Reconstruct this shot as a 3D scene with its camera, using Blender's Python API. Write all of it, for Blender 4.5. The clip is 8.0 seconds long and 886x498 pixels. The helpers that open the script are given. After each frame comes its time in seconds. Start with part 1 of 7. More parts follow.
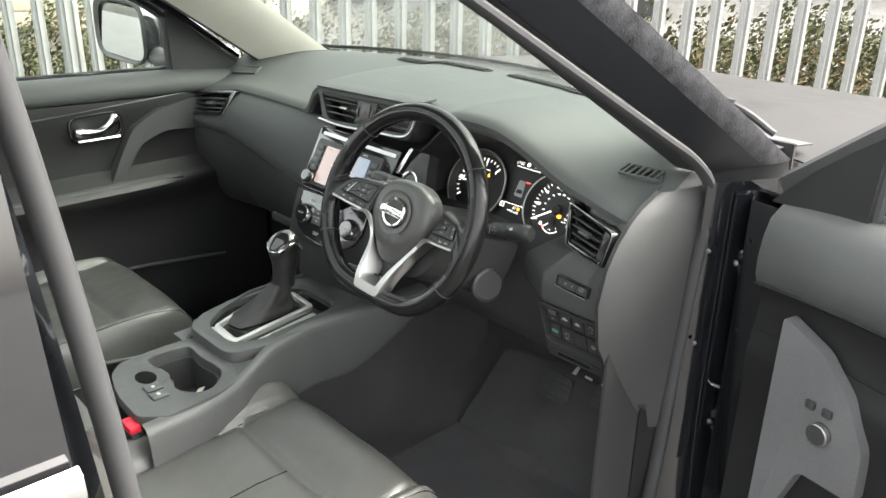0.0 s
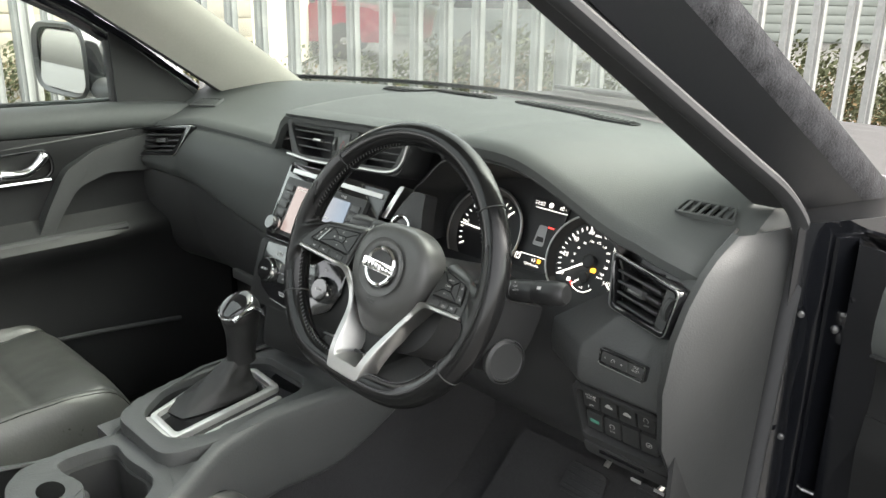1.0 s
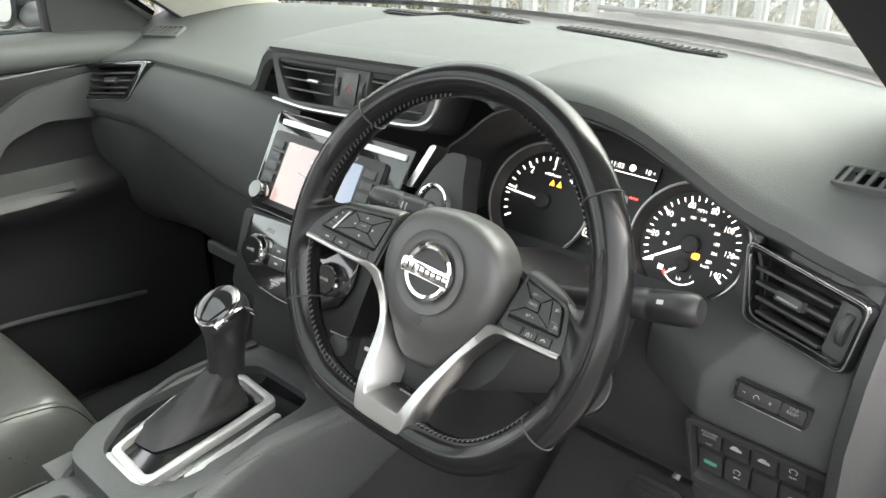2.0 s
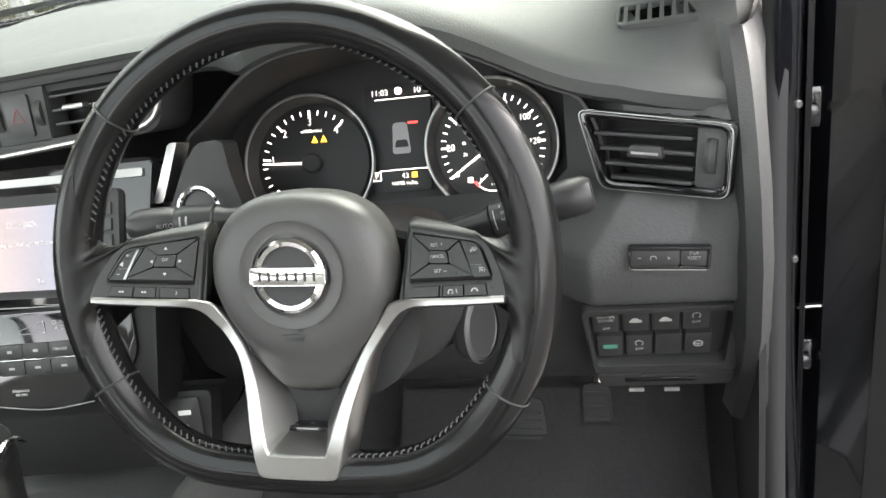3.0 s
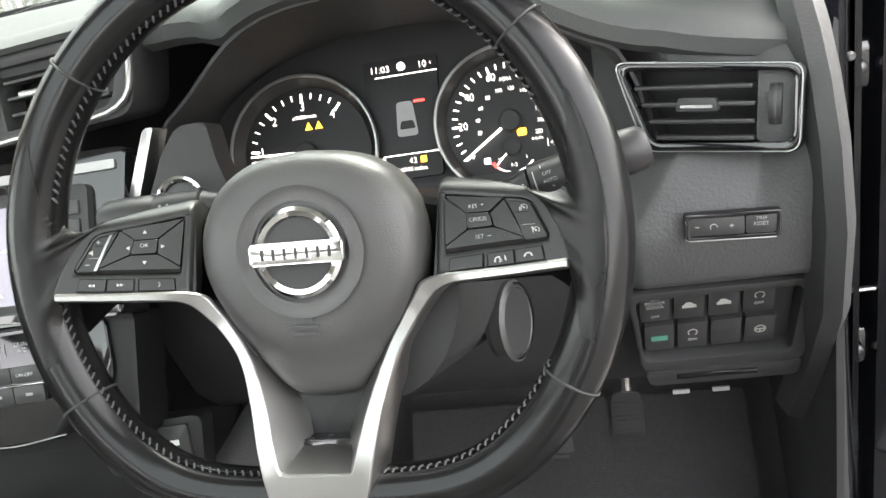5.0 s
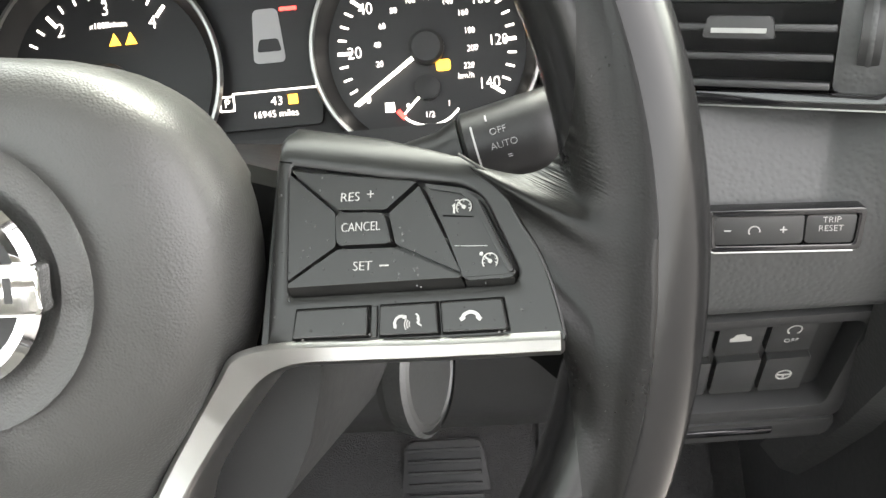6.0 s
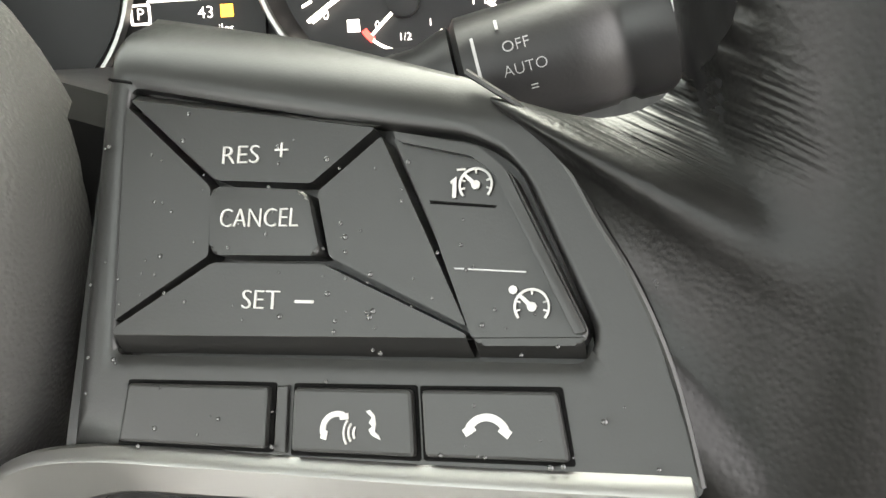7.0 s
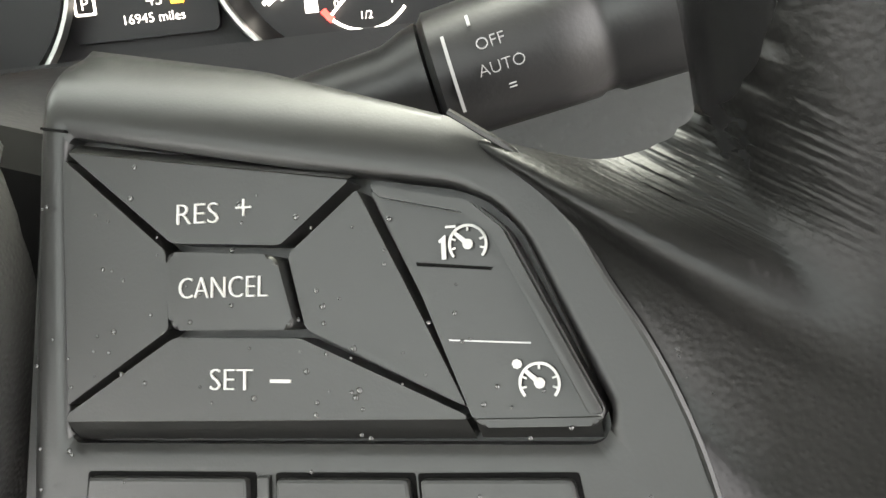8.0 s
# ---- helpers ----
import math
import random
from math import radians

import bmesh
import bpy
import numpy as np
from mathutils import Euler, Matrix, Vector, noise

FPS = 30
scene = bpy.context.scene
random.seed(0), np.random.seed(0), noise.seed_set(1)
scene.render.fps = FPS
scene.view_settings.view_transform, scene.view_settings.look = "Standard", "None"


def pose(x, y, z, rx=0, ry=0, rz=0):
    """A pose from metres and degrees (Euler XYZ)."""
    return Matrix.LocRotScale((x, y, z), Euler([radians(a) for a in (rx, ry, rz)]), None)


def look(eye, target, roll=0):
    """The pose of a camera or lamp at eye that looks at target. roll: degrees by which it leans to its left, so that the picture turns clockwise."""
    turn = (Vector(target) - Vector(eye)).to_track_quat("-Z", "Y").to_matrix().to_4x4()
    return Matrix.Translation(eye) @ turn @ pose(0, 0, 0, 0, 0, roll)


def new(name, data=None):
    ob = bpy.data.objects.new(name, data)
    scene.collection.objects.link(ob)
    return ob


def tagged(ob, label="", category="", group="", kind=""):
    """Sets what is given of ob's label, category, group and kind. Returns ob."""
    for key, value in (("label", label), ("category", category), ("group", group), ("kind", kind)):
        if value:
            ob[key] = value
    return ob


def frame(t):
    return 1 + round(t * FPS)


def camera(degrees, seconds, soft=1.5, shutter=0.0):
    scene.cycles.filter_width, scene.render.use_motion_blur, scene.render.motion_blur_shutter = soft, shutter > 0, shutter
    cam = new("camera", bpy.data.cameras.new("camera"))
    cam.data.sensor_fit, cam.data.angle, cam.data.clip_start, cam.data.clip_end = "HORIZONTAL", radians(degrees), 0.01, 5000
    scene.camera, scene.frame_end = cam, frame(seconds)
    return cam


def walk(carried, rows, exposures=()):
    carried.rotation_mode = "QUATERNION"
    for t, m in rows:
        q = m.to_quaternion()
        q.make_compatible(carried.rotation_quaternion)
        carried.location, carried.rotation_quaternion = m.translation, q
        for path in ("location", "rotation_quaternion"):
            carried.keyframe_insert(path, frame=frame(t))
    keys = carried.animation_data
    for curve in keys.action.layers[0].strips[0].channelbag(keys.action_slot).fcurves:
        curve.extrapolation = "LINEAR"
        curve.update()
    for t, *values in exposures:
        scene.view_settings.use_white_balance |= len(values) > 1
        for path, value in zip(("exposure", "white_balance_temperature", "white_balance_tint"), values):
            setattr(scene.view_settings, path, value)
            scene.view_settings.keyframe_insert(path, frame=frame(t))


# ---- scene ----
cam = camera(56.7, 8.0)
PATH = [
    (0, (1.042, -0.851, 1.552), (-0.298, 0.425, 0.794), 1.3),
    (0.5, (0.945, -0.738, 1.514), (-0.379, 0.57, 0.782), 1.3),
    (1, (0.781, -0.633, 1.428), (-0.572, 0.698, 0.797), 1.0),
    (1.2, (0.712, -0.595, 1.426), (-0.641, 0.728, 0.777), 1.6),
    (2.3, (0.389, -0.432, 1.354), (-0.696, 0.981, 0.445), 1.0),
    (2.5, (0.326, -0.413, 1.336), (-0.51, 1.133, 0.38), -1.8),
    (3, (0.265, -0.453, 1.336), (-0.249, 1.245, 0.414), -11.4),
    (3.5, (0.225, -0.525, 1.315), (-0.234, 1.249, 0.516), -12.9),
    (4, (0.205, -0.542, 1.309), (-0.25, 1.253, 0.553), -13.1),
    (4.2, (0.196, -0.524, 1.304), (-0.259, 1.274, 0.556), -13.2),
    (5.3, (0.199, -0.329, 1.237), (-0.237, 1.403, 0.336), -12.7),
    (5.5, (0.19, -0.28, 1.224), (-0.213, 1.446, 0.297), -12.0),
    (6, (0.158, -0.152, 1.164), (-0.074, 1.571, 0.176), -8.2),
    (6.5, (0.148, -0.077, 1.12), (-0.024, 1.602, 0.046), -5.6),
    (7, (0.144, -0.052, 1.118), (-0.026, 1.6, 0.005), -5.9),
    (7.5, (0.145, -0.042, 1.116), (-0.003, 1.57, -0.057), -7.2),
    (8, (0.142, -0.036, 1.121), (0.033, 1.562, -0.077), -8.0),
]
walk(cam, [(t, look(eye, target, roll)) for t, eye, target, roll in PATH],
     [(0, 3.30, 6900, 9), (1, 3.15, 6900, 9), (2.5, 3.78, 6900, 12), (4, 3.6, 7000, 12), (5.5, 4.10, 6900, 12), (6.5, 4.16, 7300, 11), (8, 4.24, 7300, 11)])

# ---- light: overcast sky ----
world = bpy.data.worlds.new("sky")
scene.world = world
world.use_nodes = True
wn = world.node_tree
wn.nodes.clear()
w_out = wn.nodes.new("ShaderNodeOutputWorld")
w_bg = wn.nodes.new("ShaderNodeBackground")
w_sky = wn.nodes.new("ShaderNodeTexSky")
w_sky.sky_type = "NISHITA"
w_sky.sun_disc = False
w_sky.sun_elevation = radians(48)
w_sky.sun_rotation = radians(29)
w_sky.dust_density = 4.0
w_hs = wn.nodes.new("ShaderNodeHueSaturation")
w_hs.inputs["Saturation"].default_value = 0.22
wn.links.new(w_sky.outputs[0], w_hs.inputs["Color"])
wn.links.new(w_hs.outputs[0], w_bg.inputs[0])
w_bg.inputs[1].default_value = 0.15
wn.links.new(w_bg.outputs[0], w_out.inputs[0])

sun = new("sun", bpy.data.lights.new("sun", "SUN"))
sun.data.energy = 0.5
sun.data.angle = radians(70)
sun.data.color = (1.0, 0.98, 0.95)
sun.matrix_world = look((4.5, 8.0, 11.0), (0, 0, 1))

# ---- materials ----
MATS = {}


def mat(name, base, rough=0.5, metal=0.0, var=0.15, scale=6.0, fine=180.0, bump=0.0, bump_scale=400.0,
        grain="noise", spec=0.5, coat=0.0, emit=None, power=0.0, rough_var=0.08, dist=0.0006):
    """A surface with slow and fine variation of colour and gloss, and fine relief."""
    m = bpy.data.materials.new(name)
    m.use_nodes = True
    n, l = m.node_tree.nodes, m.node_tree.links
    b = n["Principled BSDF"]
    b.inputs["Metallic"].default_value = metal
    b.inputs["Specular IOR Level"].default_value = spec
    b.inputs["Coat Weight"].default_value = coat
    tc = n.new("ShaderNodeTexCoord")
    big, small = n.new("ShaderNodeTexNoise"), n.new("ShaderNodeTexNoise")
    big.inputs["Scale"].default_value, small.inputs["Scale"].default_value = scale, fine
    big.inputs["Detail"].default_value, small.inputs["Detail"].default_value = 4.0, 3.0
    add = n.new("ShaderNodeMath")
    add.operation = "MULTIPLY_ADD"
    add.inputs[1].default_value = 0.6
    half = n.new("ShaderNodeMath")
    half.operation = "MULTIPLY"
    half.inputs[1].default_value = 0.4
    for t in (big, small):
        l.new(tc.outputs["Object"], t.inputs["Vector"])
    l.new(small.outputs["Fac"], half.inputs[0])
    l.new(big.outputs["Fac"], add.inputs[0])
    l.new(half.outputs[0], add.inputs[2])
    ramp = n.new("ShaderNodeMapRange")
    ramp.inputs["From Min"].default_value, ramp.inputs["From Max"].default_value = 0.3, 0.7
    ramp.inputs["To Min"].default_value, ramp.inputs["To Max"].default_value = 1 - var, 1 + var
    l.new(add.outputs[0], ramp.inputs["Value"])
    mul = n.new("ShaderNodeVectorMath")
    mul.operation = "SCALE"
    mul.inputs[0].default_value = base
    l.new(ramp.outputs[0], mul.inputs["Scale"])
    l.new(mul.outputs[0], b.inputs["Base Color"])
    rr = n.new("ShaderNodeMapRange")
    rr.inputs["From Min"].default_value, rr.inputs["From Max"].default_value = 0.3, 0.7
    rr.inputs["To Min"].default_value, rr.inputs["To Max"].default_value = max(rough - rough_var, 0.02), min(rough + rough_var, 1)
    l.new(add.outputs[0], rr.inputs["Value"])
    l.new(rr.outputs[0], b.inputs["Roughness"])
    if bump:
        bp = n.new("ShaderNodeBump")
        bp.inputs["Strength"].default_value, bp.inputs["Distance"].default_value = bump, dist
        if grain == "leather":
            tx = n.new("ShaderNodeTexVoronoi")
            tx.feature = "SMOOTH_F1"
            tx.inputs["Scale"].default_value = bump_scale
            l.new(tc.outputs["Object"], tx.inputs["Vector"])
            l.new(tx.outputs["Distance"], bp.inputs["Height"])
        else:
            tx = n.new("ShaderNodeTexNoise")
            tx.inputs["Scale"].default_value, tx.inputs["Detail"].default_value = bump_scale, 3.0
            l.new(tc.outputs["Object"], tx.inputs["Vector"])
            l.new(tx.outputs["Fac"], bp.inputs["Height"])
        l.new(bp.outputs[0], b.inputs["Normal"])
    if emit:
        b.inputs["Emission Color"].default_value = (*emit, 1)
        b.inputs["Emission Strength"].default_value = power
    MATS[name] = m
    return m


DASH = mat("dash_grain", (0.060, 0.064, 0.062), 0.58, spec=0.28, bump=0.35, bump_scale=700, grain="leather", var=0.1)
ENDCAP = mat("end_cap_grain", (0.040, 0.041, 0.041), 0.5, bump=0.4, bump_scale=500, grain="leather", var=0.12)
DOORCARD = mat("door_card_plastic", (0.012, 0.0122, 0.0126), 0.5, spec=0.35, bump=0.3, bump_scale=600, grain="leather", var=0.15)
DASH_LOW = mat("dash_lower_grain", (0.058, 0.060, 0.060), 0.44, bump=0.5, bump_scale=420, grain="leather", var=0.1)
SOFT = mat("soft_black_plastic", (0.026, 0.0265, 0.027), 0.6, bump=0.2, bump_scale=900, var=0.15)
STALK = mat("stalk_plastic", (0.016, 0.016, 0.0165), 0.42, bump=0.1, bump_scale=900, var=0.1)
SWITCH = mat("switch_plastic", (0.035, 0.036, 0.036), 0.42, bump=0.08, bump_scale=1600, var=0.06, fine=600)
PADPL = mat("button_plastic", (0.0125, 0.0127, 0.0121), 0.35, bump=0.06, bump_scale=2600, var=0.05, fine=900, dist=0.0003)
HUBM = mat("airbag_cover_grain", (0.055, 0.055, 0.053), 0.40, bump=0.5, bump_scale=1400, grain="leather", var=0.06, dist=0.0003)
PLATE = mat("spoke_plate_plastic", (0.0130, 0.0133, 0.0128), 0.38, bump=0.06, bump_scale=2600, var=0.05, fine=900, dist=0.0003)
LEATHER = mat("wheel_leather", (0.0075, 0.0076, 0.0078), 0.21, spec=0.32, bump=0.035, bump_scale=1300, grain="leather", var=0.2, scale=14, rough_var=0.05, dist=0.0003)
THUMB = mat("worn_wheel_leather", (0.0055, 0.0055, 0.0053), 0.33, spec=0.30, bump=0.12, bump_scale=1500, grain="leather", var=0.25, scale=40, fine=700, rough_var=0.08, dist=0.0004)
SEATM = mat("seat_leather", (0.052, 0.053, 0.050), 0.34, bump=0.4, bump_scale=330, grain="leather", var=0.12)
STITCH = mat("grey_thread", (0.075, 0.075, 0.078), 0.45)
BRIGHT = mat("bright_satin_trim", (0.62, 0.62, 0.61), 0.36, metal=0.75, var=0.02, rough_var=0.015)
FAINTRED = mat("faint_red_mark", (0.22, 0.02, 0.03), 0.5)
GLOSS = mat("gloss_black", (0.008, 0.008, 0.009), 0.08, var=0.1, coat=0.6, rough_var=0.03)
PAINT = mat("black_car_paint", (0.006, 0.0065, 0.008), 0.13, var=0.2, coat=1.0, rough_var=0.05)
PILLARBLK = mat("shaded_black_paint", (0.0055, 0.006, 0.0072), 0.40, var=0.2, spec=0.16, bump=0.05, bump_scale=200)
WETPAINT = mat("wet_dusty_car_paint", (0.040, 0.040, 0.043), 0.62, var=0.8, scale=40, fine=420, bump=0.5, bump_scale=260, coat=0.0, spec=0.10, rough_var=0.25, dist=0.0015)
BONNETP = mat("wet_dusty_bonnet_paint", (0.040, 0.039, 0.039), 0.70, var=0.5, scale=9, fine=260, bump=0.25, bump_scale=260, coat=0.0, spec=0.06, rough_var=0.2, dist=0.001)
WATER = mat("water_drop", (0.03, 0.03, 0.03), 0.06, var=0.05, coat=1.0)
RUBBER = mat("rubber_seal", (0.028, 0.028, 0.030), 0.62, bump=0.15, bump_scale=300)
SEALGREY = mat("fabric_seal", (0.028, 0.0285, 0.030), 0.8, bump=0.3, bump_scale=900)
CHROME = mat("chrome", (0.82, 0.82, 0.82), 0.10, metal=1.0, var=0.03, rough_var=0.04)
SATIN = mat("satin_silver", (0.40, 0.40, 0.388), 0.34, metal=1.0, var=0.04, rough_var=0.06, bump=0.05, bump_scale=2500, dist=0.0002)
TRIMLT = mat("pillar_fabric", (0.46, 0.445, 0.395), 0.85, bump=0.35, bump_scale=1100, var=0.06)
CARPET = mat("carpet", (0.034, 0.034, 0.036), 0.95, bump=0.9, bump_scale=700, var=0.35, dist=0.003)
BOLT = mat("dull_zinc", (0.16, 0.16, 0.16), 0.5, metal=1.0, var=0.3)
METAL = mat("bare_steel", (0.45, 0.45, 0.44), 0.4, metal=1.0, var=0.25)
WHITE = mat("white_marking", (0.78, 0.78, 0.76), 0.5, var=0.03)
KEYMARK = mat("key_marking", (0.40, 0.40, 0.385), 0.5, var=0.06)
GREYMARK = mat("grey_marking", (0.35, 0.35, 0.35), 0.5, var=0.03)
DIAL = mat("dial_face", (0.010, 0.010, 0.011), 0.5, var=0.1)
LITW = mat("lit_white", (0.8, 0.8, 0.8), 0.5, emit=(1.0, 0.98, 0.93), power=0.32)
LITY = mat("lit_amber", (0.8, 0.4, 0.05), 0.5, emit=(1.0, 0.42, 0.03), power=0.45)
LITR = mat("lit_red", (0.8, 0.05, 0.05), 0.5, emit=(1.0, 0.05, 0.04), power=0.4)
LITG = mat("lit_green", (0.04, 0.10, 0.085), 0.5, emit=(0.12, 0.45, 0.32), power=0.03)
REDPL = mat("red_button", (0.65, 0.02, 0.04), 0.4)
YELLOW = mat("yellow_plastic", (0.65, 0.52, 0.03), 0.5)
PAPER = mat("paper_scrap", (0.55, 0.53, 0.45), 0.8)
# near-black that paints in the shade of holes and gaps; also colours seams
SHADE_SEAM = mat("shade_and_seam_black", (0.003, 0.003, 0.003), 0.9, spec=0.1)
GALV = mat("galvanised_steel", (0.27, 0.27, 0.258), 0.55, metal=0.35, var=0.22, scale=5, fine=60, bump=0.2, bump_scale=60)
ASPH = mat("wet_asphalt", (0.06, 0.058, 0.055), 0.5, var=0.3, scale=1.2, fine=150, bump=0.8, bump_scale=220, rough_var=0.2, dist=0.004)
LEAF = mat("ivy_leaf", (0.068, 0.074, 0.040), 0.85, spec=0.12, var=0.6, scale=2.2, fine=25)
DRYLEAF = mat("dry_leaf", (0.15, 0.105, 0.055), 0.9, spec=0.1, var=0.5, scale=3, fine=30)
RENDERW = mat("pale_render_wall", (0.62, 0.58, 0.52), 0.85, var=0.15, scale=1.5, bump=0.3, bump_scale=90)
GREYCLAD = mat("grey_green_cladding", (0.17, 0.185, 0.165), 0.7, var=0.25, scale=0.8)
CREAM = mat("cream_cladding", (0.55, 0.47, 0.36), 0.8, var=0.2, scale=1.0)
VANW = mat("white_vehicle_paint", (0.50, 0.50, 0.49), 0.25, var=0.05, coat=0.5)
SILVERCAR = mat("silver_vehicle_paint", (0.16, 0.17, 0.165), 0.35, var=0.1, metal=0.4)
REDCAR = mat("dark_red_vehicle_paint", (0.22, 0.01, 0.03), 0.25, var=0.1, coat=0.7)
DARKGL = mat("dark_glass", (0.01, 0.012, 0.012), 0.05, var=0.05, coat=0.5)
TYRE = mat("tyre_rubber", (0.02, 0.02, 0.02), 0.8, var=0.2)
MIRROR = mat("mirror_glass", (0.62, 0.62, 0.60), 0.02, metal=1.0, var=0.01, rough_var=0.0)
SCREEN = mat("lit_screen", (0.05, 0.05, 0.05), 0.15, emit=(0.80, 0.62, 0.58), power=0.075)


def screen_picture(m):
    """The radio page: a pale rose field that turns grey blue at one side and darker below."""
    n, l = m.node_tree.nodes, m.node_tree.links
    b = n["Principled BSDF"]
    tc, sep = n.new("ShaderNodeTexCoord"), n.new("ShaderNodeSeparateXYZ")
    l.new(tc.outputs["Object"], sep.inputs[0])
    across, mix = n.new("ShaderNodeMapRange"), n.new("ShaderNodeMix")
    across.inputs["From Min"].default_value, across.inputs["From Max"].default_value = -0.42, -0.30
    mix.data_type = "RGBA"
    mix.inputs["A"].default_value, mix.inputs["B"].default_value = (0.80, 0.60, 0.57, 1), (0.36, 0.47, 0.66, 1)
    l.new(sep.outputs["X"], across.inputs["Value"])
    l.new(across.outputs[0], mix.inputs["Factor"])
    l.new(mix.outputs["Result"], b.inputs["Emission Color"])


screen_picture(SCREEN)


def glass(name, tint=(1, 1, 1), rough=0.0):
    """A thin pane: clear, with a sheen that grows towards grazing sight."""
    m = bpy.data.materials.new(name)
    m.use_nodes = True
    n, l = m.node_tree.nodes, m.node_tree.links
    n.clear()
    out, mix = n.new("ShaderNodeOutputMaterial"), n.new("ShaderNodeMixShader")
    tr, gl, lw = n.new("ShaderNodeBsdfTransparent"), n.new("ShaderNodeBsdfGlossy"), n.new("ShaderNodeLayerWeight")
    tr.inputs[0].default_value = (*tint, 1)
    gl.inputs["Roughness"].default_value = rough
    pw, sc = n.new("ShaderNodeMath"), n.new("ShaderNodeMath")
    pw.operation, sc.operation = "POWER", "MULTIPLY_ADD"
    pw.inputs[1].default_value = 4.0
    sc.inputs[1].default_value, sc.inputs[2].default_value = 0.5, 0.025
    l.new(lw.outputs["Facing"], pw.inputs[0])
    l.new(pw.outputs[0], sc.inputs[0])
    l.new(sc.outputs[0], mix.inputs[0])
    l.new(tr.outputs[0], mix.inputs[1])
    l.new(gl.outputs[0], mix.inputs[2])
    l.new(mix.outputs[0], out.inputs[0])
    return m


def wet(m, share):
    """A film of fine rain over a pane: it scatters a little of the daylight, more in some places."""
    n, l = m.node_tree.nodes, m.node_tree.links
    out = n["Material Output"]
    clear = out.inputs[0].links[0].from_socket
    film, mix, tc, tx, mr = (n.new(k) for k in ("ShaderNodeBsdfTranslucent", "ShaderNodeMixShader", "ShaderNodeTexCoord", "ShaderNodeTexNoise", "ShaderNodeMapRange"))
    film.inputs[0].default_value = (0.9, 0.92, 0.92, 1)
    tx.inputs["Scale"].default_value, tx.inputs["Detail"].default_value = 9.0, 6.0
    mr.inputs["From Min"].default_value, mr.inputs["From Max"].default_value = 0.35, 0.65
    mr.inputs["To Min"].default_value, mr.inputs["To Max"].default_value = share * 0.7, share * 1.3
    l.new(tc.outputs["Object"], tx.inputs["Vector"])
    l.new(tx.outputs["Fac"], mr.inputs["Value"])
    l.new(mr.outputs[0], mix.inputs[0])
    l.new(clear, mix.inputs[1])
    l.new(film.outputs[0], mix.inputs[2])
    l.new(mix.outputs[0], out.inputs[0])
    return m


GLASS = glass("window_glass", (0.90, 0.94, 0.92))
WETGLASS = wet(glass("rainy_windscreen", (0.74, 0.78, 0.76)), 0.022)
CLEAR = glass("clear_cover", (0.97, 0.97, 0.97), 0.03)


# ---- mesh helpers ----
def part(name, bm, material, parent=None, label="", sharp=38.0, kind=""):
    """Links a bmesh as one mesh object under a thing or a part."""
    bmesh.ops.recalc_face_normals(bm, faces=bm.faces)
    lim = radians(sharp)
    for f in bm.faces:
        f.smooth = True
    for e in bm.edges:
        if len(e.link_faces) == 2 and e.calc_face_angle(0.0) > lim:
            e.smooth = False
    me = bpy.data.meshes.new(name)
    bm.to_mesh(me)
    bm.free()
    me.materials.append(material)
    ob = new(name, me)
    if parent is not None:
        ob.parent = parent
        ob.matrix_parent_inverse = parent.matrix_world.inverted()
    if label:
        ob["label"] = label
    if kind:
        ob["kind"] = kind
    return ob


def thing(name, at, label, category, group="", kind=""):
    ob = new(name)
    ob.empty_display_size = 0.05
    ob.location = at
    ob.matrix_world = Matrix.Translation(at)
    return tagged(ob, label, category, group, kind)


def axes(origin, right, up):
    """A frame: x along right, y along up, z out of the face."""
    r = Vector(right).normalized()
    u = Vector(up)
    u = (u - r * u.dot(r)).normalized()
    n = r.cross(u)
    m = Matrix((r, u, n)).transposed().to_4x4()
    m.translation = Vector(origin)
    return m


def put(bm, m):
    bmesh.ops.transform(bm, matrix=m, verts=bm.verts)
    return bm


def join(*bms):
    out = bms[0]
    for b in bms[1:]:
        me = bpy.data.meshes.new("tmp")
        b.to_mesh(me)
        b.free()
        out.from_mesh(me)
        bpy.data.meshes.remove(me)
    return out


def rounded(pts, r, n=4):
    """A polygon with its corners rounded by r."""
    out, k = [], len(pts)
    for i in range(k):
        a, b, c = (Vector((*pts[j % k][:2], 0)) for j in (i - 1, i, i + 1))
        da, dc = a - b, c - b
        cut = min(r, da.length * 0.48, dc.length * 0.48)
        p, q = b + da.normalized() * cut, b + dc.normalized() * cut
        for j in range(n + 1):
            t = j / n
            v = p * (1 - t) ** 2 + b * 2 * t * (1 - t) + q * t * t
            out.append((v.x, v.y))
    return out


def prism(pts, w0, w1, m=None, bevel=0.0, seg=2, both=False):
    """A polygon in x, y raised from w0 to w1 along z, its top edge bevelled."""
    bm = bmesh.new()
    lo = [bm.verts.new((x, y, w0)) for x, y in pts]
    hi = [bm.verts.new((x, y, w1)) for x, y in pts]
    k = len(pts)
    top = bm.faces.new(hi)
    bot = bm.faces.new(lo[::-1])
    for i in range(k):
        bm.faces.new((lo[i], lo[(i + 1) % k], hi[(i + 1) % k], hi[i]))
    if bevel:
        ed = list(top.edges) + (list(bot.edges) if both else [])
        bmesh.ops.bevel(bm, geom=ed, offset=bevel, segments=seg, affect="EDGES", profile=0.6, clamp_overlap=True)
    return put(bm, m) if m else bm


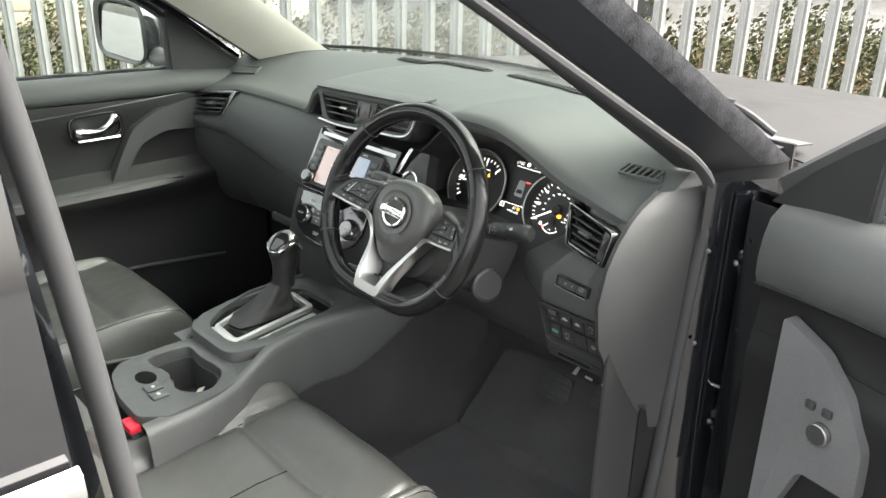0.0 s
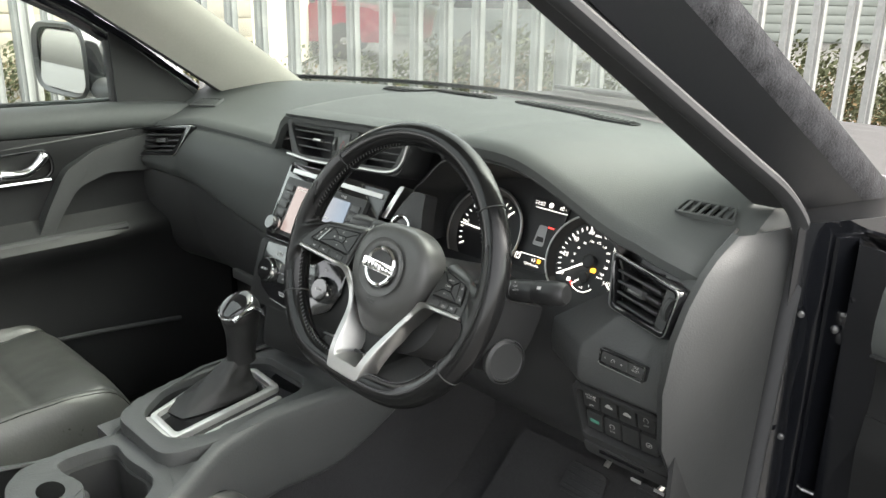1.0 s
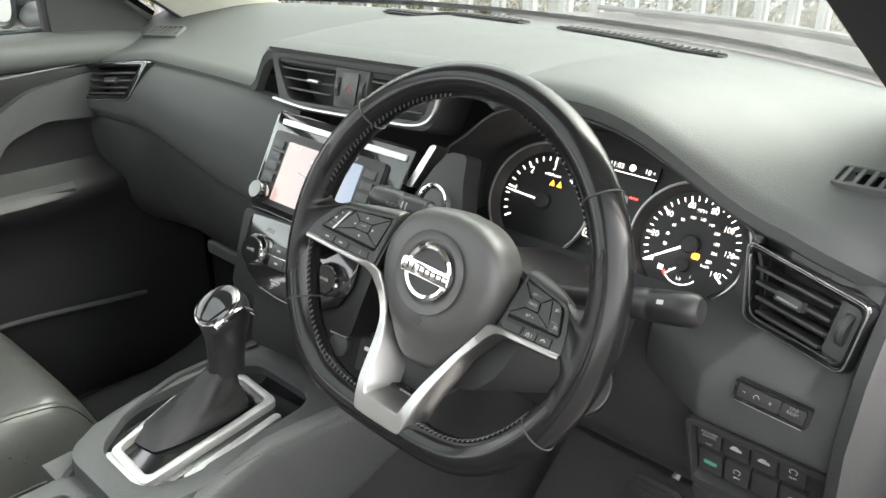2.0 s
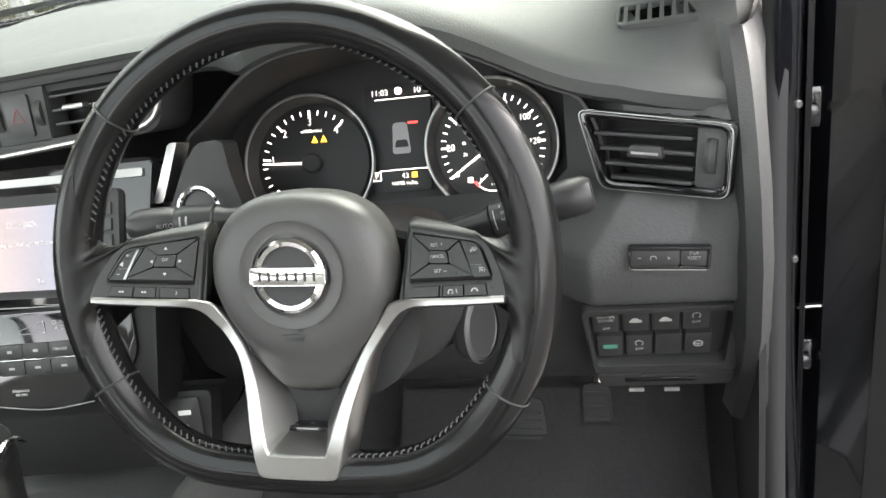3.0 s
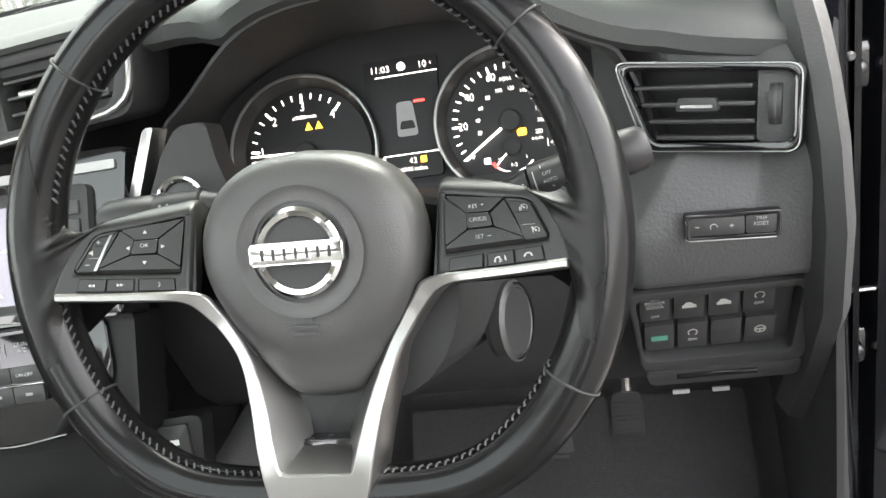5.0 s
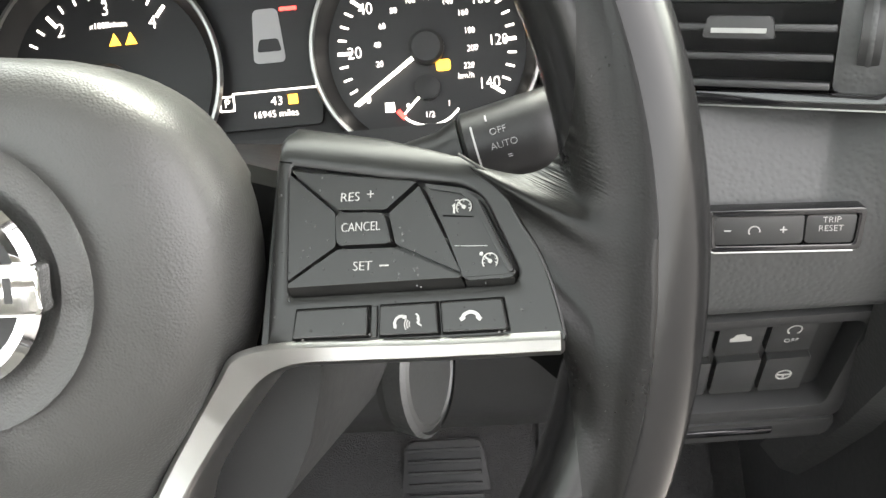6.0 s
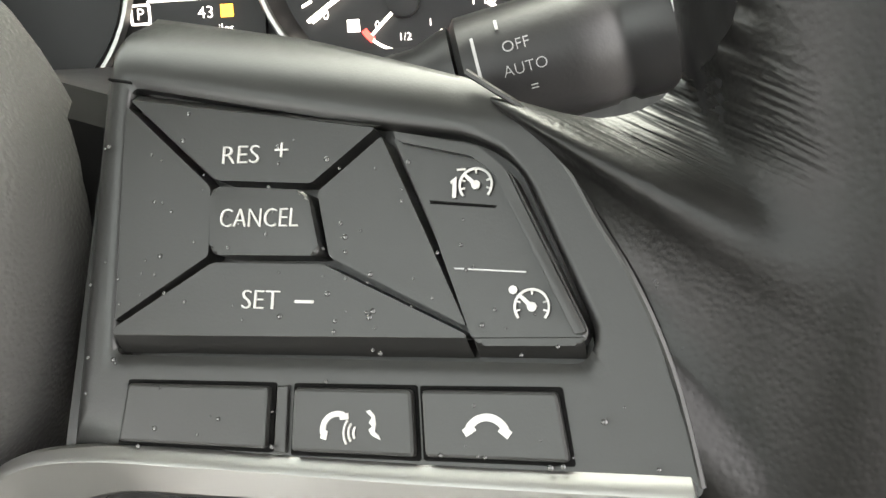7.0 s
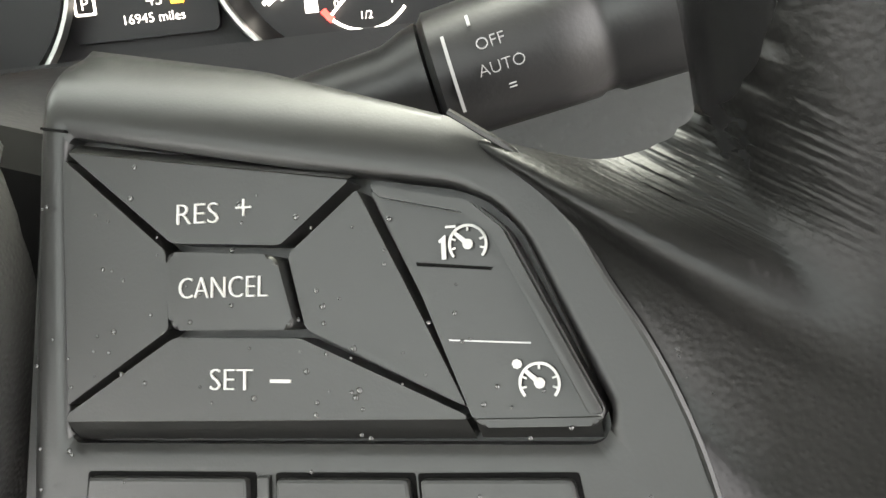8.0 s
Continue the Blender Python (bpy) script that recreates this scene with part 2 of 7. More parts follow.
def ring_plate(outer, inner, w0, w1, m=None, bevel=0.0):
    """A plate between two outlines with the same number of points."""
    bm = bmesh.new()
    k = len(outer)
    o0, o1 = ([bm.verts.new((x, y, w)) for x, y in outer] for w in (w0, w1))
    i0, i1 = ([bm.verts.new((x, y, w)) for x, y in inner] for w in (w0, w1))
    tops = []
    for i in range(k):
        j = (i + 1) % k
        tops.append(bm.faces.new((o1[i], o1[j], i1[j], i1[i])))
        bm.faces.new((o0[j], o0[i], i0[i], i0[j]))
        bm.faces.new((o0[i], o0[j], o1[j], o1[i]))
        bm.faces.new((i0[j], i0[i], i1[i], i1[j]))
    if bevel:
        bm.edges.ensure_lookup_table()
        tset = set(tops)
        ed = [e for e in bm.edges if sum(f in tset for f in e.link_faces) == 1]
        bmesh.ops.bevel(bm, geom=ed, offset=bevel, segments=2, affect="EDGES", profile=0.6, clamp_overlap=True)
    return put(bm, m) if m else bm


def box(cx, cy, cz, sx, sy, sz, bevel=0.0, m=None, seg=2):
    bm = bmesh.new()
    bmesh.ops.create_cube(bm, size=1.0)
    bmesh.ops.scale(bm, vec=(sx, sy, sz), verts=bm.verts)
    if bevel:
        bmesh.ops.bevel(bm, geom=bm.edges[:], offset=bevel, segments=seg, affect="EDGES", profile=0.5, clamp_overlap=True)
    bmesh.ops.translate(bm, vec=(cx, cy, cz), verts=bm.verts)
    return put(bm, m) if m else bm


def sheet(rows, thick=0.0, closed=False):
    """A smooth sheet through rows of points, with thickness below its normal."""
    bm = bmesh.new()
    vs = [[bm.verts.new(p) for p in r] for r in rows]
    k = len(vs[0])
    for a, b in zip(vs[:-1], vs[1:]):
        for i in range(k if closed else k - 1):
            j = (i + 1) % k
            bm.faces.new((a[i], a[j], b[j], b[i]))
    if thick:
        bmesh.ops.recalc_face_normals(bm, faces=bm.faces)
        bmesh.ops.solidify(bm, geom=bm.faces[:], thickness=thick)
    return bm


def spline(pts, n):
    """n points on a smooth curve through the given ones."""
    P = [Vector(p) for p in pts]
    P = [P[0] * 2 - P[1]] + P + [P[-1] * 2 - P[-2]]
    out, k = [], len(P) - 3
    for i in range(n):
        x = i / (n - 1) * k
        j = min(int(x), k - 1)
        t = x - j
        a, b, c, d = P[j:j + 4]
        out.append(0.5 * ((2 * b) + (c - a) * t + (2 * a - 5 * b + 4 * c - d) * t * t + (3 * b - a - 3 * c + d) * t ** 3))
    return out


def rod(pts, r, seg=10, closed=False, flat=1.0, up=(0, 0, 1), cap=True):
    """A round or oval bar along points; r is a radius or one for each point; flat squeezes it across up."""
    bm = bmesh.new()
    P = [Vector(p) for p in pts]
    k, rings = len(P), []
    for i, p in enumerate(P):
        a = P[i - 1] if (i or closed) else p
        b = P[(i + 1) % k] if (i < k - 1 or closed) else p
        d = (b - a).normalized()
        s = d.cross(Vector(up))
        s = s.normalized() if s.length > 1e-6 else Vector((1, 0, 0))
        u = s.cross(d)
        rr = r[i] if isinstance(r, (list, tuple)) else r
        rings.append([bm.verts.new(p + s * (rr * math.cos(q)) + u * (rr * flat * math.sin(q)))
                      for q in (2 * math.pi * j / seg for j in range(seg))])
    for i in range(k if closed else k - 1):
        a, b = rings[i], rings[(i + 1) % k]
        for j in range(seg):
            bm.faces.new((a[j], a[(j + 1) % seg], b[(j + 1) % seg], b[j]))
    if cap and not closed:
        bm.faces.new(rings[0][::-1])
        bm.faces.new(rings[-1])
    return bm


def lathe(prof, m=None, seg=32, close=True):
    """A turned form: radii and heights along z."""
    bm = bmesh.new()
    rings = [[bm.verts.new((r * math.cos(2 * math.pi * j / seg), r * math.sin(2 * math.pi * j / seg), w)) for j in range(seg)]
             for r, w in prof]
    for a, b in zip(rings[:-1], rings[1:]):
        for j in range(seg):
            bm.faces.new((a[j], a[(j + 1) % seg], b[(j + 1) % seg], b[j]))
    if close:
        bm.faces.new(rings[0][::-1])
        bm.faces.new(rings[-1])
    return put(bm, m) if m else bm


def arc_bar(r0, r1, a0, a1, w0, w1, n=24):
    """A flat arc between two radii; angles in degrees, clockwise from the top."""
    pts = [(r1 * math.sin(radians(a0 + (a1 - a0) * i / n)), r1 * math.cos(radians(a0 + (a1 - a0) * i / n))) for i in range(n + 1)]
    pts += [(r0 * math.sin(radians(a1 + (a0 - a1) * i / n)), r0 * math.cos(radians(a1 + (a0 - a1) * i / n))) for i in range(n + 1)]
    bm = bmesh.new()
    hi = [bm.verts.new((x, y, w1)) for x, y in pts]
    lo = [bm.verts.new((x, y, w0)) for x, y in pts]
    for i in range(n):
        bm.faces.new((hi[i], hi[i + 1], hi[2 * n - i], hi[2 * n + 1 - i]))
    for i in range(len(pts)):
        j = (i + 1) % len(pts)
        bm.faces.new((lo[i], lo[j], hi[j], hi[i]))
    return bm


def text(name, body, size, m, material, parent, squeeze=1.0, align="CENTER", deep=0.0002):
    cu = bpy.data.curves.new("letters", "FONT")
    cu.body, cu.size, cu.extrude = body, size, deep
    cu.align_x, cu.align_y = align, "CENTER"
    cu.resolution_u = 3
    cu.offset = -0.018 * size
    tmp = new("letters", cu)
    me = bpy.data.meshes.new_from_object(tmp.evaluated_get(bpy.context.evaluated_depsgraph_get()))
    bpy.data.objects.remove(tmp)
    bpy.data.curves.remove(cu)
    bm = bmesh.new()
    bm.from_mesh(me)
    bpy.data.meshes.remove(me)
    bmesh.ops.scale(bm, vec=(squeeze, 1, 1), verts=bm.verts)
    return part(name, put(bm, m), material, parent)


def at(m, x, y, z=0.0, turn=0.0):
    """A frame moved and turned within another one."""
    return m @ Matrix.Translation((x, y, z)) @ Matrix.Rotation(radians(turn), 4, "Z")


# ---- outside ----
def ground_sheet():
    bm = bmesh.new()
    bmesh.ops.create_grid(bm, x_segments=60, y_segments=60, size=400)
    for v in bm.verts:
        v.co.z = 0.012 * noise.noise(v.co * 0.3)
    return part("ground", bm, ASPH)


tagged(ground_sheet(), "wet dark asphalt of a car park", "ground", kind="structure")

FENCE_AT, FENCE_DIR = Vector((-2.2, 2.3, 0)), Vector((0.71, 0.71, 0)).normalized()
FENCE_IN = Vector((-FENCE_DIR.y, FENCE_DIR.x, 0))
PITCH = 0.152


def pale_mesh():
    """A corrugated steel pale with a pointed head."""
    prof = [(-0.034, 0.0), (-0.022, -0.004), (-0.012, -0.018), (0.0, -0.008), (0.012, -0.018), (0.022, -0.004), (0.034, 0.0)]
    back = [(x, y + 0.003) for x, y in prof[::-1]]
    pts = prof + back
    bm = bmesh.new()
    lo = [bm.verts.new((x, y, 0.06)) for x, y in pts]
    hi = [bm.verts.new((x, y, 2.25)) for x, y in pts]
    tip = [bm.verts.new((x * 0.2, y, 2.38)) for x, y in pts]
    for a, b in ((lo, hi), (hi, tip)):
        for i in range(len(pts)):
            j = (i + 1) % len(pts)
            bm.faces.new((a[i], a[j], b[j], b[i]))
    return bm


def palisade_fence():
    root = thing("palisade_fence", FENCE_AT, "grey galvanised steel palisade fence round the car park", "fence")
    turn = Matrix.Rotation(math.atan2(FENCE_DIR.y, FENCE_DIR.x), 4, "Z")
    first = part("pale", pale_mesh(), GALV, root)
    first.matrix_world = Matrix.Translation(FENCE_AT + FENCE_DIR * (-24 * PITCH)) @ turn
    for i in range(-23, 50):
        ob = new("pale", first.data)
        ob.parent = root
        ob.matrix_parent_inverse = root.matrix_world.inverted()
        lean = Matrix.Rotation(random.uniform(-0.006, 0.006), 4, "Y")
        ob.matrix_world = Matrix.Translation(FENCE_AT + FENCE_DIR * (i * PITCH + random.uniform(-0.006, 0.006))) @ turn @ lean
    for z in (0.45, 1.95):
        bar = box(0, 0, 0, 74 * PITCH, 0.05, 0.05, 0.004)
        part("rail", put(bar, Matrix.Translation(FENCE_AT + FENCE_DIR * 1.95 + FENCE_IN * 0.035 + Vector((0, 0, z))) @ turn), GALV, root)
    for i in range(-1, 4):
        post = box(0, 0, 1.1, 0.10, 0.06, 2.2, 0.006)
        part("post", put(post, Matrix.Translation(FENCE_AT + FENCE_DIR * (i * 2.75 + 0.6) + FENCE_IN * 0.095) @ turn), GALV, root)


palisade_fence()


def along(s, d, z=0.0):
    """A place s metres along the fence and d metres behind it."""
    return FENCE_AT + FENCE_DIR * s + FENCE_IN * d + Vector((0, 0, z))


def shrubs(name, material, s0, s1, d0, d1, top, count, size, label):
    """A bank of many small leaves, uneven along its top."""
    rng = random.Random(len(name) * 7 + count)
    verts, faces = [], []
    for _ in range(count):
        s, d = rng.uniform(s0, s1), rng.uniform(d0, d1)
        h = top * (0.65 + 0.5 * noise.noise(Vector((s * 0.9, d * 0.9, 3.1))) + 0.25 * noise.noise(Vector((s * 3.1, d * 2.7, 8.0))))
        z = abs(h) * rng.uniform(0.05, 1.0) ** 0.6
        c = along(s, d, z)
        r = size * rng.uniform(0.5, 1.4)
        a = Vector((rng.gauss(0, 1), rng.gauss(0, 1), rng.gauss(0, 1))).normalized()
        b = a.orthogonal().normalized()
        e = a.cross(b)
        k = len(verts)
        verts += [c - b * r, c + e * r * 0.55 + a * r * 0.15, c + b * r, c - e * r * 0.55 + a * r * 0.15]
        faces.append((k, k + 1, k + 2, k + 3))
    me = bpy.data.meshes.new(name)
    me.from_pydata([tuple(v) for v in verts], [], faces)
    me.materials.append(material)
    return tagged(new(name, me), label, "shrubs", kind="stuff")


shrubs("ivy_bank", LEAF, -6, 9, 0.25, 2.2, 1.30, 110000, 0.020, "low green ivy and shrubs growing behind the fence")
shrubs("dry_undergrowth", DRYLEAF, -6, 9, 0.2, 2.1, 1.10, 60000, 0.014, "brown dry leaves and twigs among the ivy behind the fence")


def soil_bank():
    rows = []
    for j in range(9):
        d = 0.1 + j * 0.2
        rows.append([along(-7 + i * 0.5, d, 0.02 + 0.38 * math.sin(min(j / 8 * math.pi, math.pi)) + 0.05 * noise.noise(Vector((i * 0.7, j * 0.9, 0)))) for i in range(36)])
    return part("soil_bank", sheet(rows), mat("dark_soil", (0.05, 0.04, 0.03), 0.95, var=0.4, bump=0.8, bump_scale=40, dist=0.02))


tagged(soil_bank(), "dark soil bank under the ivy behind the fence", "soil", kind="structure")


def far_building(name, s, d, w, h, deep, material, label):
    root = thing(name, along(s, d), label, "building")
    m = Matrix.Translation(along(s, d)) @ Matrix.Rotation(math.atan2(FENCE_DIR.y, FENCE_DIR.x), 4, "Z")
    part("wall", box(0, deep / 2, h / 2, w, deep, h, 0.02, m), material, root)
    part("roof", box(0, deep / 2, h + 0.1, w + 0.3, deep + 0.3, 0.2, 0.02, m), GREYMARK, root)
    k = max(int(w / 2.4), 1)
    for i in range(k):
        x = (i - (k - 1) / 2) * 2.4
        pane = part("window", box(x, -0.01, h * 0.6, 1.2, 0.06, 1.0, 0.01, m), DARKGL, root)
        part("sill", box(x, -0.06, h * 0.6 - 0.54, 1.35, 0.14, 0.06, 0.01, m), VANW, pane)
    for j in range(int(h / 0.22)):
        part("cladding_board", box(0, -0.02, 0.12 + j * 0.22, w, 0.03, 0.2, 0.006, m), material, root)


far_building("warehouse", 6.0, 17.0, 44, 5.5, 8, GREYCLAD, "long grey-green warehouse far beyond the fence")
far_building("low_building", -10.0, 6.5, 15, 3.2, 6, CREAM, "low cream building beyond the fence")


def wheel_set(root, m, r, places):
    for x, y in places:
        turn = at(m, x, y, r) @ Matrix.Rotation(radians(90), 4, "X")
        w = part("wheel", lathe([(r * 0.55, -0.1), (r * 0.97, -0.1), (r, -0.06), (r, 0.06), (r * 0.97, 0.1), (r * 0.55, 0.1)], turn, 24), TYRE, root)
        part("rim", lathe([(r * 0.55, -0.07), (r * 0.6, 0.08), (r * 0.2, 0.10)], turn, 16), METAL, w)


def parked_car(name, s, d, turn, material, label, tall=1.45, length=4.2):
    root = thing(name, along(s, d), label, "car")
    m = Matrix.Translation(along(s, d)) @ Matrix.Rotation(math.atan2(FENCE_DIR.y, FENCE_DIR.x) + radians(turn), 4, "Z")
    L = length / 2
    low = rounded([(-L, 0.3), (L, 0.3), (L, 0.75), (L * 0.8, 0.9), (-L * 0.95, 0.95)], 0.12)
    up = rounded([(-L * 0.92, 0.9), (L * 0.5, 0.9), (L * 0.22, tall), (-L * 0.75, tall)], 0.15)
    stand = Matrix.Rotation(radians(90), 4, "X")
    part("body", prism(low, -0.87, 0.87, m @ stand, 0.08, 3, True), material, root)
    part("cabin", prism(up, -0.76, 0.76, m @ stand, 0.1, 3, True), material, root)
    side = rounded([(-L * 0.82, 0.95), (L * 0.4, 0.95), (L * 0.19, tall - 0.08), (-L * 0.7, tall - 0.08)], 0.08)
    for w in (-0.772, 0.768):
        part("window", prism(side, w, w + 0.006, m @ stand), DARKGL, root)
    wheel_set(root, m, 0.32, [(-L * 0.62, -0.78), (L * 0.62, -0.78), (-L * 0.62, 0.78), (L * 0.62, 0.78)])


parked_car("parked_hatchback", 1.6, 10.5, 8, SILVERCAR, "silver grey hatchback parked beyond the fence")
parked_car("parked_saloon", -3.2, 11.5, 0, REDCAR, "dark red car parked beyond the fence")
parked_car("parked_estate", 15.0, 8.0, 15, VANW, "white car parked beyond the fence and the ivy", 1.6, 4.6)


# ---- the car's shell ----
MID = -0.37          # the car's middle line
TILT_W = radians(32)

shell = thing("car_body", (MID, 0.5, 0.0), "black car body, wet with rain, driver's side open", "car")


def pillar_line(x0, y0, z0, dx, up, k=12):
    """Points up along a windscreen pillar from its foot."""
    return [Vector((x0 + dx * t, y0 - up * t / math.tan(TILT_W) - 0.05 * up * t * (t - 1), z0 + up * t)) for t in (i / k for i in range(k + 1))]


def pillar(sx, name="a_pillar"):
    """A windscreen pillar; sx is 1 on the driver's side and -1 across the car."""
    X = lambda x: MID + sx * (x - MID)
    feet = dict(inner=(0.262, 0.585), trim=(0.315, 0.40), gap=(0.345, 0.405), jamb=(0.372, 0.42), edge=(0.406, 0.53), out=(0.420, 0.562), front=(0.425, 0.60))
    L = {k: pillar_line(X(x), y, 1.15, sx * -0.12, 0.50) for k, (x, y) in feet.items()}
    L["inner"] = pillar_line(X(0.262), 0.585, 1.15, sx * -0.15, 0.50)
    root = part(name, sheet([L["jamb"], L["edge"]], 0.004), PILLARBLK, shell, "black painted windscreen pillar")
    part("pillar_trim", sheet([[p + Vector((0, 0.025, 0.012)) for p in L["inner"]], L["inner"], [(a + b) / 2 + Vector((0, -0.012, -0.004)) for a, b in zip(L["inner"], L["trim"])], L["trim"], [p + Vector((0, 0.03, 0)) for p in L["trim"]]], 0.004), TRIMLT, root, "pale beige fabric pillar trim")
    part("pillar_gap", sheet([[p + Vector((0, 0.004, 0.0)) for p in L["trim"]], L["gap"], L["jamb"]], 0.003), RUBBER, root)
    foot = [[p for p in (L[k][0] for k in ("jamb", "edge", "out", "front"))]]
    for z, lo in ((1.12, 0.1), (1.07, 0.4), (1.02, 0.8), (0.96, 1.0)):
        ends = [(0.385, 0.400), (0.425, 0.49), (0.452, 0.53), (0.460, 0.62)]
        foot.append([Vector((p.x + (X(x) - p.x) * lo, p.y + (y - p.y) * lo, z)) for p, (x, y) in zip(foot[0], ends)])
    part("pillar_foot", sheet(foot, 0.004), PILLARBLK, root, "black painted foot of the pillar")
    part("outer_skin", sheet([L["edge"], L["out"], L["front"]], 0.004), WETPAINT, root, "rain-spotted outer face of the pillar")
    rng = random.Random(31)
    bm = bmesh.new()
    for _ in range(1500):
        a, b = (L["edge"], L["out"]) if rng.random() < 0.4 else (L["out"], L["front"])
        i, s, t = rng.randrange(12), rng.random(), rng.random()
        p, q = a[i].lerp(a[i + 1], t), b[i].lerp(b[i + 1], t)
        u, v = (q - p).normalized(), (a[i + 1] - a[i]).normalized()
        n = u.cross(v)
        n = n if n.z > 0 else -n
        c, r = p.lerp(q, s) + n * 0.0003, rng.uniform(0.0008, 0.0022)
        ring = [bm.verts.new(c + (u * math.cos(g) + v * math.sin(g) * 1.3) * r) for g in (k * math.tau / 6 for k in range(6))]
        cap = [bm.verts.new(c + (u * math.cos(g) + v * math.sin(g) * 1.3) * r * 0.55 + n * r * 0.55) for g in (k * math.tau / 6 for k in range(6))]
        for k in range(6):
            bm.faces.new((ring[k], ring[(k + 1) % 6], cap[(k + 1) % 6], cap[k]))
        bm.faces.new(cap)
    bmesh.ops.recalc_face_normals(bm, faces=bm.faces)
    part("rain_drop", bm, WATER, root, "rain drops on the pillar", kind="stuff")


pillar(1)
pillar(-1)


def door_seal():
    """The grey seal round the driver's door opening: up the jamb, over the dash end and along the pillar."""
    pts = [(0.383, 0.335, 0.44), (0.383, 0.355, 0.60), (0.383, 0.372, 0.80), (0.384, 0.390, 0.98), (0.386, 0.402, 1.07), (0.384, 0.400, 1.13), (0.376, 0.345, 1.185), (0.363, 0.253, 1.24), (0.336, 0.064, 1.35), (0.304, -0.16, 1.48)]
    return part("door_seal", rod(spline(pts, 50), 0.0095, 10, flat=1.3, up=(1, 0, 0)), SEALGREY, shell, "grey fabric-faced rubber door seal")


door_seal()


def jamb():
    """The black hinge jamb below the pillar."""
    rows = []
    for z in [0.42 + 0.06 * i for i in range(13)]:
        y = 0.37 - 0.03 * max(0, (0.75 - z) / 0.33) ** 1.5
        rows.append([(0.384, y + 0.02, z), (0.40, y + 0.035, z), (0.425, y + 0.09, z), (0.45, y + 0.14, z), (0.475, y + 0.15, z), (0.50, y + 0.17, z)])
    j = part("hinge_jamb", sheet(rows, 0.004), PAINT, shell, "black painted hinge jamb")
    for z in (0.66, 0.99):
        hinge = part("hinge", join(box(0.445, 0.475, z, 0.06, 0.045, 0.05, 0.008), rod([(0.465, 0.44, z - 0.035), (0.465, 0.44, z + 0.035)], 0.011, 12)), PAINT, j)
        part("hinge_bolt", lathe([(0.006, 0), (0.006, 0.004), (0.003, 0.006)], axes((0.43, 0.448, z), (1, 0, 0), (0, 0, 1)), 8), BOLT, hinge)
    for z in (0.84, 1.02):
        part("jamb_bolt", lathe([(0.0045, 0), (0.0045, 0.003), (0.003, 0.0045)], axes((0.405, 0.39, z), (1, 0.3, 0), (0, 0, 1)), 8), BOLT, j)
    return j


jamb()
part("sill", sheet([[(0.34, y, 0.40), (0.36, y, 0.44), (0.40, y, 0.455), (0.46, y, 0.44), (0.50, y, 0.36), (0.49, y, 0.22)] for y in (0.34, 0.0, -0.4, -0.8)], 0.004), PAINT, shell, "black door sill")


def bonnet():
    rows = []
    for j in range(15):
        y = 0.86 + j * 0.08
        rows.append([(MID + 0.80 * u, y, 1.115 - 0.07 * (j / 14) ** 2 - 0.05 * abs(u) ** 3 - 0.02 * (1 - abs(u)) * (j / 14) + 0.008 * math.exp(-((abs(u) - 0.62) / 0.06) ** 2)) for u in [-1 + i / 14 for i in range(29)]])
    b = part("bonnet", sheet(rows, 0.004), BONNETP, shell, "dark bonnet, dusty and spotted with rain")
    return b


bonnet()


def wing(sx):
    rows = []
    for j in range(22):
        y = 0.50 + j * 0.072
        rows.append([(MID + sx * x, y, z - 0.07 * (max(0, y - 0.86) / 1.1) ** 2) for x, z in ((0.80, 1.06), (0.83, 1.045), (0.855, 1.01), (0.885, 0.93), (0.90, 0.80), (0.89, 0.62))])
    part("wing", sheet(rows, 0.004), BONNETP, shell, "dark front wing, spotted with rain")


wing(1)
wing(-1)


def windscreen_y(x):
    return 0.83 - 0.26 * (abs(x - MID) / 0.70) ** 2.4


def windscreen():
    foot = [(x, windscreen_y(x) + 0.02, 1.165) for x in [MID - 0.70 + i * 0.05 for i in range(29)]]
    rows = []
    for j in range(9):
        t = j / 8
        rows.append([(MID + (x - MID) * (1 - 0.16 * t), y - 0.72 * t + 0.03 * math.sin(t * math.pi), z + 0.45 * t + 0.02 * math.sin(t * math.pi)) for x, y, z in foot])
    g = part("windscreen", sheet(rows, 0.004), WETGLASS, shell, "clear windscreen spotted with rain")
    part("glass_border", sheet([[(x, y + 0.003, z + 0.003) for x, y, z in foot], [(x, y - 0.025, z + 0.016) for x, y, z in foot]], 0.001), GLOSS, g, "black printed border")
    part("scuttle_panel", sheet([[(x, y - 0.01, 1.155) for x, y, z in foot], [(x, y + 0.03, 1.14) for x, y, z in foot], [(x, 0.93, 1.105) for x, y, z in foot]], 0.003), SOFT, shell, "black plastic scuttle below the windscreen")
    wiper = part("wiper_arm", rod(spline([(0.30, 0.80, 1.14), (0.20, 0.78, 1.19), (-0.05, 0.83, 1.20), (-0.30, 0.86, 1.195)], 20), 0.008, 8), SOFT, shell, "black wiper arm")
    part("wiper_blade", rod(spline([(0.22, 0.76, 1.20), (-0.05, 0.80, 1.205), (-0.36, 0.83, 1.20)], 20), 0.005, 6), RUBBER, wiper)


windscreen()


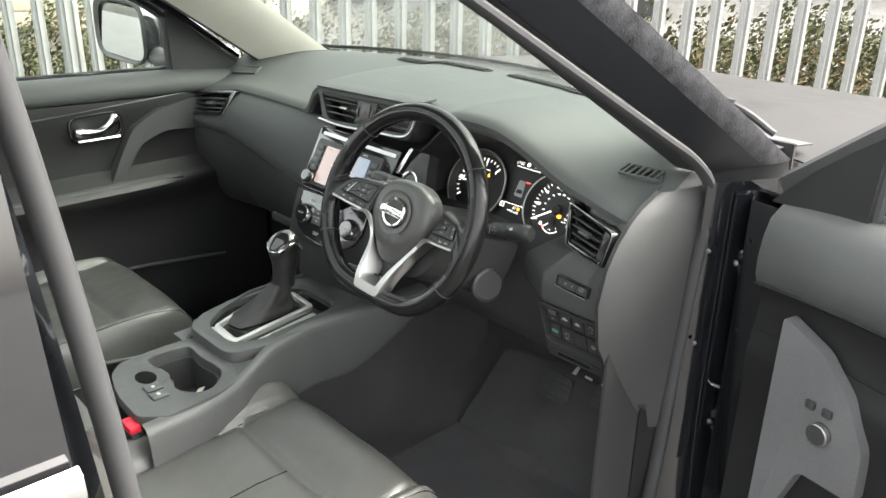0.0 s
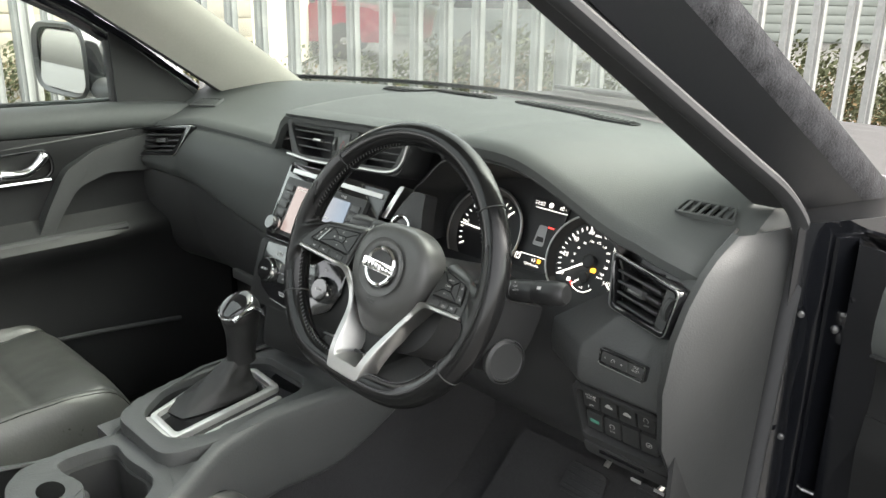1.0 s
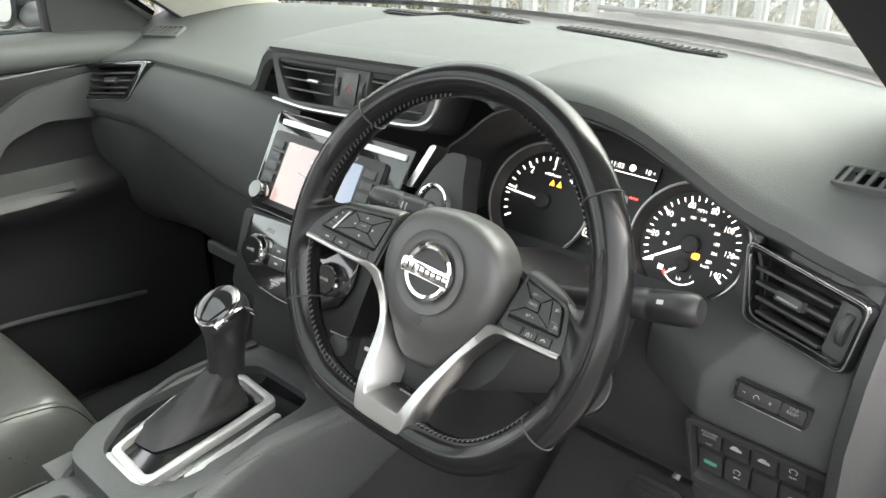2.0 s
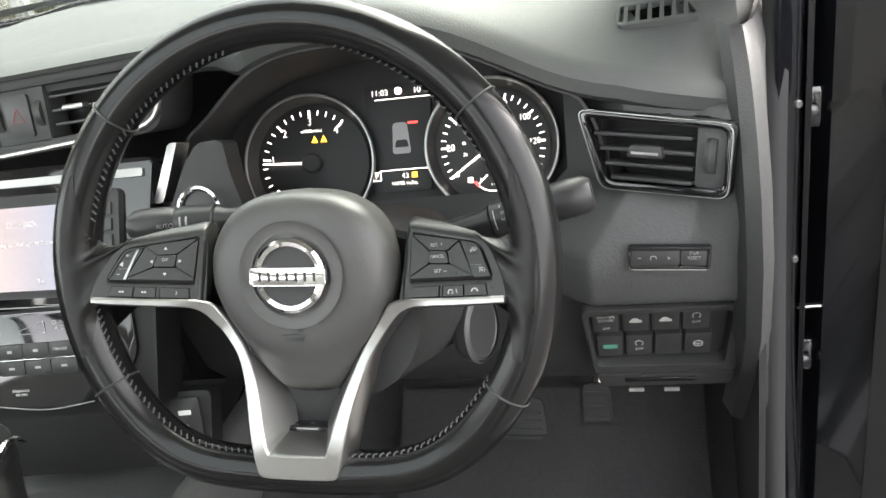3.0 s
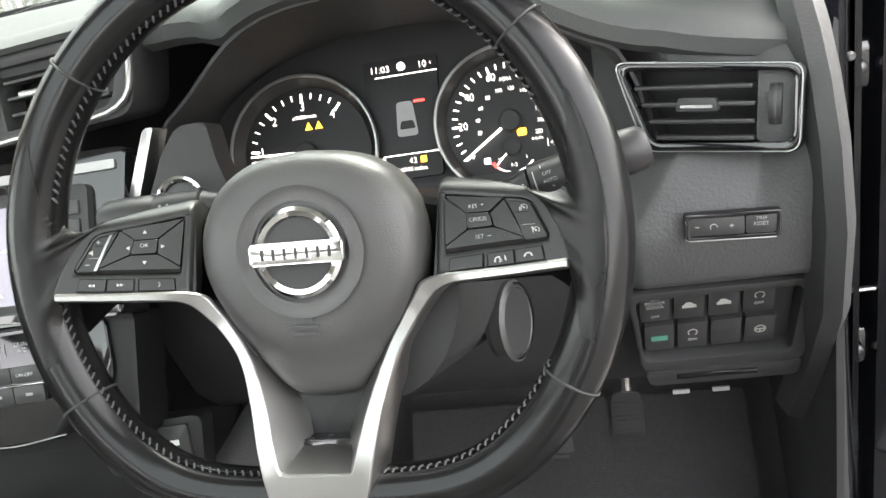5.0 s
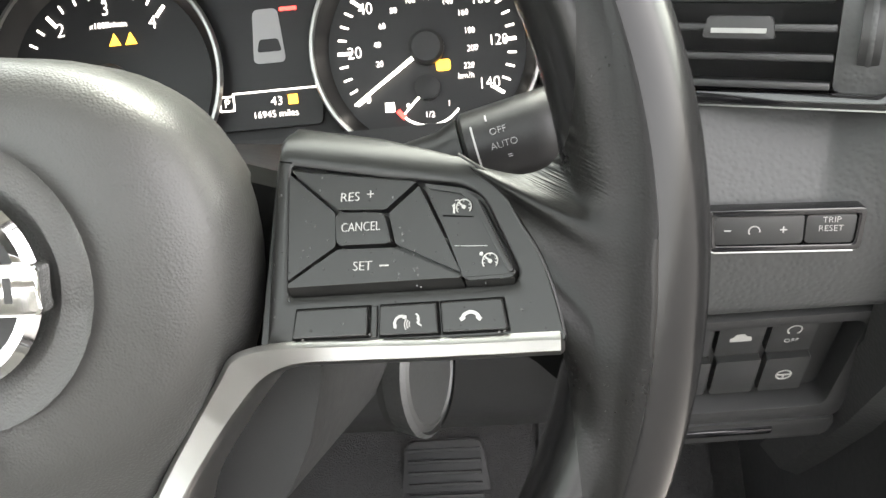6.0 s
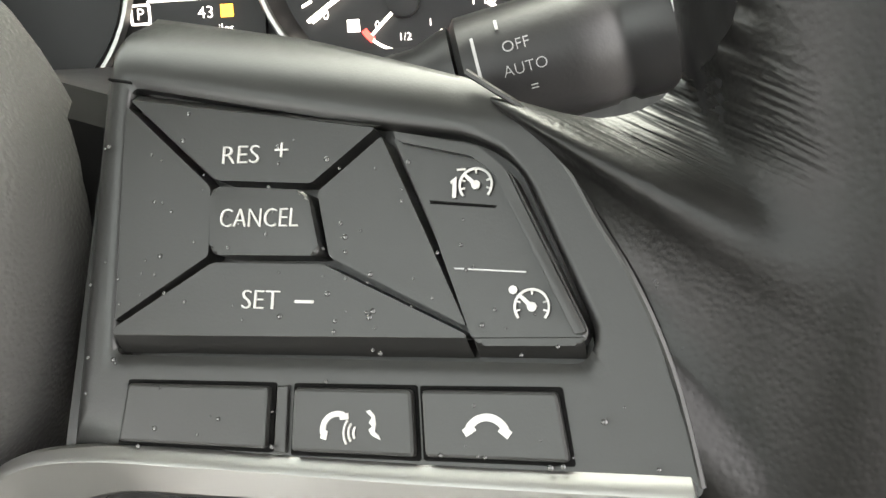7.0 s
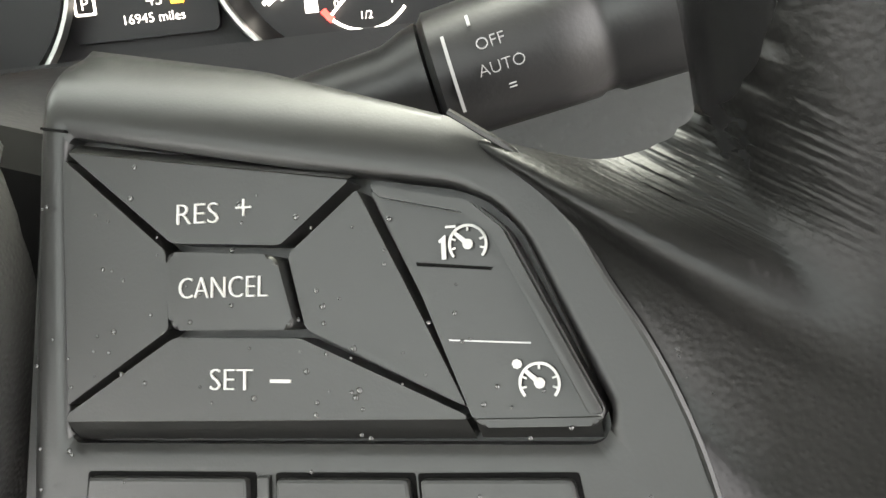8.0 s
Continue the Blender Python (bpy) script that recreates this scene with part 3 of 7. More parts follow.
def roof():
    """The roof with a big glass panel, added unseen to let daylight in, side rails and the glazed tail."""
    def at_roof(u, y, up=0.0):
        t = (-0.06 - y) / 1.98
        return (MID + 0.60 * u, y, 1.615 + 0.05 * math.sin(min(1, t * 1.2) * math.pi) - 0.07 * abs(u) ** 3 + up)
    ys = [0.12] + [-0.06 - j * 0.165 for j in range(13)]
    bands = [("headliner", [-1, -0.9, -0.8, -0.7], ys), ("headliner", [0.7, 0.8, 0.9, 1.0], ys), ("headliner", [-0.7, -0.35, 0, 0.35, 0.7], [0.12, -0.03, -0.18]), ("headliner", [-0.7, -0.35, 0, 0.35, 0.7], [-1.5, -1.7, -1.9, -2.04])]
    for nm, us, yy in bands:
        part(nm, sheet([[at_roof(u, y) for u in us] for y in yy], 0.010), TRIMLT, shell, "pale fabric headliner")
        part("roof_skin", sheet([[at_roof(u, y, 0.03) for u in us] for y in yy], 0.004), PAINT, shell, "black roof skin")
    # unseen opening added in the roof so that more sky lights the cabin
    pane = part("added_roof_glass", sheet([[at_roof(u, y, 0.025) for u in (-0.7, -0.35, 0, 0.35, 0.7)] for y in (-0.18, -0.5, -0.9, -1.2, -1.5)], 0.004), GLASS, shell, "large added glass roof panel, unseen, that lets daylight into the cabin")
    pane.visible_shadow = False
    for sx in (1, -1):
        rail = [Vector((MID + sx * (0.61 + 0.03 * math.sin(j / 11 * math.pi)), -0.06 - j * 0.18, 1.55 + 0.05 * math.sin(min(1, j / 9) * math.pi))) for j in range(12)]
        part("roof_rail", rod(rail, 0.035, 10), PAINT, shell)
    part("header_rail", rod([(MID - 0.60, 0.10, 1.585), (MID, 0.13, 1.615), (MID + 0.60, 0.10, 1.585)], 0.03, 10), TRIMLT, shell)
    part("tailgate", box(MID, -2.15, 0.78, 1.4, 0.06, 0.66, 0.02), PAINT, shell)
    part("rear_seat_back", box(MID, -1.35, 0.95, 1.35, 0.18, 0.62, 0.06), SEATM, shell, "dark leather rear seat back")


roof()


def b_pillar():
    """The driver-side centre pillar with its seal, and the shut rear door behind it."""
    def line(x, y, dx):
        return [Vector((x + dx * t, y + 0.02 * t - 0.09 * t * t, 0.46 + 1.08 * t)) for t in (i / 12 for i in range(13))]
    p = part("b_pillar", sheet([line(0.36, -0.62, -0.10), line(0.40, -0.655, -0.09), line(0.44, -0.70, -0.09)], 0.004), PAINT, shell, "black painted centre pillar")
    part("pillar_seal", rod(line(0.385, -0.605, -0.075), 0.013, 10), SEALGREY, p, "grey rubber door seal")
    rear = thing("rear_door", (0.49, -0.7, 0.4), "shut black rear door with dark glass and a chrome strip", "car door")
    skin = []
    for i in range(10):
        y = -0.70 - i * 0.11
        skin.append([(0.44, y, 1.13), (0.475, y, 1.09), (0.50, y, 0.95), (0.51, y, 0.75), (0.50, y, 0.5), (0.47, y, 0.35)])
    part("door_skin", sheet(skin, 0.005), PAINT, rear)
    part("window", sheet([[(0.445 - 0.09 * t, y, 1.12 + 0.40 * t) for t in (0, 0.25, 0.5, 0.75, 1)] for y in (-0.80, -1.1, -1.4, -1.7)], 0.004), DARKGL, rear, "dark tinted window")
    part("pillar_cover", sheet([[(0.45 - 0.085 * t, y, 1.12 + 0.41 * t) for t in (0, 0.25, 0.5, 0.75, 1)] for y in (-0.69, -0.75, -0.81)], 0.006), GLOSS, rear, "gloss black pillar cover")
    part("belt_strip", rod([(0.462, -0.69, 1.125), (0.466, -1.2, 1.13), (0.46, -1.75, 1.14)], 0.012, 8, flat=1.5), CHROME, rear, "chrome belt strip")


b_pillar()


# ---- floor of the cabin ----
def cabin_floor():
    rows = []
    for j in range(14):
        y = -1.3 + j * 0.155
        rise = 0.0 if y < 0.35 else min((y - 0.35) * 0.9, 0.5)
        rows.append([(MID + 0.72 * u, y, 0.40 + rise + 0.03 * noise.noise(Vector((u * 4, y * 3, 0)))) for u in [-1 + i / 10 for i in range(21)]])
    f = part("carpet", sheet(rows, 0.01), CARPET, shell, "black carpet")
    part("bulkhead", sheet([[(MID + 0.72 * u, 0.80, z) for u in (-1, -0.5, 0, 0.5, 1)] for z in (0.38, 0.7, 1.0, 1.13)], 0.01), CARPET, shell)
    part("kick_panel", sheet([[(0.352, y, z) for y in (0.20, 0.4, 0.6, 0.8)] for z in (0.40, 0.6, 0.8, 1.0)], 0.006), SOFT, shell, "black plastic kick panel")
    part("kick_panel", sheet([[(-1.10, y, z) for y in (0.20, 0.4, 0.6, 0.8)] for z in (0.40, 0.6, 0.8, 1.0)], 0.006), SOFT, shell, "black plastic kick panel")
    part("floor_mat", sheet([[(x, y, 0.425 + max(0, y - 0.33) * 0.9) for x in (-0.13, 0.05, 0.18, 0.31)] for y in (-0.25, 0.0, 0.2, 0.33, 0.5)], 0.008), CARPET, shell, "black floor mat")


cabin_floor()


def pedal(name, m, w, h, label):
    root = thing(name, m.translation, label, "pedal")
    pad = part("pedal_pad", prism(rounded([(-w / 2, -h / 2), (w / 2, -h / 2), (w * 0.42, h / 2), (-w * 0.42, h / 2)], 0.01), -0.008, 0.006, m, 0.003), RUBBER, root)
    for i in range(5):
        y = -h * 0.36 + i * h * 0.18
        part("rib", box(0, y, 0.008, w * 0.8, h * 0.06, 0.004, 0.001, m), RUBBER, pad)
    part("pedal_arm", rod([m @ Vector((0, h * 0.2, -0.01)), m @ Vector((0, h * 0.5, -0.05)), m @ Vector((0, h * 0.5 + 0.12, -0.10))], 0.008, 8), METAL, root)


pedal("brake_pedal", axes((0.045, 0.465, 0.545), (1, 0, 0), (0, 0.55, 0.83)), 0.095, 0.065, "black rubber brake pedal with ribs")
pedal("accelerator_pedal", axes((0.163, 0.470, 0.545), (1, 0, 0), (0, 0.5, 0.86)), 0.046, 0.100, "black rubber accelerator pedal with ribs")


# ---- dashboard ----
dash = thing("dashboard", (MID, 0.5, 1.0), "dark grey grained plastic dashboard with a hooded instrument bay", "dashboard")


def bump_at(x, c, w, p=2):
    return math.exp(-abs((x - c) / w) ** p)


def rear_edge(x, pod=False):
    """The cabin-side edge of the dash top: its y and z at x across the car; pod: raised over the centre vents."""
    hood = bump_at(x, 0.005, 0.162, 3.0)
    y = 0.255 - 0.055 * hood
    z = 1.112 + 0.100 * hood - 0.20 * max(0.0, x - 0.235)
    left = max(0.0, min(1.0, (-0.25 - x) / 0.2))
    y += left * (-0.005 + 0.02 * bump_at(x, -0.75, 0.3) - 0.045 * max(0, min(1, (-0.95 - x) / 0.15)))
    z += left * (0.0 - 0.02 * max(0, min(1, (-0.95 - x) / 0.15)))
    if pod:
        k = max(0.0, min(1.0, (x + 0.640) / 0.085)) * max(0.0, min(1.0, (-0.075 - x) / 0.07))
        k = k * k * (3 - 2 * k)
        z = max(z, z + (1.186 + 0.03 * (x + 0.36) - z) * k)
        y += (0.252 - y) * k
    return y, z


def dash_top():
    xs = [-1.115 + i * 0.0185 for i in range(79)] + [0.335, 0.346, 0.360, 0.374]
    rows = []
    for x in xs:
        ye, ze = rear_edge(x, True)
        ye += 5.0 * max(0.0, x - 0.346)
        yw = windscreen_y(x) - 0.015
        zw = 1.165
        row = []
        for j in range(15):
            t = j / 14
            z = zw + (ze - zw) * (t ** 2.2 * (3 - 2 * t) / 1.0 if t < 1 else 1)
            row.append((x, yw + (ye + 0.025 - yw) * t, min(z, 2) + 0.018 * math.sin(t * math.pi) * (1 - 0.4 * bump_at(x, 0.0, 0.2))))
        row += [(x, ye + 0.008, ze - 0.004), (x, ye, ze - 0.013), (x, ye + 0.002, ze - 0.026), (x, ye + 0.014, ze - 0.034)]
        rows.append(row)
    part("dash_top", sheet(rows, 0.004), DASH, dash, "dark grey soft-grain dash top")


dash_top()


def dash_height(x, y):
    """Height of the dash top at a place ahead of its rear edge."""
    ye, ze = rear_edge(x, True)
    yw = windscreen_y(x) - 0.015
    t = (yw - y) / (yw - ye - 0.025)
    return 1.165 + (ze - 1.165) * t ** 2.2 * (3 - 2 * t) + 0.018 * math.sin(t * math.pi) * (1 - 0.4 * bump_at(x, 0.0, 0.2))


def defroster(x0, x1):
    """A dark slot along the dash top, with fine bars across it."""
    n = 12
    curve = lambda x: 0.672 - 0.16 * (x - MID) ** 2
    xs = [x0 + (x1 - x0) * i / n for i in range(n + 1)]
    lay = lambda x, y, up: (x, y, dash_height(x, y) + up)
    s = part("defroster_slot", sheet([[lay(x, curve(x) + o, 0.0045) for x in xs] for o in (-0.017, 0.0, 0.017)], 0.003), SOFT, dash, "black defroster slot")
    # black sheet laid over the slot to paint the shade down inside it
    part("slot_shade", sheet([[lay(x, curve(x) + o, 0.0055) for x in xs] for o in (-0.012, 0.0, 0.012)], 0.0008), SHADE_SEAM, s)
    for i in range(1, n * 2):
        x = x0 + (x1 - x0) * i / (2 * n)
        part("slat", box(x, curve(x), dash_height(x, curve(x)) + 0.006, 0.003, 0.024, 0.002), SOFT, s)


defroster(-0.72, -0.405)
defroster(-0.325, -0.035)


def top_vent(m, w, h, sx):
    """A small slotted outlet in the dash top."""
    fr = [(-w / 2, -h / 2), (w / 2, -h / 2), (w / 2 - sx * 0.004, h / 2), (-w / 2 + 0.008, h / 2)]
    inner = [(x * 0.92, y * 0.72) for x, y in fr]
    v = part("top_vent", ring_plate(rounded(fr, 0.006), rounded(inner, 0.003), -0.004, 0.003, m, 0.0015), DASH, dash, "slotted corner air outlet")
    # shallow floor painted black for the shade of a deep outlet
    part("vent_shade", prism(rounded(inner, 0.003), -0.006, -0.0035, m), SHADE_SEAM, v)
    for i in range(6):
        x = -w * 0.38 + i * w * 0.145
        part("slat", prism([(x - 0.0025, -h * 0.36), (x + 0.0015, -h * 0.36), (x + 0.0085, h * 0.36), (x + 0.0045, h * 0.36)], -0.003, 0.0025, m), DASH, v)


top_vent(axes((0.271, 0.364, 1.1355), (1, 0.25, -0.04), (0.0, 1, 0.35)), 0.080, 0.036, 1)
PX, PY = -1.030, 0.345
slope_x, slope_y = (dash_height(PX + 0.03, PY) - dash_height(PX - 0.03, PY)) / 0.06, (dash_height(PX, PY + 0.02) - dash_height(PX, PY - 0.02)) / 0.04
top_vent(axes((PX, PY, dash_height(PX, PY) + 0.003), (1, 0.35, slope_x + 0.35 * slope_y), (-0.35, 1, slope_y - 0.35 * slope_x)), 0.085, 0.042, 1)


VM = axes((0.262, 0.232, 1.047), (0.90, -0.33, -0.02), (0.0, 0.30, 0.95))


def lower_dash():
    """The driver-side face round the outer vent, down to the switch bay."""
    rows = []
    for i in range(60):
        x = 0.115 + i * 0.00365
        share = i / 59
        k = max(0, min(1, (0.20 - x) / 0.085))
        r = max(0, (x - 0.29) / 0.045)
        pts = [(x, 0.268 + 0.06 * k, 1.085), (x, 0.252 + 0.06 * k - 0.03 * r, 1.06), (x, 0.232 + 0.06 * k - 0.03 * r, 1.02), (x, 0.213 + 0.05 * k - 0.022 * r, 0.99), (x, 0.197 + 0.05 * k - 0.005 * r, 0.955), (x, 0.197 + 0.05 * k, 0.925), (x, 0.205 + 0.05 * k, 0.908), (x, 0.235 + 0.04 * k, 0.902)]
        row = []
        for v in spline(pts, 50):
            left = 0.066 * max(0.0, min(1.0, (v.z - 0.965) / 0.05))
            row.append((v.x + left * (1 - share), v.y, v.z))
        rows.append(row)
    face = sheet(rows)
    to_vent = VM.inverted()
    cut = []
    for f in face.faces:
        q = to_vent @ f.calc_center_median()
        left = -0.060 + 0.38 * max(0.0, 0.033 - q.y)
        if left < q.x < 0.064 and -0.032 < q.y < 0.031:
            cut.append(f)
    bmesh.ops.delete(face, geom=cut, context="FACES")
    part("driver_face", face, DASH_LOW, dash, "leather-grained driver side dash face")
    knee = []
    for i in range(20):
        x = -0.275 + i * 0.0331
        knee.append([(x, 0.30, 0.99), (x, 0.262, 0.935), (x, 0.25, 0.87), (x, 0.268, 0.80), (x, 0.31, 0.745), (x, 0.36, 0.715), (x, 0.44, 0.71)])
    part("knee_panel", sheet(knee, 0.004), SOFT, dash, "black lower knee panel")
    end = []
    for z, ya, yb in [(1.128, 0.31, 0.43), (1.108, 0.262, 0.42), (1.09, 0.235, 0.40), (1.06, 0.205, 0.40), (1.02, 0.18, 0.39), (0.96, 0.165, 0.375), (0.88, 0.178, 0.362), (0.80, 0.228, 0.358), (0.72, 0.285, 0.354), (0.66, 0.330, 0.350)]:
        end.append([(0.325, ya + 0.035, z), (0.333, ya + 0.008, z), (0.345, ya, z), (0.356, ya + 0.02, z), (0.364, (ya + yb) / 2, z), (0.378, yb + 0.012, z)])
    part("kick_panel", sheet([[(0.358, 0.315, z), (0.362, 0.335, z), (0.374, 0.36, z)] for z in (0.74, 0.66, 0.58, 0.50, 0.44)], 0.003), DOORCARD, dash, "black kick panel beside the pedals")
    part("dash_end_cap", sheet(end, 0.004), ENDCAP, dash, "grained end cap of the dash beside the door")



lower_dash()


def blade_vent(root_parent, m, outline, hole, slats, slat_x, wheel_x, name, label, thumb=True):
    """An air vent: gloss frame, slats with a central tab and a thumb wheel."""
    v = part(name, ring_plate(rounded(outline, 0.010, 5), rounded(hole, 0.008, 5), -0.012, 0.005, m, 0.003), GLOSS, root_parent, label)
    bright = [(x * 0.985, y * 0.975) for x, y in outline]
    part("bright_edge", ring_plate(rounded(bright, 0.010, 5), rounded([(x * 0.974, y * 0.955) for x, y in outline], 0.010, 5), 0.004, 0.0062, m), SATIN, v, "thin silver edge")
    part("vent_back", prism(rounded(hole, 0.006, 5), -0.050, -0.045, m), SOFT, v)
    part("vent_throat", ring_plate(rounded([(x * 1.02, y * 1.02) for x, y in hole], 0.008, 5), rounded(hole, 0.008, 5), -0.05, -0.008, m), SOFT, v)
    for y, x0, x1 in slats:
        part("slat", box((x0 + x1) / 2, y, -0.010, x1 - x0, 0.0035, 0.022, 0.001, m @ Matrix.Rotation(0, 4, "X")), SWITCH, v)
    y, x0, x1 = slats[len(slats) // 2 if len(slats) < 4 else 1]
    xm = slat_x
    part("tab", prism(rounded([(xm - 0.016, y - 0.005), (xm + 0.016, y - 0.005), (xm + 0.014, y + 0.005), (xm - 0.014, y + 0.005)], 0.002), -0.002, 0.006, m, 0.001), SWITCH, v, "dark vane tab")
    part("tab_strip", box(xm, y - 0.0015, 0.0065, 0.024, 0.0022, 0.001, 0, m), SATIN, v, "silver strip on the tab")
    if thumb:
        part("side_plate", prism(rounded([(wheel_x - 0.013, min(h[1] for h in hole) + 0.001), (wheel_x + 0.013, min(h[1] for h in hole) + 0.001), (wheel_x + 0.013, max(h[1] for h in hole) - 0.001), (wheel_x - 0.013, max(h[1] for h in hole) - 0.001)], 0.003), -0.02, -0.004, m, 0.001), DASH_LOW, v)
        wm = at(m, wheel_x, 0, -0.016) @ Matrix.Rotation(radians(90), 4, "Y")
        w = part("thumb_wheel", lathe([(0.010, -0.0045), (0.019, -0.0045), (0.0195, 0), (0.019, 0.0045), (0.010, 0.0045)], wm, 40), SWITCH, v)
        part("wheel_rim", lathe([(0.0195, -0.0012), (0.0198, 0), (0.0195, 0.0012)], wm, 40, False), DASH_LOW, w)
    return v


blade_vent(dash, VM, [(-0.072, 0.036), (0.070, 0.030), (0.070, -0.035), (-0.045, -0.036)], [(-0.063, 0.028), (0.063, 0.023), (0.063, -0.027), (-0.038, -0.028)],
           [(0.014, -0.055, 0.034), (0.001, -0.049, 0.036), (-0.012, -0.043, 0.036), (-0.0245, -0.037, 0.036)], -0.005, 0.050, "side_vent", "gloss-framed outer air vent with slats")
LM = axes((-1.045, 0.203, 1.053), (0.94, 0.30, 0.10), (0.0, 0.30, 0.95))
blade_vent(dash, LM, [(0.135, 0.036), (0.085, -0.036), (-0.062, -0.036), (-0.058, 0.032)], [(0.112, 0.026), (0.074, -0.026), (-0.052, -0.027), (-0.048, 0.024)],
           [(0.014, -0.022, 0.098), (0.001, -0.022, 0.090), (-0.012, -0.022, 0.082), (-0.0225, -0.022, 0.076)], 0.040, -0.036, "side_vent", "gloss-framed outer air vent with slats")


def panel_foot(x):
    """Height of the lower edge of the passenger panel."""
    return float(np.interp(x, [-1.15, -1.02, -0.89, -0.72, -0.585, -0.49], [0.992, 0.982, 0.966, 0.930, 0.910, 0.895]))


def passenger_face():
    rows, glove = [], []
    for i in range(66):
        x = -1.118 + i * 0.0097
        ye, ze = rear_edge(x)
        low, top = panel_foot(x), ze - 0.022
        h = top - low
        near = 0.012 * math.sin(min(1, max(0, (x + 1.12) / 0.62)) * math.pi)
        pts = [(x, ye + 0.012, top + 0.004), (x, ye - 0.004, top), (x, ye - 0.016 - near * 0.5, top - 0.12 * h), (x, ye - 0.030 - near, top - 0.40 * h), (x, ye - 0.036 - near, top - 0.72 * h), (x, ye - 0.030 - near, low + 0.012), (x, ye - 0.018 - near, low + 0.001), (x, ye + 0.006, low)]
        rows.append([tuple(v) for v in spline(pts, 40)])
        glove.append([tuple(v) for v in spline([(x, ye - 0.012, low + 0.002), (x, ye - 0.022, low - 0.010), (x, ye - 0.018, low - 0.08), (x, ye + 0.02, low - 0.18), (x, ye + 0.08, low - 0.24), (x, ye + 0.20, low - 0.26)], 18)])
    face = sheet(rows)
    to_vent = LM.inverted()
    cut = []
    for f in face.faces:
        q = to_vent @ f.calc_center_median()
        if -0.055 < q.x < 0.100 + 0.6 * q.y and -0.030 < q.y < 0.029:
            cut.append(f)
    bmesh.ops.delete(face, geom=cut, context="FACES")
    part("passenger_face", face, DASH, dash, "padded passenger side dash face", 60)
    part("glovebox_lid", sheet(glove, 0.003), SOFT, dash, "black glovebox lid")
    part("glovebox_catch", box(-0.66, 0.205, 0.82, 0.09, 0.012, 0.022, 0.004), SOFT, dash)


passenger_face()


# ---- centre vents and centre stack ----
CM = axes((-0.362, 0.243, 1.142), (1, -0.03, 0.05), (0, 0.26, 0.96))
pod = part("centre_vent_pod", ring_plate(rounded([(-0.195, 0.040), (0.185, 0.040), (0.165, -0.036), (-0.150, -0.044)], 0.02, 6), rounded([(-0.175, 0.026), (0.165, 0.026), (0.145, -0.024), (-0.132, -0.030)], 0.014, 6), -0.05, 0.004, CM, 0.004), SOFT, dash, "black surround of the centre vents")
part("pod_back", prism(rounded([(-0.18, 0.03), (0.17, 0.03), (0.15, -0.03), (-0.14, -0.034)], 0.014, 6), -0.055, -0.045, CM), SOFT, pod)
lid = [CM @ Vector((-0.185 + 0.0185 * i, 0.0425, 0.0)) for i in range(21)]
part("pod_lid", sheet([[p + Vector((0, -0.010, -0.004)) for p in lid], [p + Vector((0, -0.012, 0.001)) for p in lid], [p + Vector((0, 0.004, 0.006)) for p in lid], [p + Vector((0, 0.034, 0.007)) for p in lid]], 0.003), DASH, dash, "slim lip above the centre vents")
part("bright_edge", rod(spline([CM @ Vector(p) for p in ((-0.165, -0.033, 0.006), (-0.08, -0.038, 0.006), (0.06, -0.034, 0.006), (0.155, -0.026, 0.006), (0.178, 0.02, 0.006))], 24), 0.003, 8), SATIN, pod, "silver edge strip")
for side in (-1, 1):
    for k in range(3):
        y = 0.014 - k * 0.014
        x0, x1 = (-0.165 + 0.008 * k, -0.04) if side < 0 else (0.04, 0.155 - 0.006 * k)
        part("slat", box((x0 + x1) / 2, y, -0.012, x1 - x0, 0.003, 0.022, 0.001, CM), SWITCH, pod)
    part("tab", box(side * 0.075 - 0.004, 0.001, 0.0, 0.026, 0.006, 0.012, 0.002, CM), SATIN, pod, "silver-tipped vane tab")
hz = part("hazard_housing", prism(rounded([(-0.036, 0.028), (0.036, 0.028), (0.032, -0.030), (-0.032, -0.030)], 0.004), -0.03, 0.000, CM, 0.001), DASH, pod, "grey housing with the hazard switch")
part("hazard_button", prism(rounded([(-0.0165, 0.021), (0.0165, 0.021), (0.0155, -0.022), (-0.0155, -0.022)], 0.003), 0, 0.003, CM, 0.001), SWITCH, hz)
tri = [(0, 0.008), (0.008, -0.006), (-0.008, -0.006)]
part("hazard_mark", ring_plate(tri, [(x * 0.82, y * 0.82 - 0.0003) for x, y in tri], 0.003, 0.0034, CM), FAINTRED, hz, "faint red warning triangle")
for sx in (-1, 1):
    part("thumb_wheel", lathe([(0.008, -0.004), (0.018, -0.004), (0.0185, 0), (0.018, 0.004), (0.008, 0.004)], at(CM, sx * 0.026, 0, -0.013) @ Matrix.Rotation(radians(90), 4, "Y"), 36), SWITCH, hz)

SM = axes((-0.366, 0.182, 1.019), (1, 0.0, 0.0), (0, 0.49, 0.87))
stack = thing("centre_stack", (MID, 0.19, 1.0), "gloss black centre stack with touch screen and climate controls", "car console")
part("stack_panel", prism(rounded([(-0.135, 0.085), (0.150, 0.085), (0.135, -0.060), (-0.128, -0.060)], 0.008), -0.04, -0.002, SM, 0.003), GLOSS, stack)
part("stack_strip", prism(rounded([(-0.115, 0.074), (0.14, 0.074), (0.14, 0.066), (-0.115, 0.066)], 0.002), -0.002, 0.001, SM), SATIN, stack, "silver strip above the screen")
unit = part("head_unit", prism(rounded([(-0.115, 0.056), (0.115, 0.056), (0.112, -0.050), (-0.112, -0.050)], 0.006), -0.004, 0.006, SM, 0.002), STALK, stack, "dark infotainment unit")
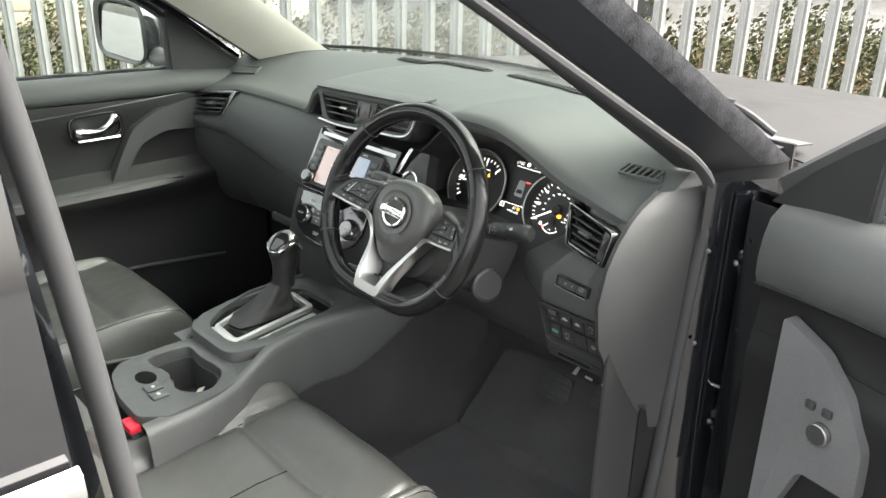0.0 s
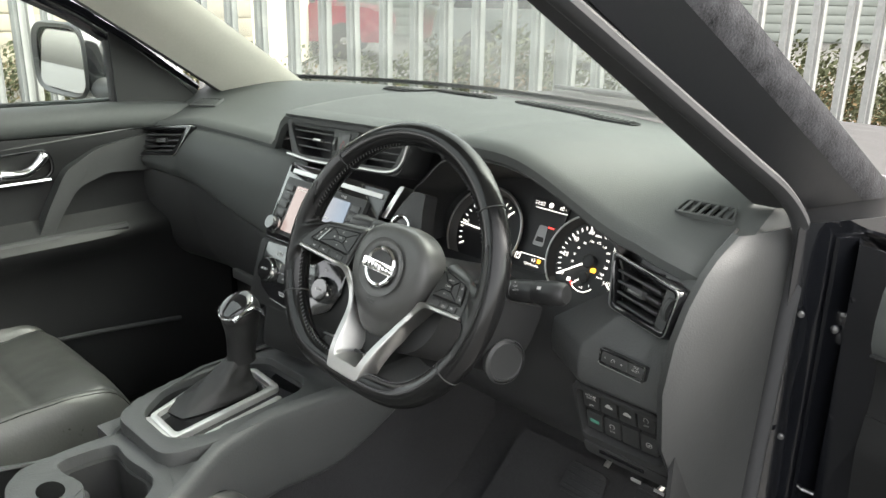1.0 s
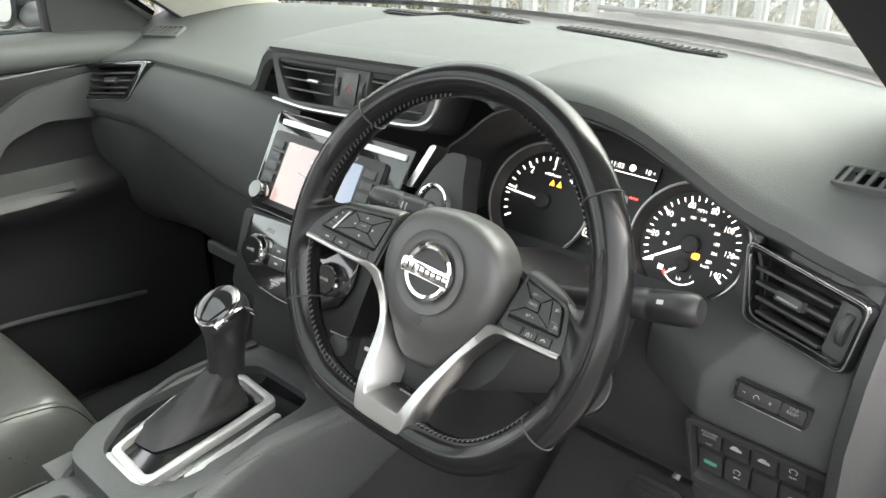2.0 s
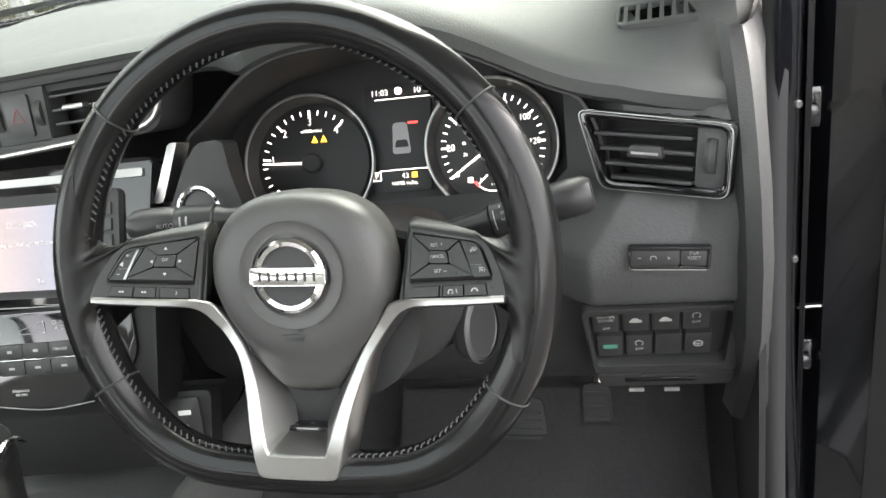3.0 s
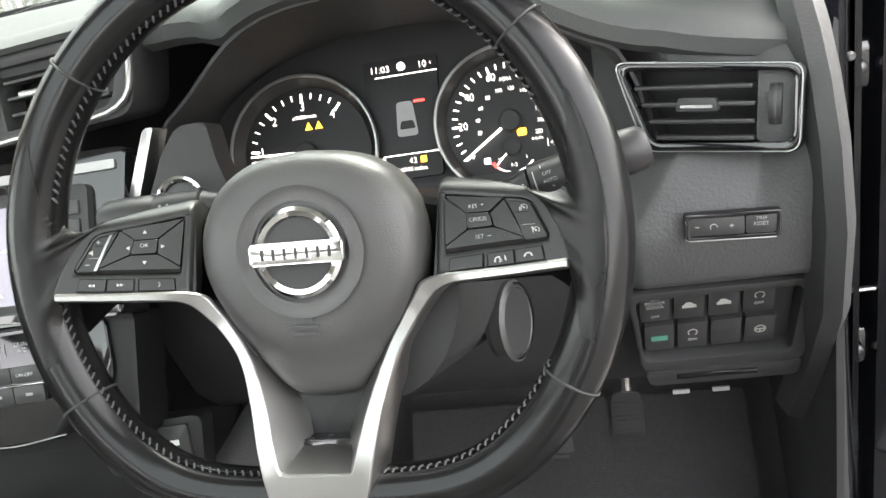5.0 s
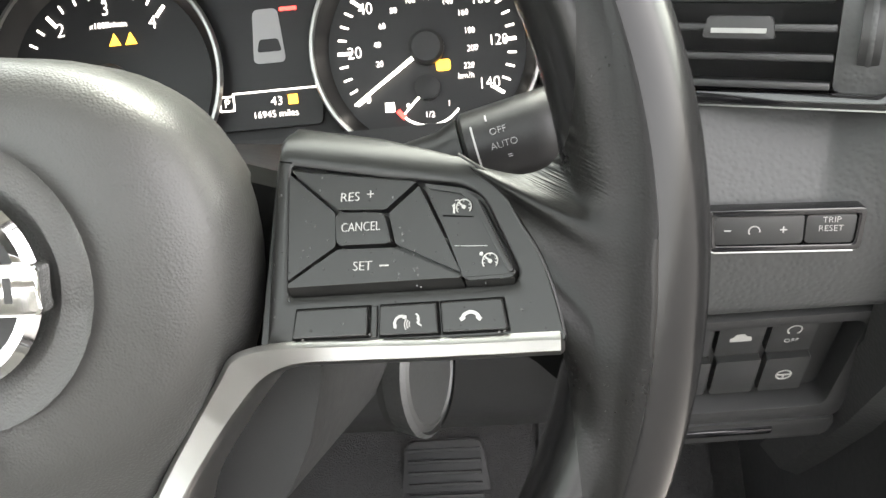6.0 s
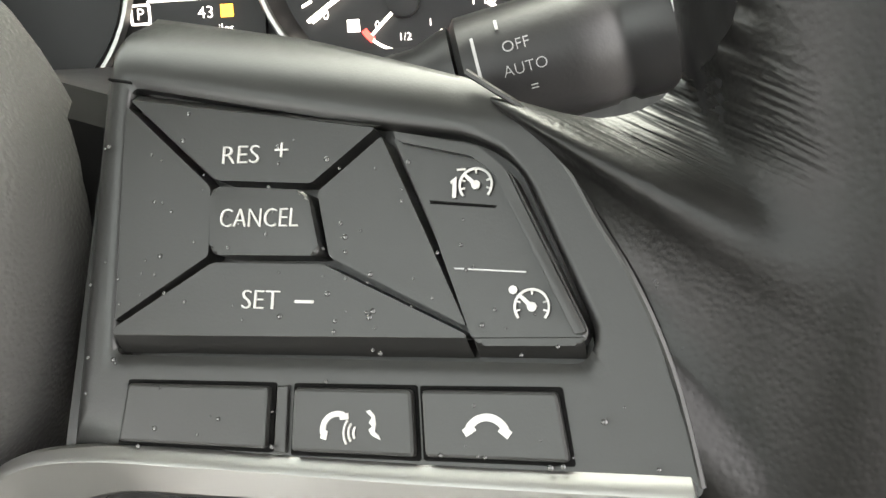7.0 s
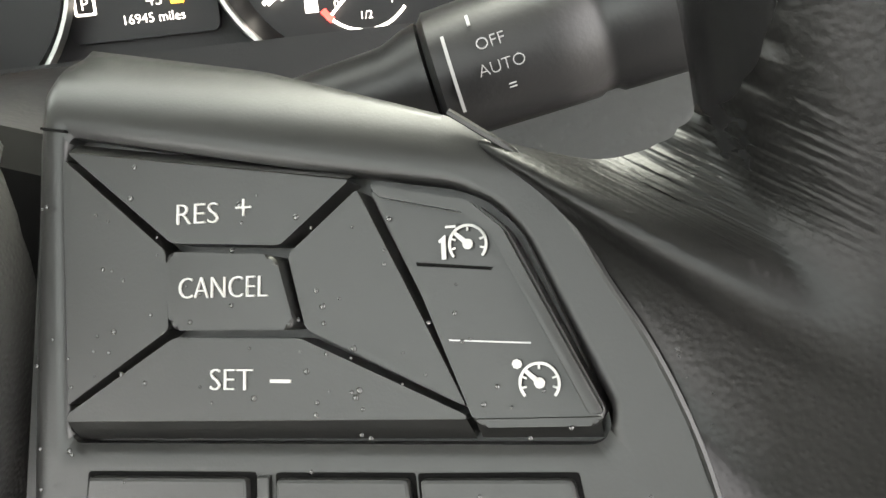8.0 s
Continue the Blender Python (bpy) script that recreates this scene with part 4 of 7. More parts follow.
part("screen", prism(rounded([(-0.0775, 0.044), (0.0775, 0.044), (0.0775, -0.042), (-0.0775, -0.042)], 0.002), 0.005, 0.0068, SM), SCREEN, unit, "bright radio screen")
for sx in (-1, 1):
    for k in range(4):
        part("side_key", box(sx * 0.096, 0.036 - k * 0.016, 0.007, 0.022, 0.012, 0.004, 0.001, SM), SWITCH, unit)
    kn = part("rotary_knob", lathe([(0.015, 0.0), (0.015, 0.010), (0.013, 0.016), (0.012, 0.017)], at(SM, sx * 0.096, -0.035, 0.006), 28), GLOSS, unit)
    part("knob_ring", lathe([(0.0153, 0.001), (0.016, 0.004), (0.0153, 0.007)], at(SM, sx * 0.096, -0.035, 0.006), 28, False), CHROME, kn)
TXT = at(SM, 0, 0, 0.0072)
text("screen_text", "DAB-FM", 0.006, at(TXT, -0.058, 0.038), WHITE, unit)
text("screen_text", "Union JACK", 0.0075, at(TXT, 0.0, 0.026), WHITE, unit)
text("screen_text", "Coming up... Half Light by Athlete", 0.0055, at(TXT, 0.0, 0.006), WHITE, unit)
text("screen_text", "TA", 0.0065, at(TXT, 0.02, -0.033), WHITE, unit)
text("screen_text", "11:03", 0.007, at(SM, 0.055, 0.050, 0.0063), WHITE, unit)

KM = axes((-0.371, 0.141, 0.912), (1, 0.075, 0.0), (0, 0.40, 0.92)) @ Matrix.Scale(0.94, 4)
clim = part("climate_panel", prism(rounded([(-0.118, 0.052), (0.118, 0.052), (0.118, 0.0), (0.10, -0.034), (0.055, -0.056), (-0.055, -0.056), (-0.10, -0.034), (-0.118, 0.0)], 0.008), -0.05, 0.0, KM, 0.003), GLOSS, stack, "gloss black climate control panel")
part("stack_cheek", prism(rounded([(-0.145, 0.055), (0.145, 0.055), (0.13, -0.07), (-0.13, -0.07)], 0.01), -0.06, -0.006, KM, 0.004), DOORCARD, stack)
for sx, cap in ((-1, "AUTO"), (1, "DUAL")):
    kn = part("climate_knob", lathe([(0.0235, 0.0), (0.0235, 0.010), (0.020, 0.017), (0.019, 0.018)], at(KM, sx * 0.0815 - 0.0025 * (sx > 0), 0.0, 0), 36), GLOSS, clim)
    part("knob_ring", lathe([(0.0238, 0.000), (0.0248, 0.004), (0.0248, 0.009), (0.0215, 0.0165)], at(KM, sx * 0.0815 - 0.0025 * (sx > 0), 0.0, 0), 36, False), CHROME, kn, "chrome knob ring")
    text("knob_text", cap, 0.0062, at(KM, sx * 0.0815 - 0.0025 * (sx > 0), 0.0, 0.0183), WHITE, kn)
for i in range(3):
    for j in range(2):
        part("climate_key", prism(rounded([(-0.051 + i * 0.0330, 0.018 - j * 0.019), (-0.051 + i * 0.0330 + 0.0318, 0.018 - j * 0.019), (-0.051 + i * 0.0330 + 0.0318, 0.002 - j * 0.019), (-0.051 + i * 0.0330, 0.002 - j * 0.019)], 0.002), 0.0, 0.005, KM, 0.0012), SWITCH, clim)
part("key_strip", box(-0.002, 0.0005, 0.005, 0.10, 0.0012, 0.003, 0.0005, KM), CHROME, clim)
text("climate_text", "28.0", 0.0115, at(KM, -0.070, 0.034, 0.0004), KEYMARK, clim)
text("climate_text", "H", 0.010, at(KM, 0.066, 0.036, 0.0004), KEYMARK, clim)
for i in range(3):
    part("key_symbol", box(-0.035 + i * 0.0330, -0.009, 0.0053, 0.007, 0.0026, 0.0004, 0, KM), KEYMARK, clim)
    if i < 2:
        part("key_symbol", box(-0.035 + i * 0.0330, 0.010, 0.0053, 0.006, 0.0030, 0.0004, 0, KM), KEYMARK, clim)
text("climate_text", "DUAL\nA/C", 0.0062, at(KM, 0.028, 0.036, 0.0004), WHITE, clim)
text("climate_text", "ON-OFF", 0.005, at(KM, 0.029, 0.010, 0.0053), WHITE, clim)
text("climate_text", "PASSENGER\nAIR BAG", 0.0042, at(KM, -0.032, -0.038, 0.0004), WHITE, clim)
part("fan_scale", ring_plate([(-0.022, 0.028), (0.010, 0.028), (0.010, 0.042), (-0.022, 0.033)], [(-0.0212, 0.0288), (0.0092, 0.0288), (0.0092, 0.0408), (-0.0212, 0.0324)], 0.0002, 0.0006, KM), GREYMARK, clim)
part("panel_edge", rod(spline([KM @ Vector(p) for p in ((-0.06, -0.052, 0.003), (0, -0.058, 0.003), (0.06, -0.052, 0.003))], 14), 0.0006, 6), SATIN, clim)
sock = thing("power_socket_panel", (-0.25, 0.14, 0.82), "black socket panel with power, USB and AUX points", "socket")
PM = axes((-0.29, 0.150, 0.815), (1, 0.12, 0.0), (0, 0.38, 0.93))
part("socket_plate", prism(rounded([(-0.19, 0.03), (0.08, 0.03), (0.07, -0.05), (-0.17, -0.05)], 0.01), -0.03, -0.004, PM, 0.003), DOORCARD, sock)
part("socket_cap", lathe([(0.016, -0.004), (0.016, 0.006), (0.012, 0.009)], at(PM, 0.0, 0.0, 0), 24), SWITCH, sock)
part("socket_lip", box(-0.002, 0.014, 0.006, 0.03, 0.003, 0.006, 0.001, PM), SATIN, sock)
part("usb_plate", prism(rounded([(0.032, 0.024), (0.066, 0.024), (0.066, -0.024), (0.032, -0.024)], 0.003), -0.003, 0.001, PM, 0.0008), SWITCH, sock)
part("usb_port", box(0.049, 0.008, 0.0012, 0.014, 0.005, 0.002, 0, PM), WHITE, sock)
part("aux_port", lathe([(0.002, 0.0), (0.0035, 0.0015), (0.002, 0.002)], at(PM, 0.049, -0.008, 0.0008), 14), METAL, sock)
text("socket_text", "AUX", 0.0055, at(PM, 0.05, -0.018, 0.0013), WHITE, sock)


# ---- instrument cluster ----
IM = axes((-0.001, 0.3555, 1.035), (0.9986, 0.0475, -0.022), (0, 0.442, 0.897)) @ Matrix.Scale(0.99, 4)
clus = thing("instrument_cluster", (0, 0.37, 1.03), "lit instrument cluster with two round dials and a centre display", "instrument cluster")
part("cluster_housing", prism(rounded([(-0.225, 0.075), (-0.12, 0.13), (0.12, 0.13), (0.20, 0.085), (0.20, -0.08), (-0.225, -0.08)], 0.02), -0.02, -0.004, IM), SOFT, clus)


def bay():
    """The dark walls of the hooded bay between the dash edge and the dials."""
    rows = []
    n = 40
    for k in range(6):
        t = k / 5
        row = []
        for i in range(n + 1):
            a = radians(-112 + 224 * i / n)
            xo, zo = 0.005 + 0.215 * math.sin(a), 1.035 + (0.155 if math.cos(a) > 0 else 0.11) * math.cos(a)
            xi, zi = -0.005 + 0.205 * math.sin(a), 1.03 + (0.095 if math.cos(a) > 0 else 0.09) * math.cos(a)
            ye, ze = rear_edge(xo)
            row.append((xo + (xi - xo) * t, ye + 0.010 + (0.365 - ye) * t, min(zo, ze - 0.030) * (1 - t) + zi * t))
        rows.append(row)
    return part("hood_lining", sheet(rows, 0.003), SOFT, clus, "matt black hood lining")


bay()


def dial(cx, cy, r, marks, numbers, needle, name, ring):
    m = at(IM, cx, cy)
    d = part(name, lathe([(r, -0.004), (r, 0.0)], m, 64), DIAL, clus)
    part("dial_wall", lathe([(r * 0.995, 0.0), (ring - 0.002, 0.014)], m, 64, False), STALK, d)
    part("dial_ring", lathe([(ring - 0.002, 0.0135), (ring - 0.001, 0.0155), (ring + 0.0008, 0.0155), (ring + 0.002, 0.012)], m, 64, False), SATIN, d, "silver dial ring")
    bm = None
    for a, long, wide in marks:
        b = box(0, r * 0.90 - long / 2, 0.0008, wide, long, 0.0006)
        b = put(b, m @ Matrix.Rotation(radians(-a), 4, "Z"))
        bm = b if bm is None else join(bm, b)
    part("dial_marks", bm, LITW, d)
    for a, s, size, rr in numbers:
        q = radians(a)
        text("dial_number", s, size, at(m, r * rr * math.sin(q), r * rr * math.cos(q), 0.0006), LITW, d, 0.9)
    a, r0, r1 = needle
    part("needle", put(prism([(-0.0013, r0), (0.0013, r0), (0.0008, r1), (-0.0008, r1)], 0.004, 0.0055), m @ Matrix.Rotation(radians(-a), 4, "Z")), LITW, d)
    part("needle_hub", lathe([(0.011, 0.0), (0.011, 0.006), (0.009, 0.008)], m, 28), SOFT, d)
    return d


TD = dial(-0.105, -0.017, 0.066, [(-123 + i * 10.25, 0.009 if i % 4 == 0 else 0.0055, 0.0022 if i % 4 == 0 else 0.0012) for i in range(17)],
          [(-82, "1", 0.0125, 0.72), (-41, "2", 0.0125, 0.71), (0, "3", 0.0125, 0.70), (41, "4", 0.0125, 0.70)], (-87, 0.012, 0.058), "rev_counter", 0.075)
text("dial_text", "x1000r/min", 0.0054, at(IM, -0.104, 0.019, 0.0006), LITW, TD)
for dx, k in ((-0.1007, 0.0095), (-0.090, 0.0095)):
    part("warning_lamp", prism([(dx - 0.0038, k - 0.0038), (dx + 0.0038, k - 0.0038), (dx, k + 0.0038)], 0.0002, 0.0008, IM), LITY, TD, "lit amber warning lamp")
SD = dial(0.100, -0.015, 0.063, [(-124.5 + i * 8.9, 0.0085 if i % 4 == 0 else 0.0055, 0.0020 if i % 4 == 0 else 0.0012) for i in range(29)],
          [(-89, "20", 0.0105, 0.73), (-53, "40", 0.0105, 0.73), (-18, "60", 0.0105, 0.73), (18, "80", 0.0105, 0.73), (53, "100", 0.0095, 0.72), (89, "120", 0.0095, 0.72), (124, "140", 0.0105, 0.72), (-126, "0", 0.008, 0.78)]
          + [(-103.6 + i * 22.1, str(20 * (i + 1)), 0.0052, 0.50 if i < 8 else 0.46) for i in range(11)], (-124, 0.008, 0.058), "speedometer", 0.071)
text("dial_text", "MPH", 0.0056, at(IM, 0.0995, 0.0255, 0.0006), LITW, SD)
text("dial_text", "km/h", 0.0052, at(IM, 0.1235, -0.0345, 0.0006), LITW, SD)
part("warning_lamp", prism(rounded([(0.105, -0.030), (0.114, -0.030), (0.114, -0.023), (0.105, -0.023)], 0.002), 0.0002, 0.0008, IM), LITY, SD, "lit amber parking brake lamp")
FM = at(IM, 0.0985, -0.040)
part("fuel_arc", put(arc_bar(0.0228, 0.0242, 128, 232, 0.0004, 0.001), FM), LITW, SD)
part("fuel_red", put(arc_bar(0.0220, 0.0250, 222, 238, 0.0005, 0.0013), FM), LITR, SD, "red reserve mark")
part("fuel_needle", put(prism([(-0.0008, 0.006), (0.0008, 0.006), (0.0006, 0.022), (-0.0006, 0.022)], 0.003, 0.004), FM @ Matrix.Rotation(radians(-226), 4, "Z")), LITW, SD)
part("fuel_hub", lathe([(0.008, 0.0), (0.008, 0.005), (0.006, 0.006)], FM, 24), SOFT, SD)
part("pump_mark", box(0.0735, -0.050, 0.0006, 0.006, 0.006, 0.0006, 0, IM), LITW, SD)
for q, t_ in ((232, "0"), (180, "1/2"), (130, "1")):
    text("dial_number", t_, 0.0052, at(IM, 0.0985 + 0.0168 * math.sin(radians(q)), -0.040 + 0.0168 * math.cos(radians(q)), 0.0006), LITW, SD)
disp = part("centre_display", prism(rounded([(-0.038, 0.062), (0.036, 0.062), (0.030, -0.056), (-0.040, -0.056)], 0.004), -0.003, 0.0012, IM), DIAL, clus, "dark centre display with lit figures")
text("display_text", "11:03", 0.0092, at(IM, -0.0215, 0.0525, 0.0016), LITW, disp)
text("display_text", "10", 0.0092, at(IM, 0.021, 0.0525, 0.0016), LITW, disp)
text("display_text", "c", 0.006, at(IM, 0.0295, 0.0535, 0.0016), LITW, disp)
part("display_lamp", lathe([(0.0042, 0.0012), (0.0042, 0.0018)], at(IM, 0.0, 0.0535), 18), LITW, disp)
for y in (0.0455, -0.0325):
    part("display_line", box(0.004, y, 0.0015, 0.062, 0.0010, 0.0006, 0, IM), LITW, disp)
part("car_picture", prism(rounded([(-0.009, 0.019), (0.007, 0.019), (0.010, -0.015), (-0.011, -0.015)], 0.004), 0.0012, 0.0018, IM), GREYMARK, disp, "small car drawn on the display")
part("car_picture", prism(rounded([(-0.006, 0.0), (0.006, 0.0), (0.008, -0.008), (-0.008, -0.008)], 0.002), 0.0018, 0.0022, IM), DIAL, disp)
part("open_door_mark", box(0.014, 0.018, 0.0016, 0.011, 0.0022, 0.0006, 0, at(IM, 0, 0, 0, 0)), LITR, disp, "red open-door mark")
part("gear_frame", ring_plate(rounded([(-0.036, -0.0335), (-0.026, -0.0335), (-0.026, -0.0435), (-0.036, -0.0435)], 0.001), rounded([(-0.035, -0.0345), (-0.027, -0.0345), (-0.027, -0.0425), (-0.035, -0.0425)], 0.001), 0.0012, 0.0018, IM), LITW, disp)
text("display_text", "P", 0.008, at(IM, -0.031, -0.0385, 0.0016), LITW, disp)
text("display_text", "43", 0.0082, at(IM, 0.0015, -0.0395, 0.0016), LITW, disp)
part("fuel_mark", box(0.012, -0.0390, 0.0016, 0.006, 0.006, 0.0006, 0, IM), LITY, disp)
text("display_text", "16945 miles", 0.0062, at(IM, 0.0, -0.0475, 0.0016), LITW, disp)


# ---- steering wheel ----
WM = Matrix(((1.0052, 0.04785, 0.0411, 0.00646), (0.01998, 0.38079, -0.93221, 0.01919), (-0.05982, 0.9312, 0.37909, 1.06942), (0, 0, 0, 1)))
wheel = thing("steering_wheel", WM.translation, "black leather steering wheel with silver spokes and button pads", "steering wheel")


RIM_R, RIM_W, RIM_T = 0.1757, -0.0070, 0.0170   # path radius, depth and thickness of the rim


def rim_path(n=120, R=RIM_R):
    """The rim's line: a circle flattened at the bottom."""
    out = []
    for i in range(n):
        a = 2 * math.pi * i / n
        u, v = R * math.sin(a), R * math.cos(a)
        d = v + 0.1555
        out.append((u, -0.1555 + 0.5 * (d + math.sqrt(d * d + 4 * 0.010 ** 2)) - 0.0003))
    return out


def rim():
    """The leather rim, thicker at the grips, flat-faced beside the lower spoke."""
    path = rim_path(180)
    n = len(path)
    bm = bmesh.new()
    rings = []
    for i, (u, v) in enumerate(path):
        a, b = Vector(path[i - 1]), Vector(path[(i + 1) % n])
        d = (b - a).normalized()
        out = Vector((-d.y, d.x))
        if out.dot(Vector((u, v))) < 0:
            out = -out
        ang = math.degrees(math.atan2(u, v))
        rr = RIM_T - 0.0008 + 0.0010 * bump_at(abs(ang), 92, 40, 4) + 0.00012 * noise.noise(Vector((u * 25, v * 25, 2.0)))
        ring = []
        for j in range(32):
            q = 2 * math.pi * j / 32
            ring.append(bm.verts.new((u + out.x * rr * math.cos(q), v + out.y * rr * math.cos(q), rr * 1.08 * math.sin(q) + RIM_W)))
        rings.append(ring)
    for i in range(n):
        a, b = rings[i], rings[(i + 1) % n]
        for j in range(32):
            bm.faces.new((a[j], a[(j + 1) % 32], b[(j + 1) % 32], b[j]))
    return part("rim", put(bm, WM), LEATHER, wheel, "worn black leather rim")


RIM = rim()


RIM_FINE = rim_path(1800)


def rim_point(ang, side, w):
    """A place on the rim by clock angle; side is outward in metres."""
    path = RIM_FINE
    a = radians(ang)
    p = min(path, key=lambda q: abs((math.atan2(q[0], q[1]) - a + math.pi) % (2 * math.pi) - math.pi))
    d = Vector(p).normalized()
    return Vector((p[0] + d.x * side, p[1] + d.y * side, w))


for ang in (-49, 51, -120, 120):
    p = rim_point(ang, 0, RIM_W)
    d = Vector((p.x, p.y, 0)).normalized()
    ring = [WM @ (p + d * (RIM_T + 0.0001) * math.cos(q) + Vector((0, 0, (RIM_T + 0.0001) * 1.08 * math.sin(q)))) for q in (2 * math.pi * j / 28 for j in range(28))]
    part("rim_seam", rod(ring, 0.0008, 6, closed=True), SOFT, RIM, "seam between two leathers")


def rim_side(a, q):
    """A place on the inner side of the rim: clock angle a, turned q degrees towards the driver."""
    return rim_point(a, -(RIM_T + 0.0001) * math.cos(radians(q)), RIM_W + (RIM_T + 0.0001) * 1.08 * math.sin(radians(q)))


def stitches(a0, a1, count):
    """Slanting stitches along the inner side of the rim."""
    bm = None
    for i in range(count):
        a = a0 + (a1 - a0) * i / (count - 1)
        p, q = rim_side(a, 17), rim_side(a + (a1 - a0) / count * 0.55, 29)
        mid = (p + q) / 2
        b = rod([p, mid * 0.9955 + Vector((0, 0, 0.0004)), q], 0.0007, 5)
        bm = b if bm is None else join(bm, b)
    return part("stitching", put(bm, WM), STITCH, RIM, "grey stitching", kind="stuff")


SEWN = ((-98, -163, 34), (118, 163, 24), (-76, -15, 32), (15, 62, 25))
for a0, a1, count in SEWN:
    stitches(a0, a1, count)
    part("stitch_seam", rod([WM @ rim_side(a0 + (a1 - a0) * i / 40, 24) for i in range(41)], 0.0007, 5), SHADE_SEAM, RIM, "seam under the stitches")


HUB_HALF = [(0.0570, 0.0), (0.0545, 0.0250), (0.0480, 0.0430), (0.0365, 0.0575), (0.0175, 0.0682), (0.0, 0.0712), (-0.0220, 0.0690), (-0.0450, 0.0598), (-0.0670, 0.0458), (-0.0790, 0.0362), (-0.0890, 0.0270), (-0.0950, 0.0170), (-0.0968, 0.0)]


def hub():
    """The domed airbag cover over a skirt that narrows towards the lower spoke."""
    right = [Vector((h, v, 0)) for v, h in HUB_HALF]
    half = spline(right, 40)
    loop = [(p.x, p.y) for p in half] + [(-p.x, p.y) for p in half[-2:0:-1]]
    rows = []
    for s, w in ((1.0, -0.034), (1.0, -0.018), (0.99, -0.0105), (0.965, -0.0050), (0.93, -0.0010), (0.88, 0.0022), (0.82, 0.0044), (0.75, 0.0062), (0.66, 0.0078), (0.56, 0.0092), (0.45, 0.0098), (0.30, 0.0088), (0.0, 0.0085)):
        row = []
        for x, y in loop:
            px, py = 0.001 + x * s, -0.002 + (y + 0.002) * s
            d = math.hypot(px - 0.001, py + 0.001)
            k = max(0.0, min(1.0, (d - 0.0585) / 0.016))
            skirt = 0.0065 * k * k * (3 - 2 * k) * max(0.0, min(1.0, (-0.012 - py) / 0.03)) if s > 0.5 else 0.0
            row.append((px, py, w - 0.0095 - skirt))
        rows.append(row)
    return part("airbag_cover", put(sheet(rows, 0, True), WM), HUBM, wheel, "grained dark grey airbag cover", 50)


HUB = hub()
part("emblem_recess", lathe([(0.039, 0.0095), (0.036, 0.0080), (0.030, 0.0082), (0.0, 0.0084)][:3], at(WM, 0.001, -0.003, -0.0058), 40, False), HUBM, HUB)
EM = at(WM, 0.001, -0.003, -0.007)
badge = part("badge_ring", lathe([(0.0205, 0.010), (0.0215, 0.0135), (0.0245, 0.0145), (0.0268, 0.0125), (0.0272, 0.009)], EM, 48, False), CHROME, HUB, "chrome ring badge")
part("badge_bar", prism(rounded([(-0.0285, 0.0065), (0.0285, 0.0065), (0.0285, -0.0065), (-0.0285, -0.0065)], 0.002), 0.0095, 0.0165, EM, 0.0012), CHROME, badge, "plain chrome bar")
for i in range(7):
    x = -0.0205 + i * 0.0068
    part("badge_block", prism([(x - 0.0010, 0.0032), (x + 0.0010, 0.0032), (x + 0.0010, -0.0032), (x - 0.0010, -0.0032)], 0.0163, 0.0168, EM), STALK, badge, "plain dark block on the bar")
part("badge_disc", lathe([(0.0206, 0.008), (0.0206, 0.0105)], EM, 36), SOFT, badge)
for i, wd in enumerate((0.010, 0.017, 0.015)):
    part("moulded_mark", box(0.0, -0.043 - i * 0.0042, 0.0034 - i * 0.0006, wd, 0.0016, 0.0008, 0, WM), SWITCH, HUB)


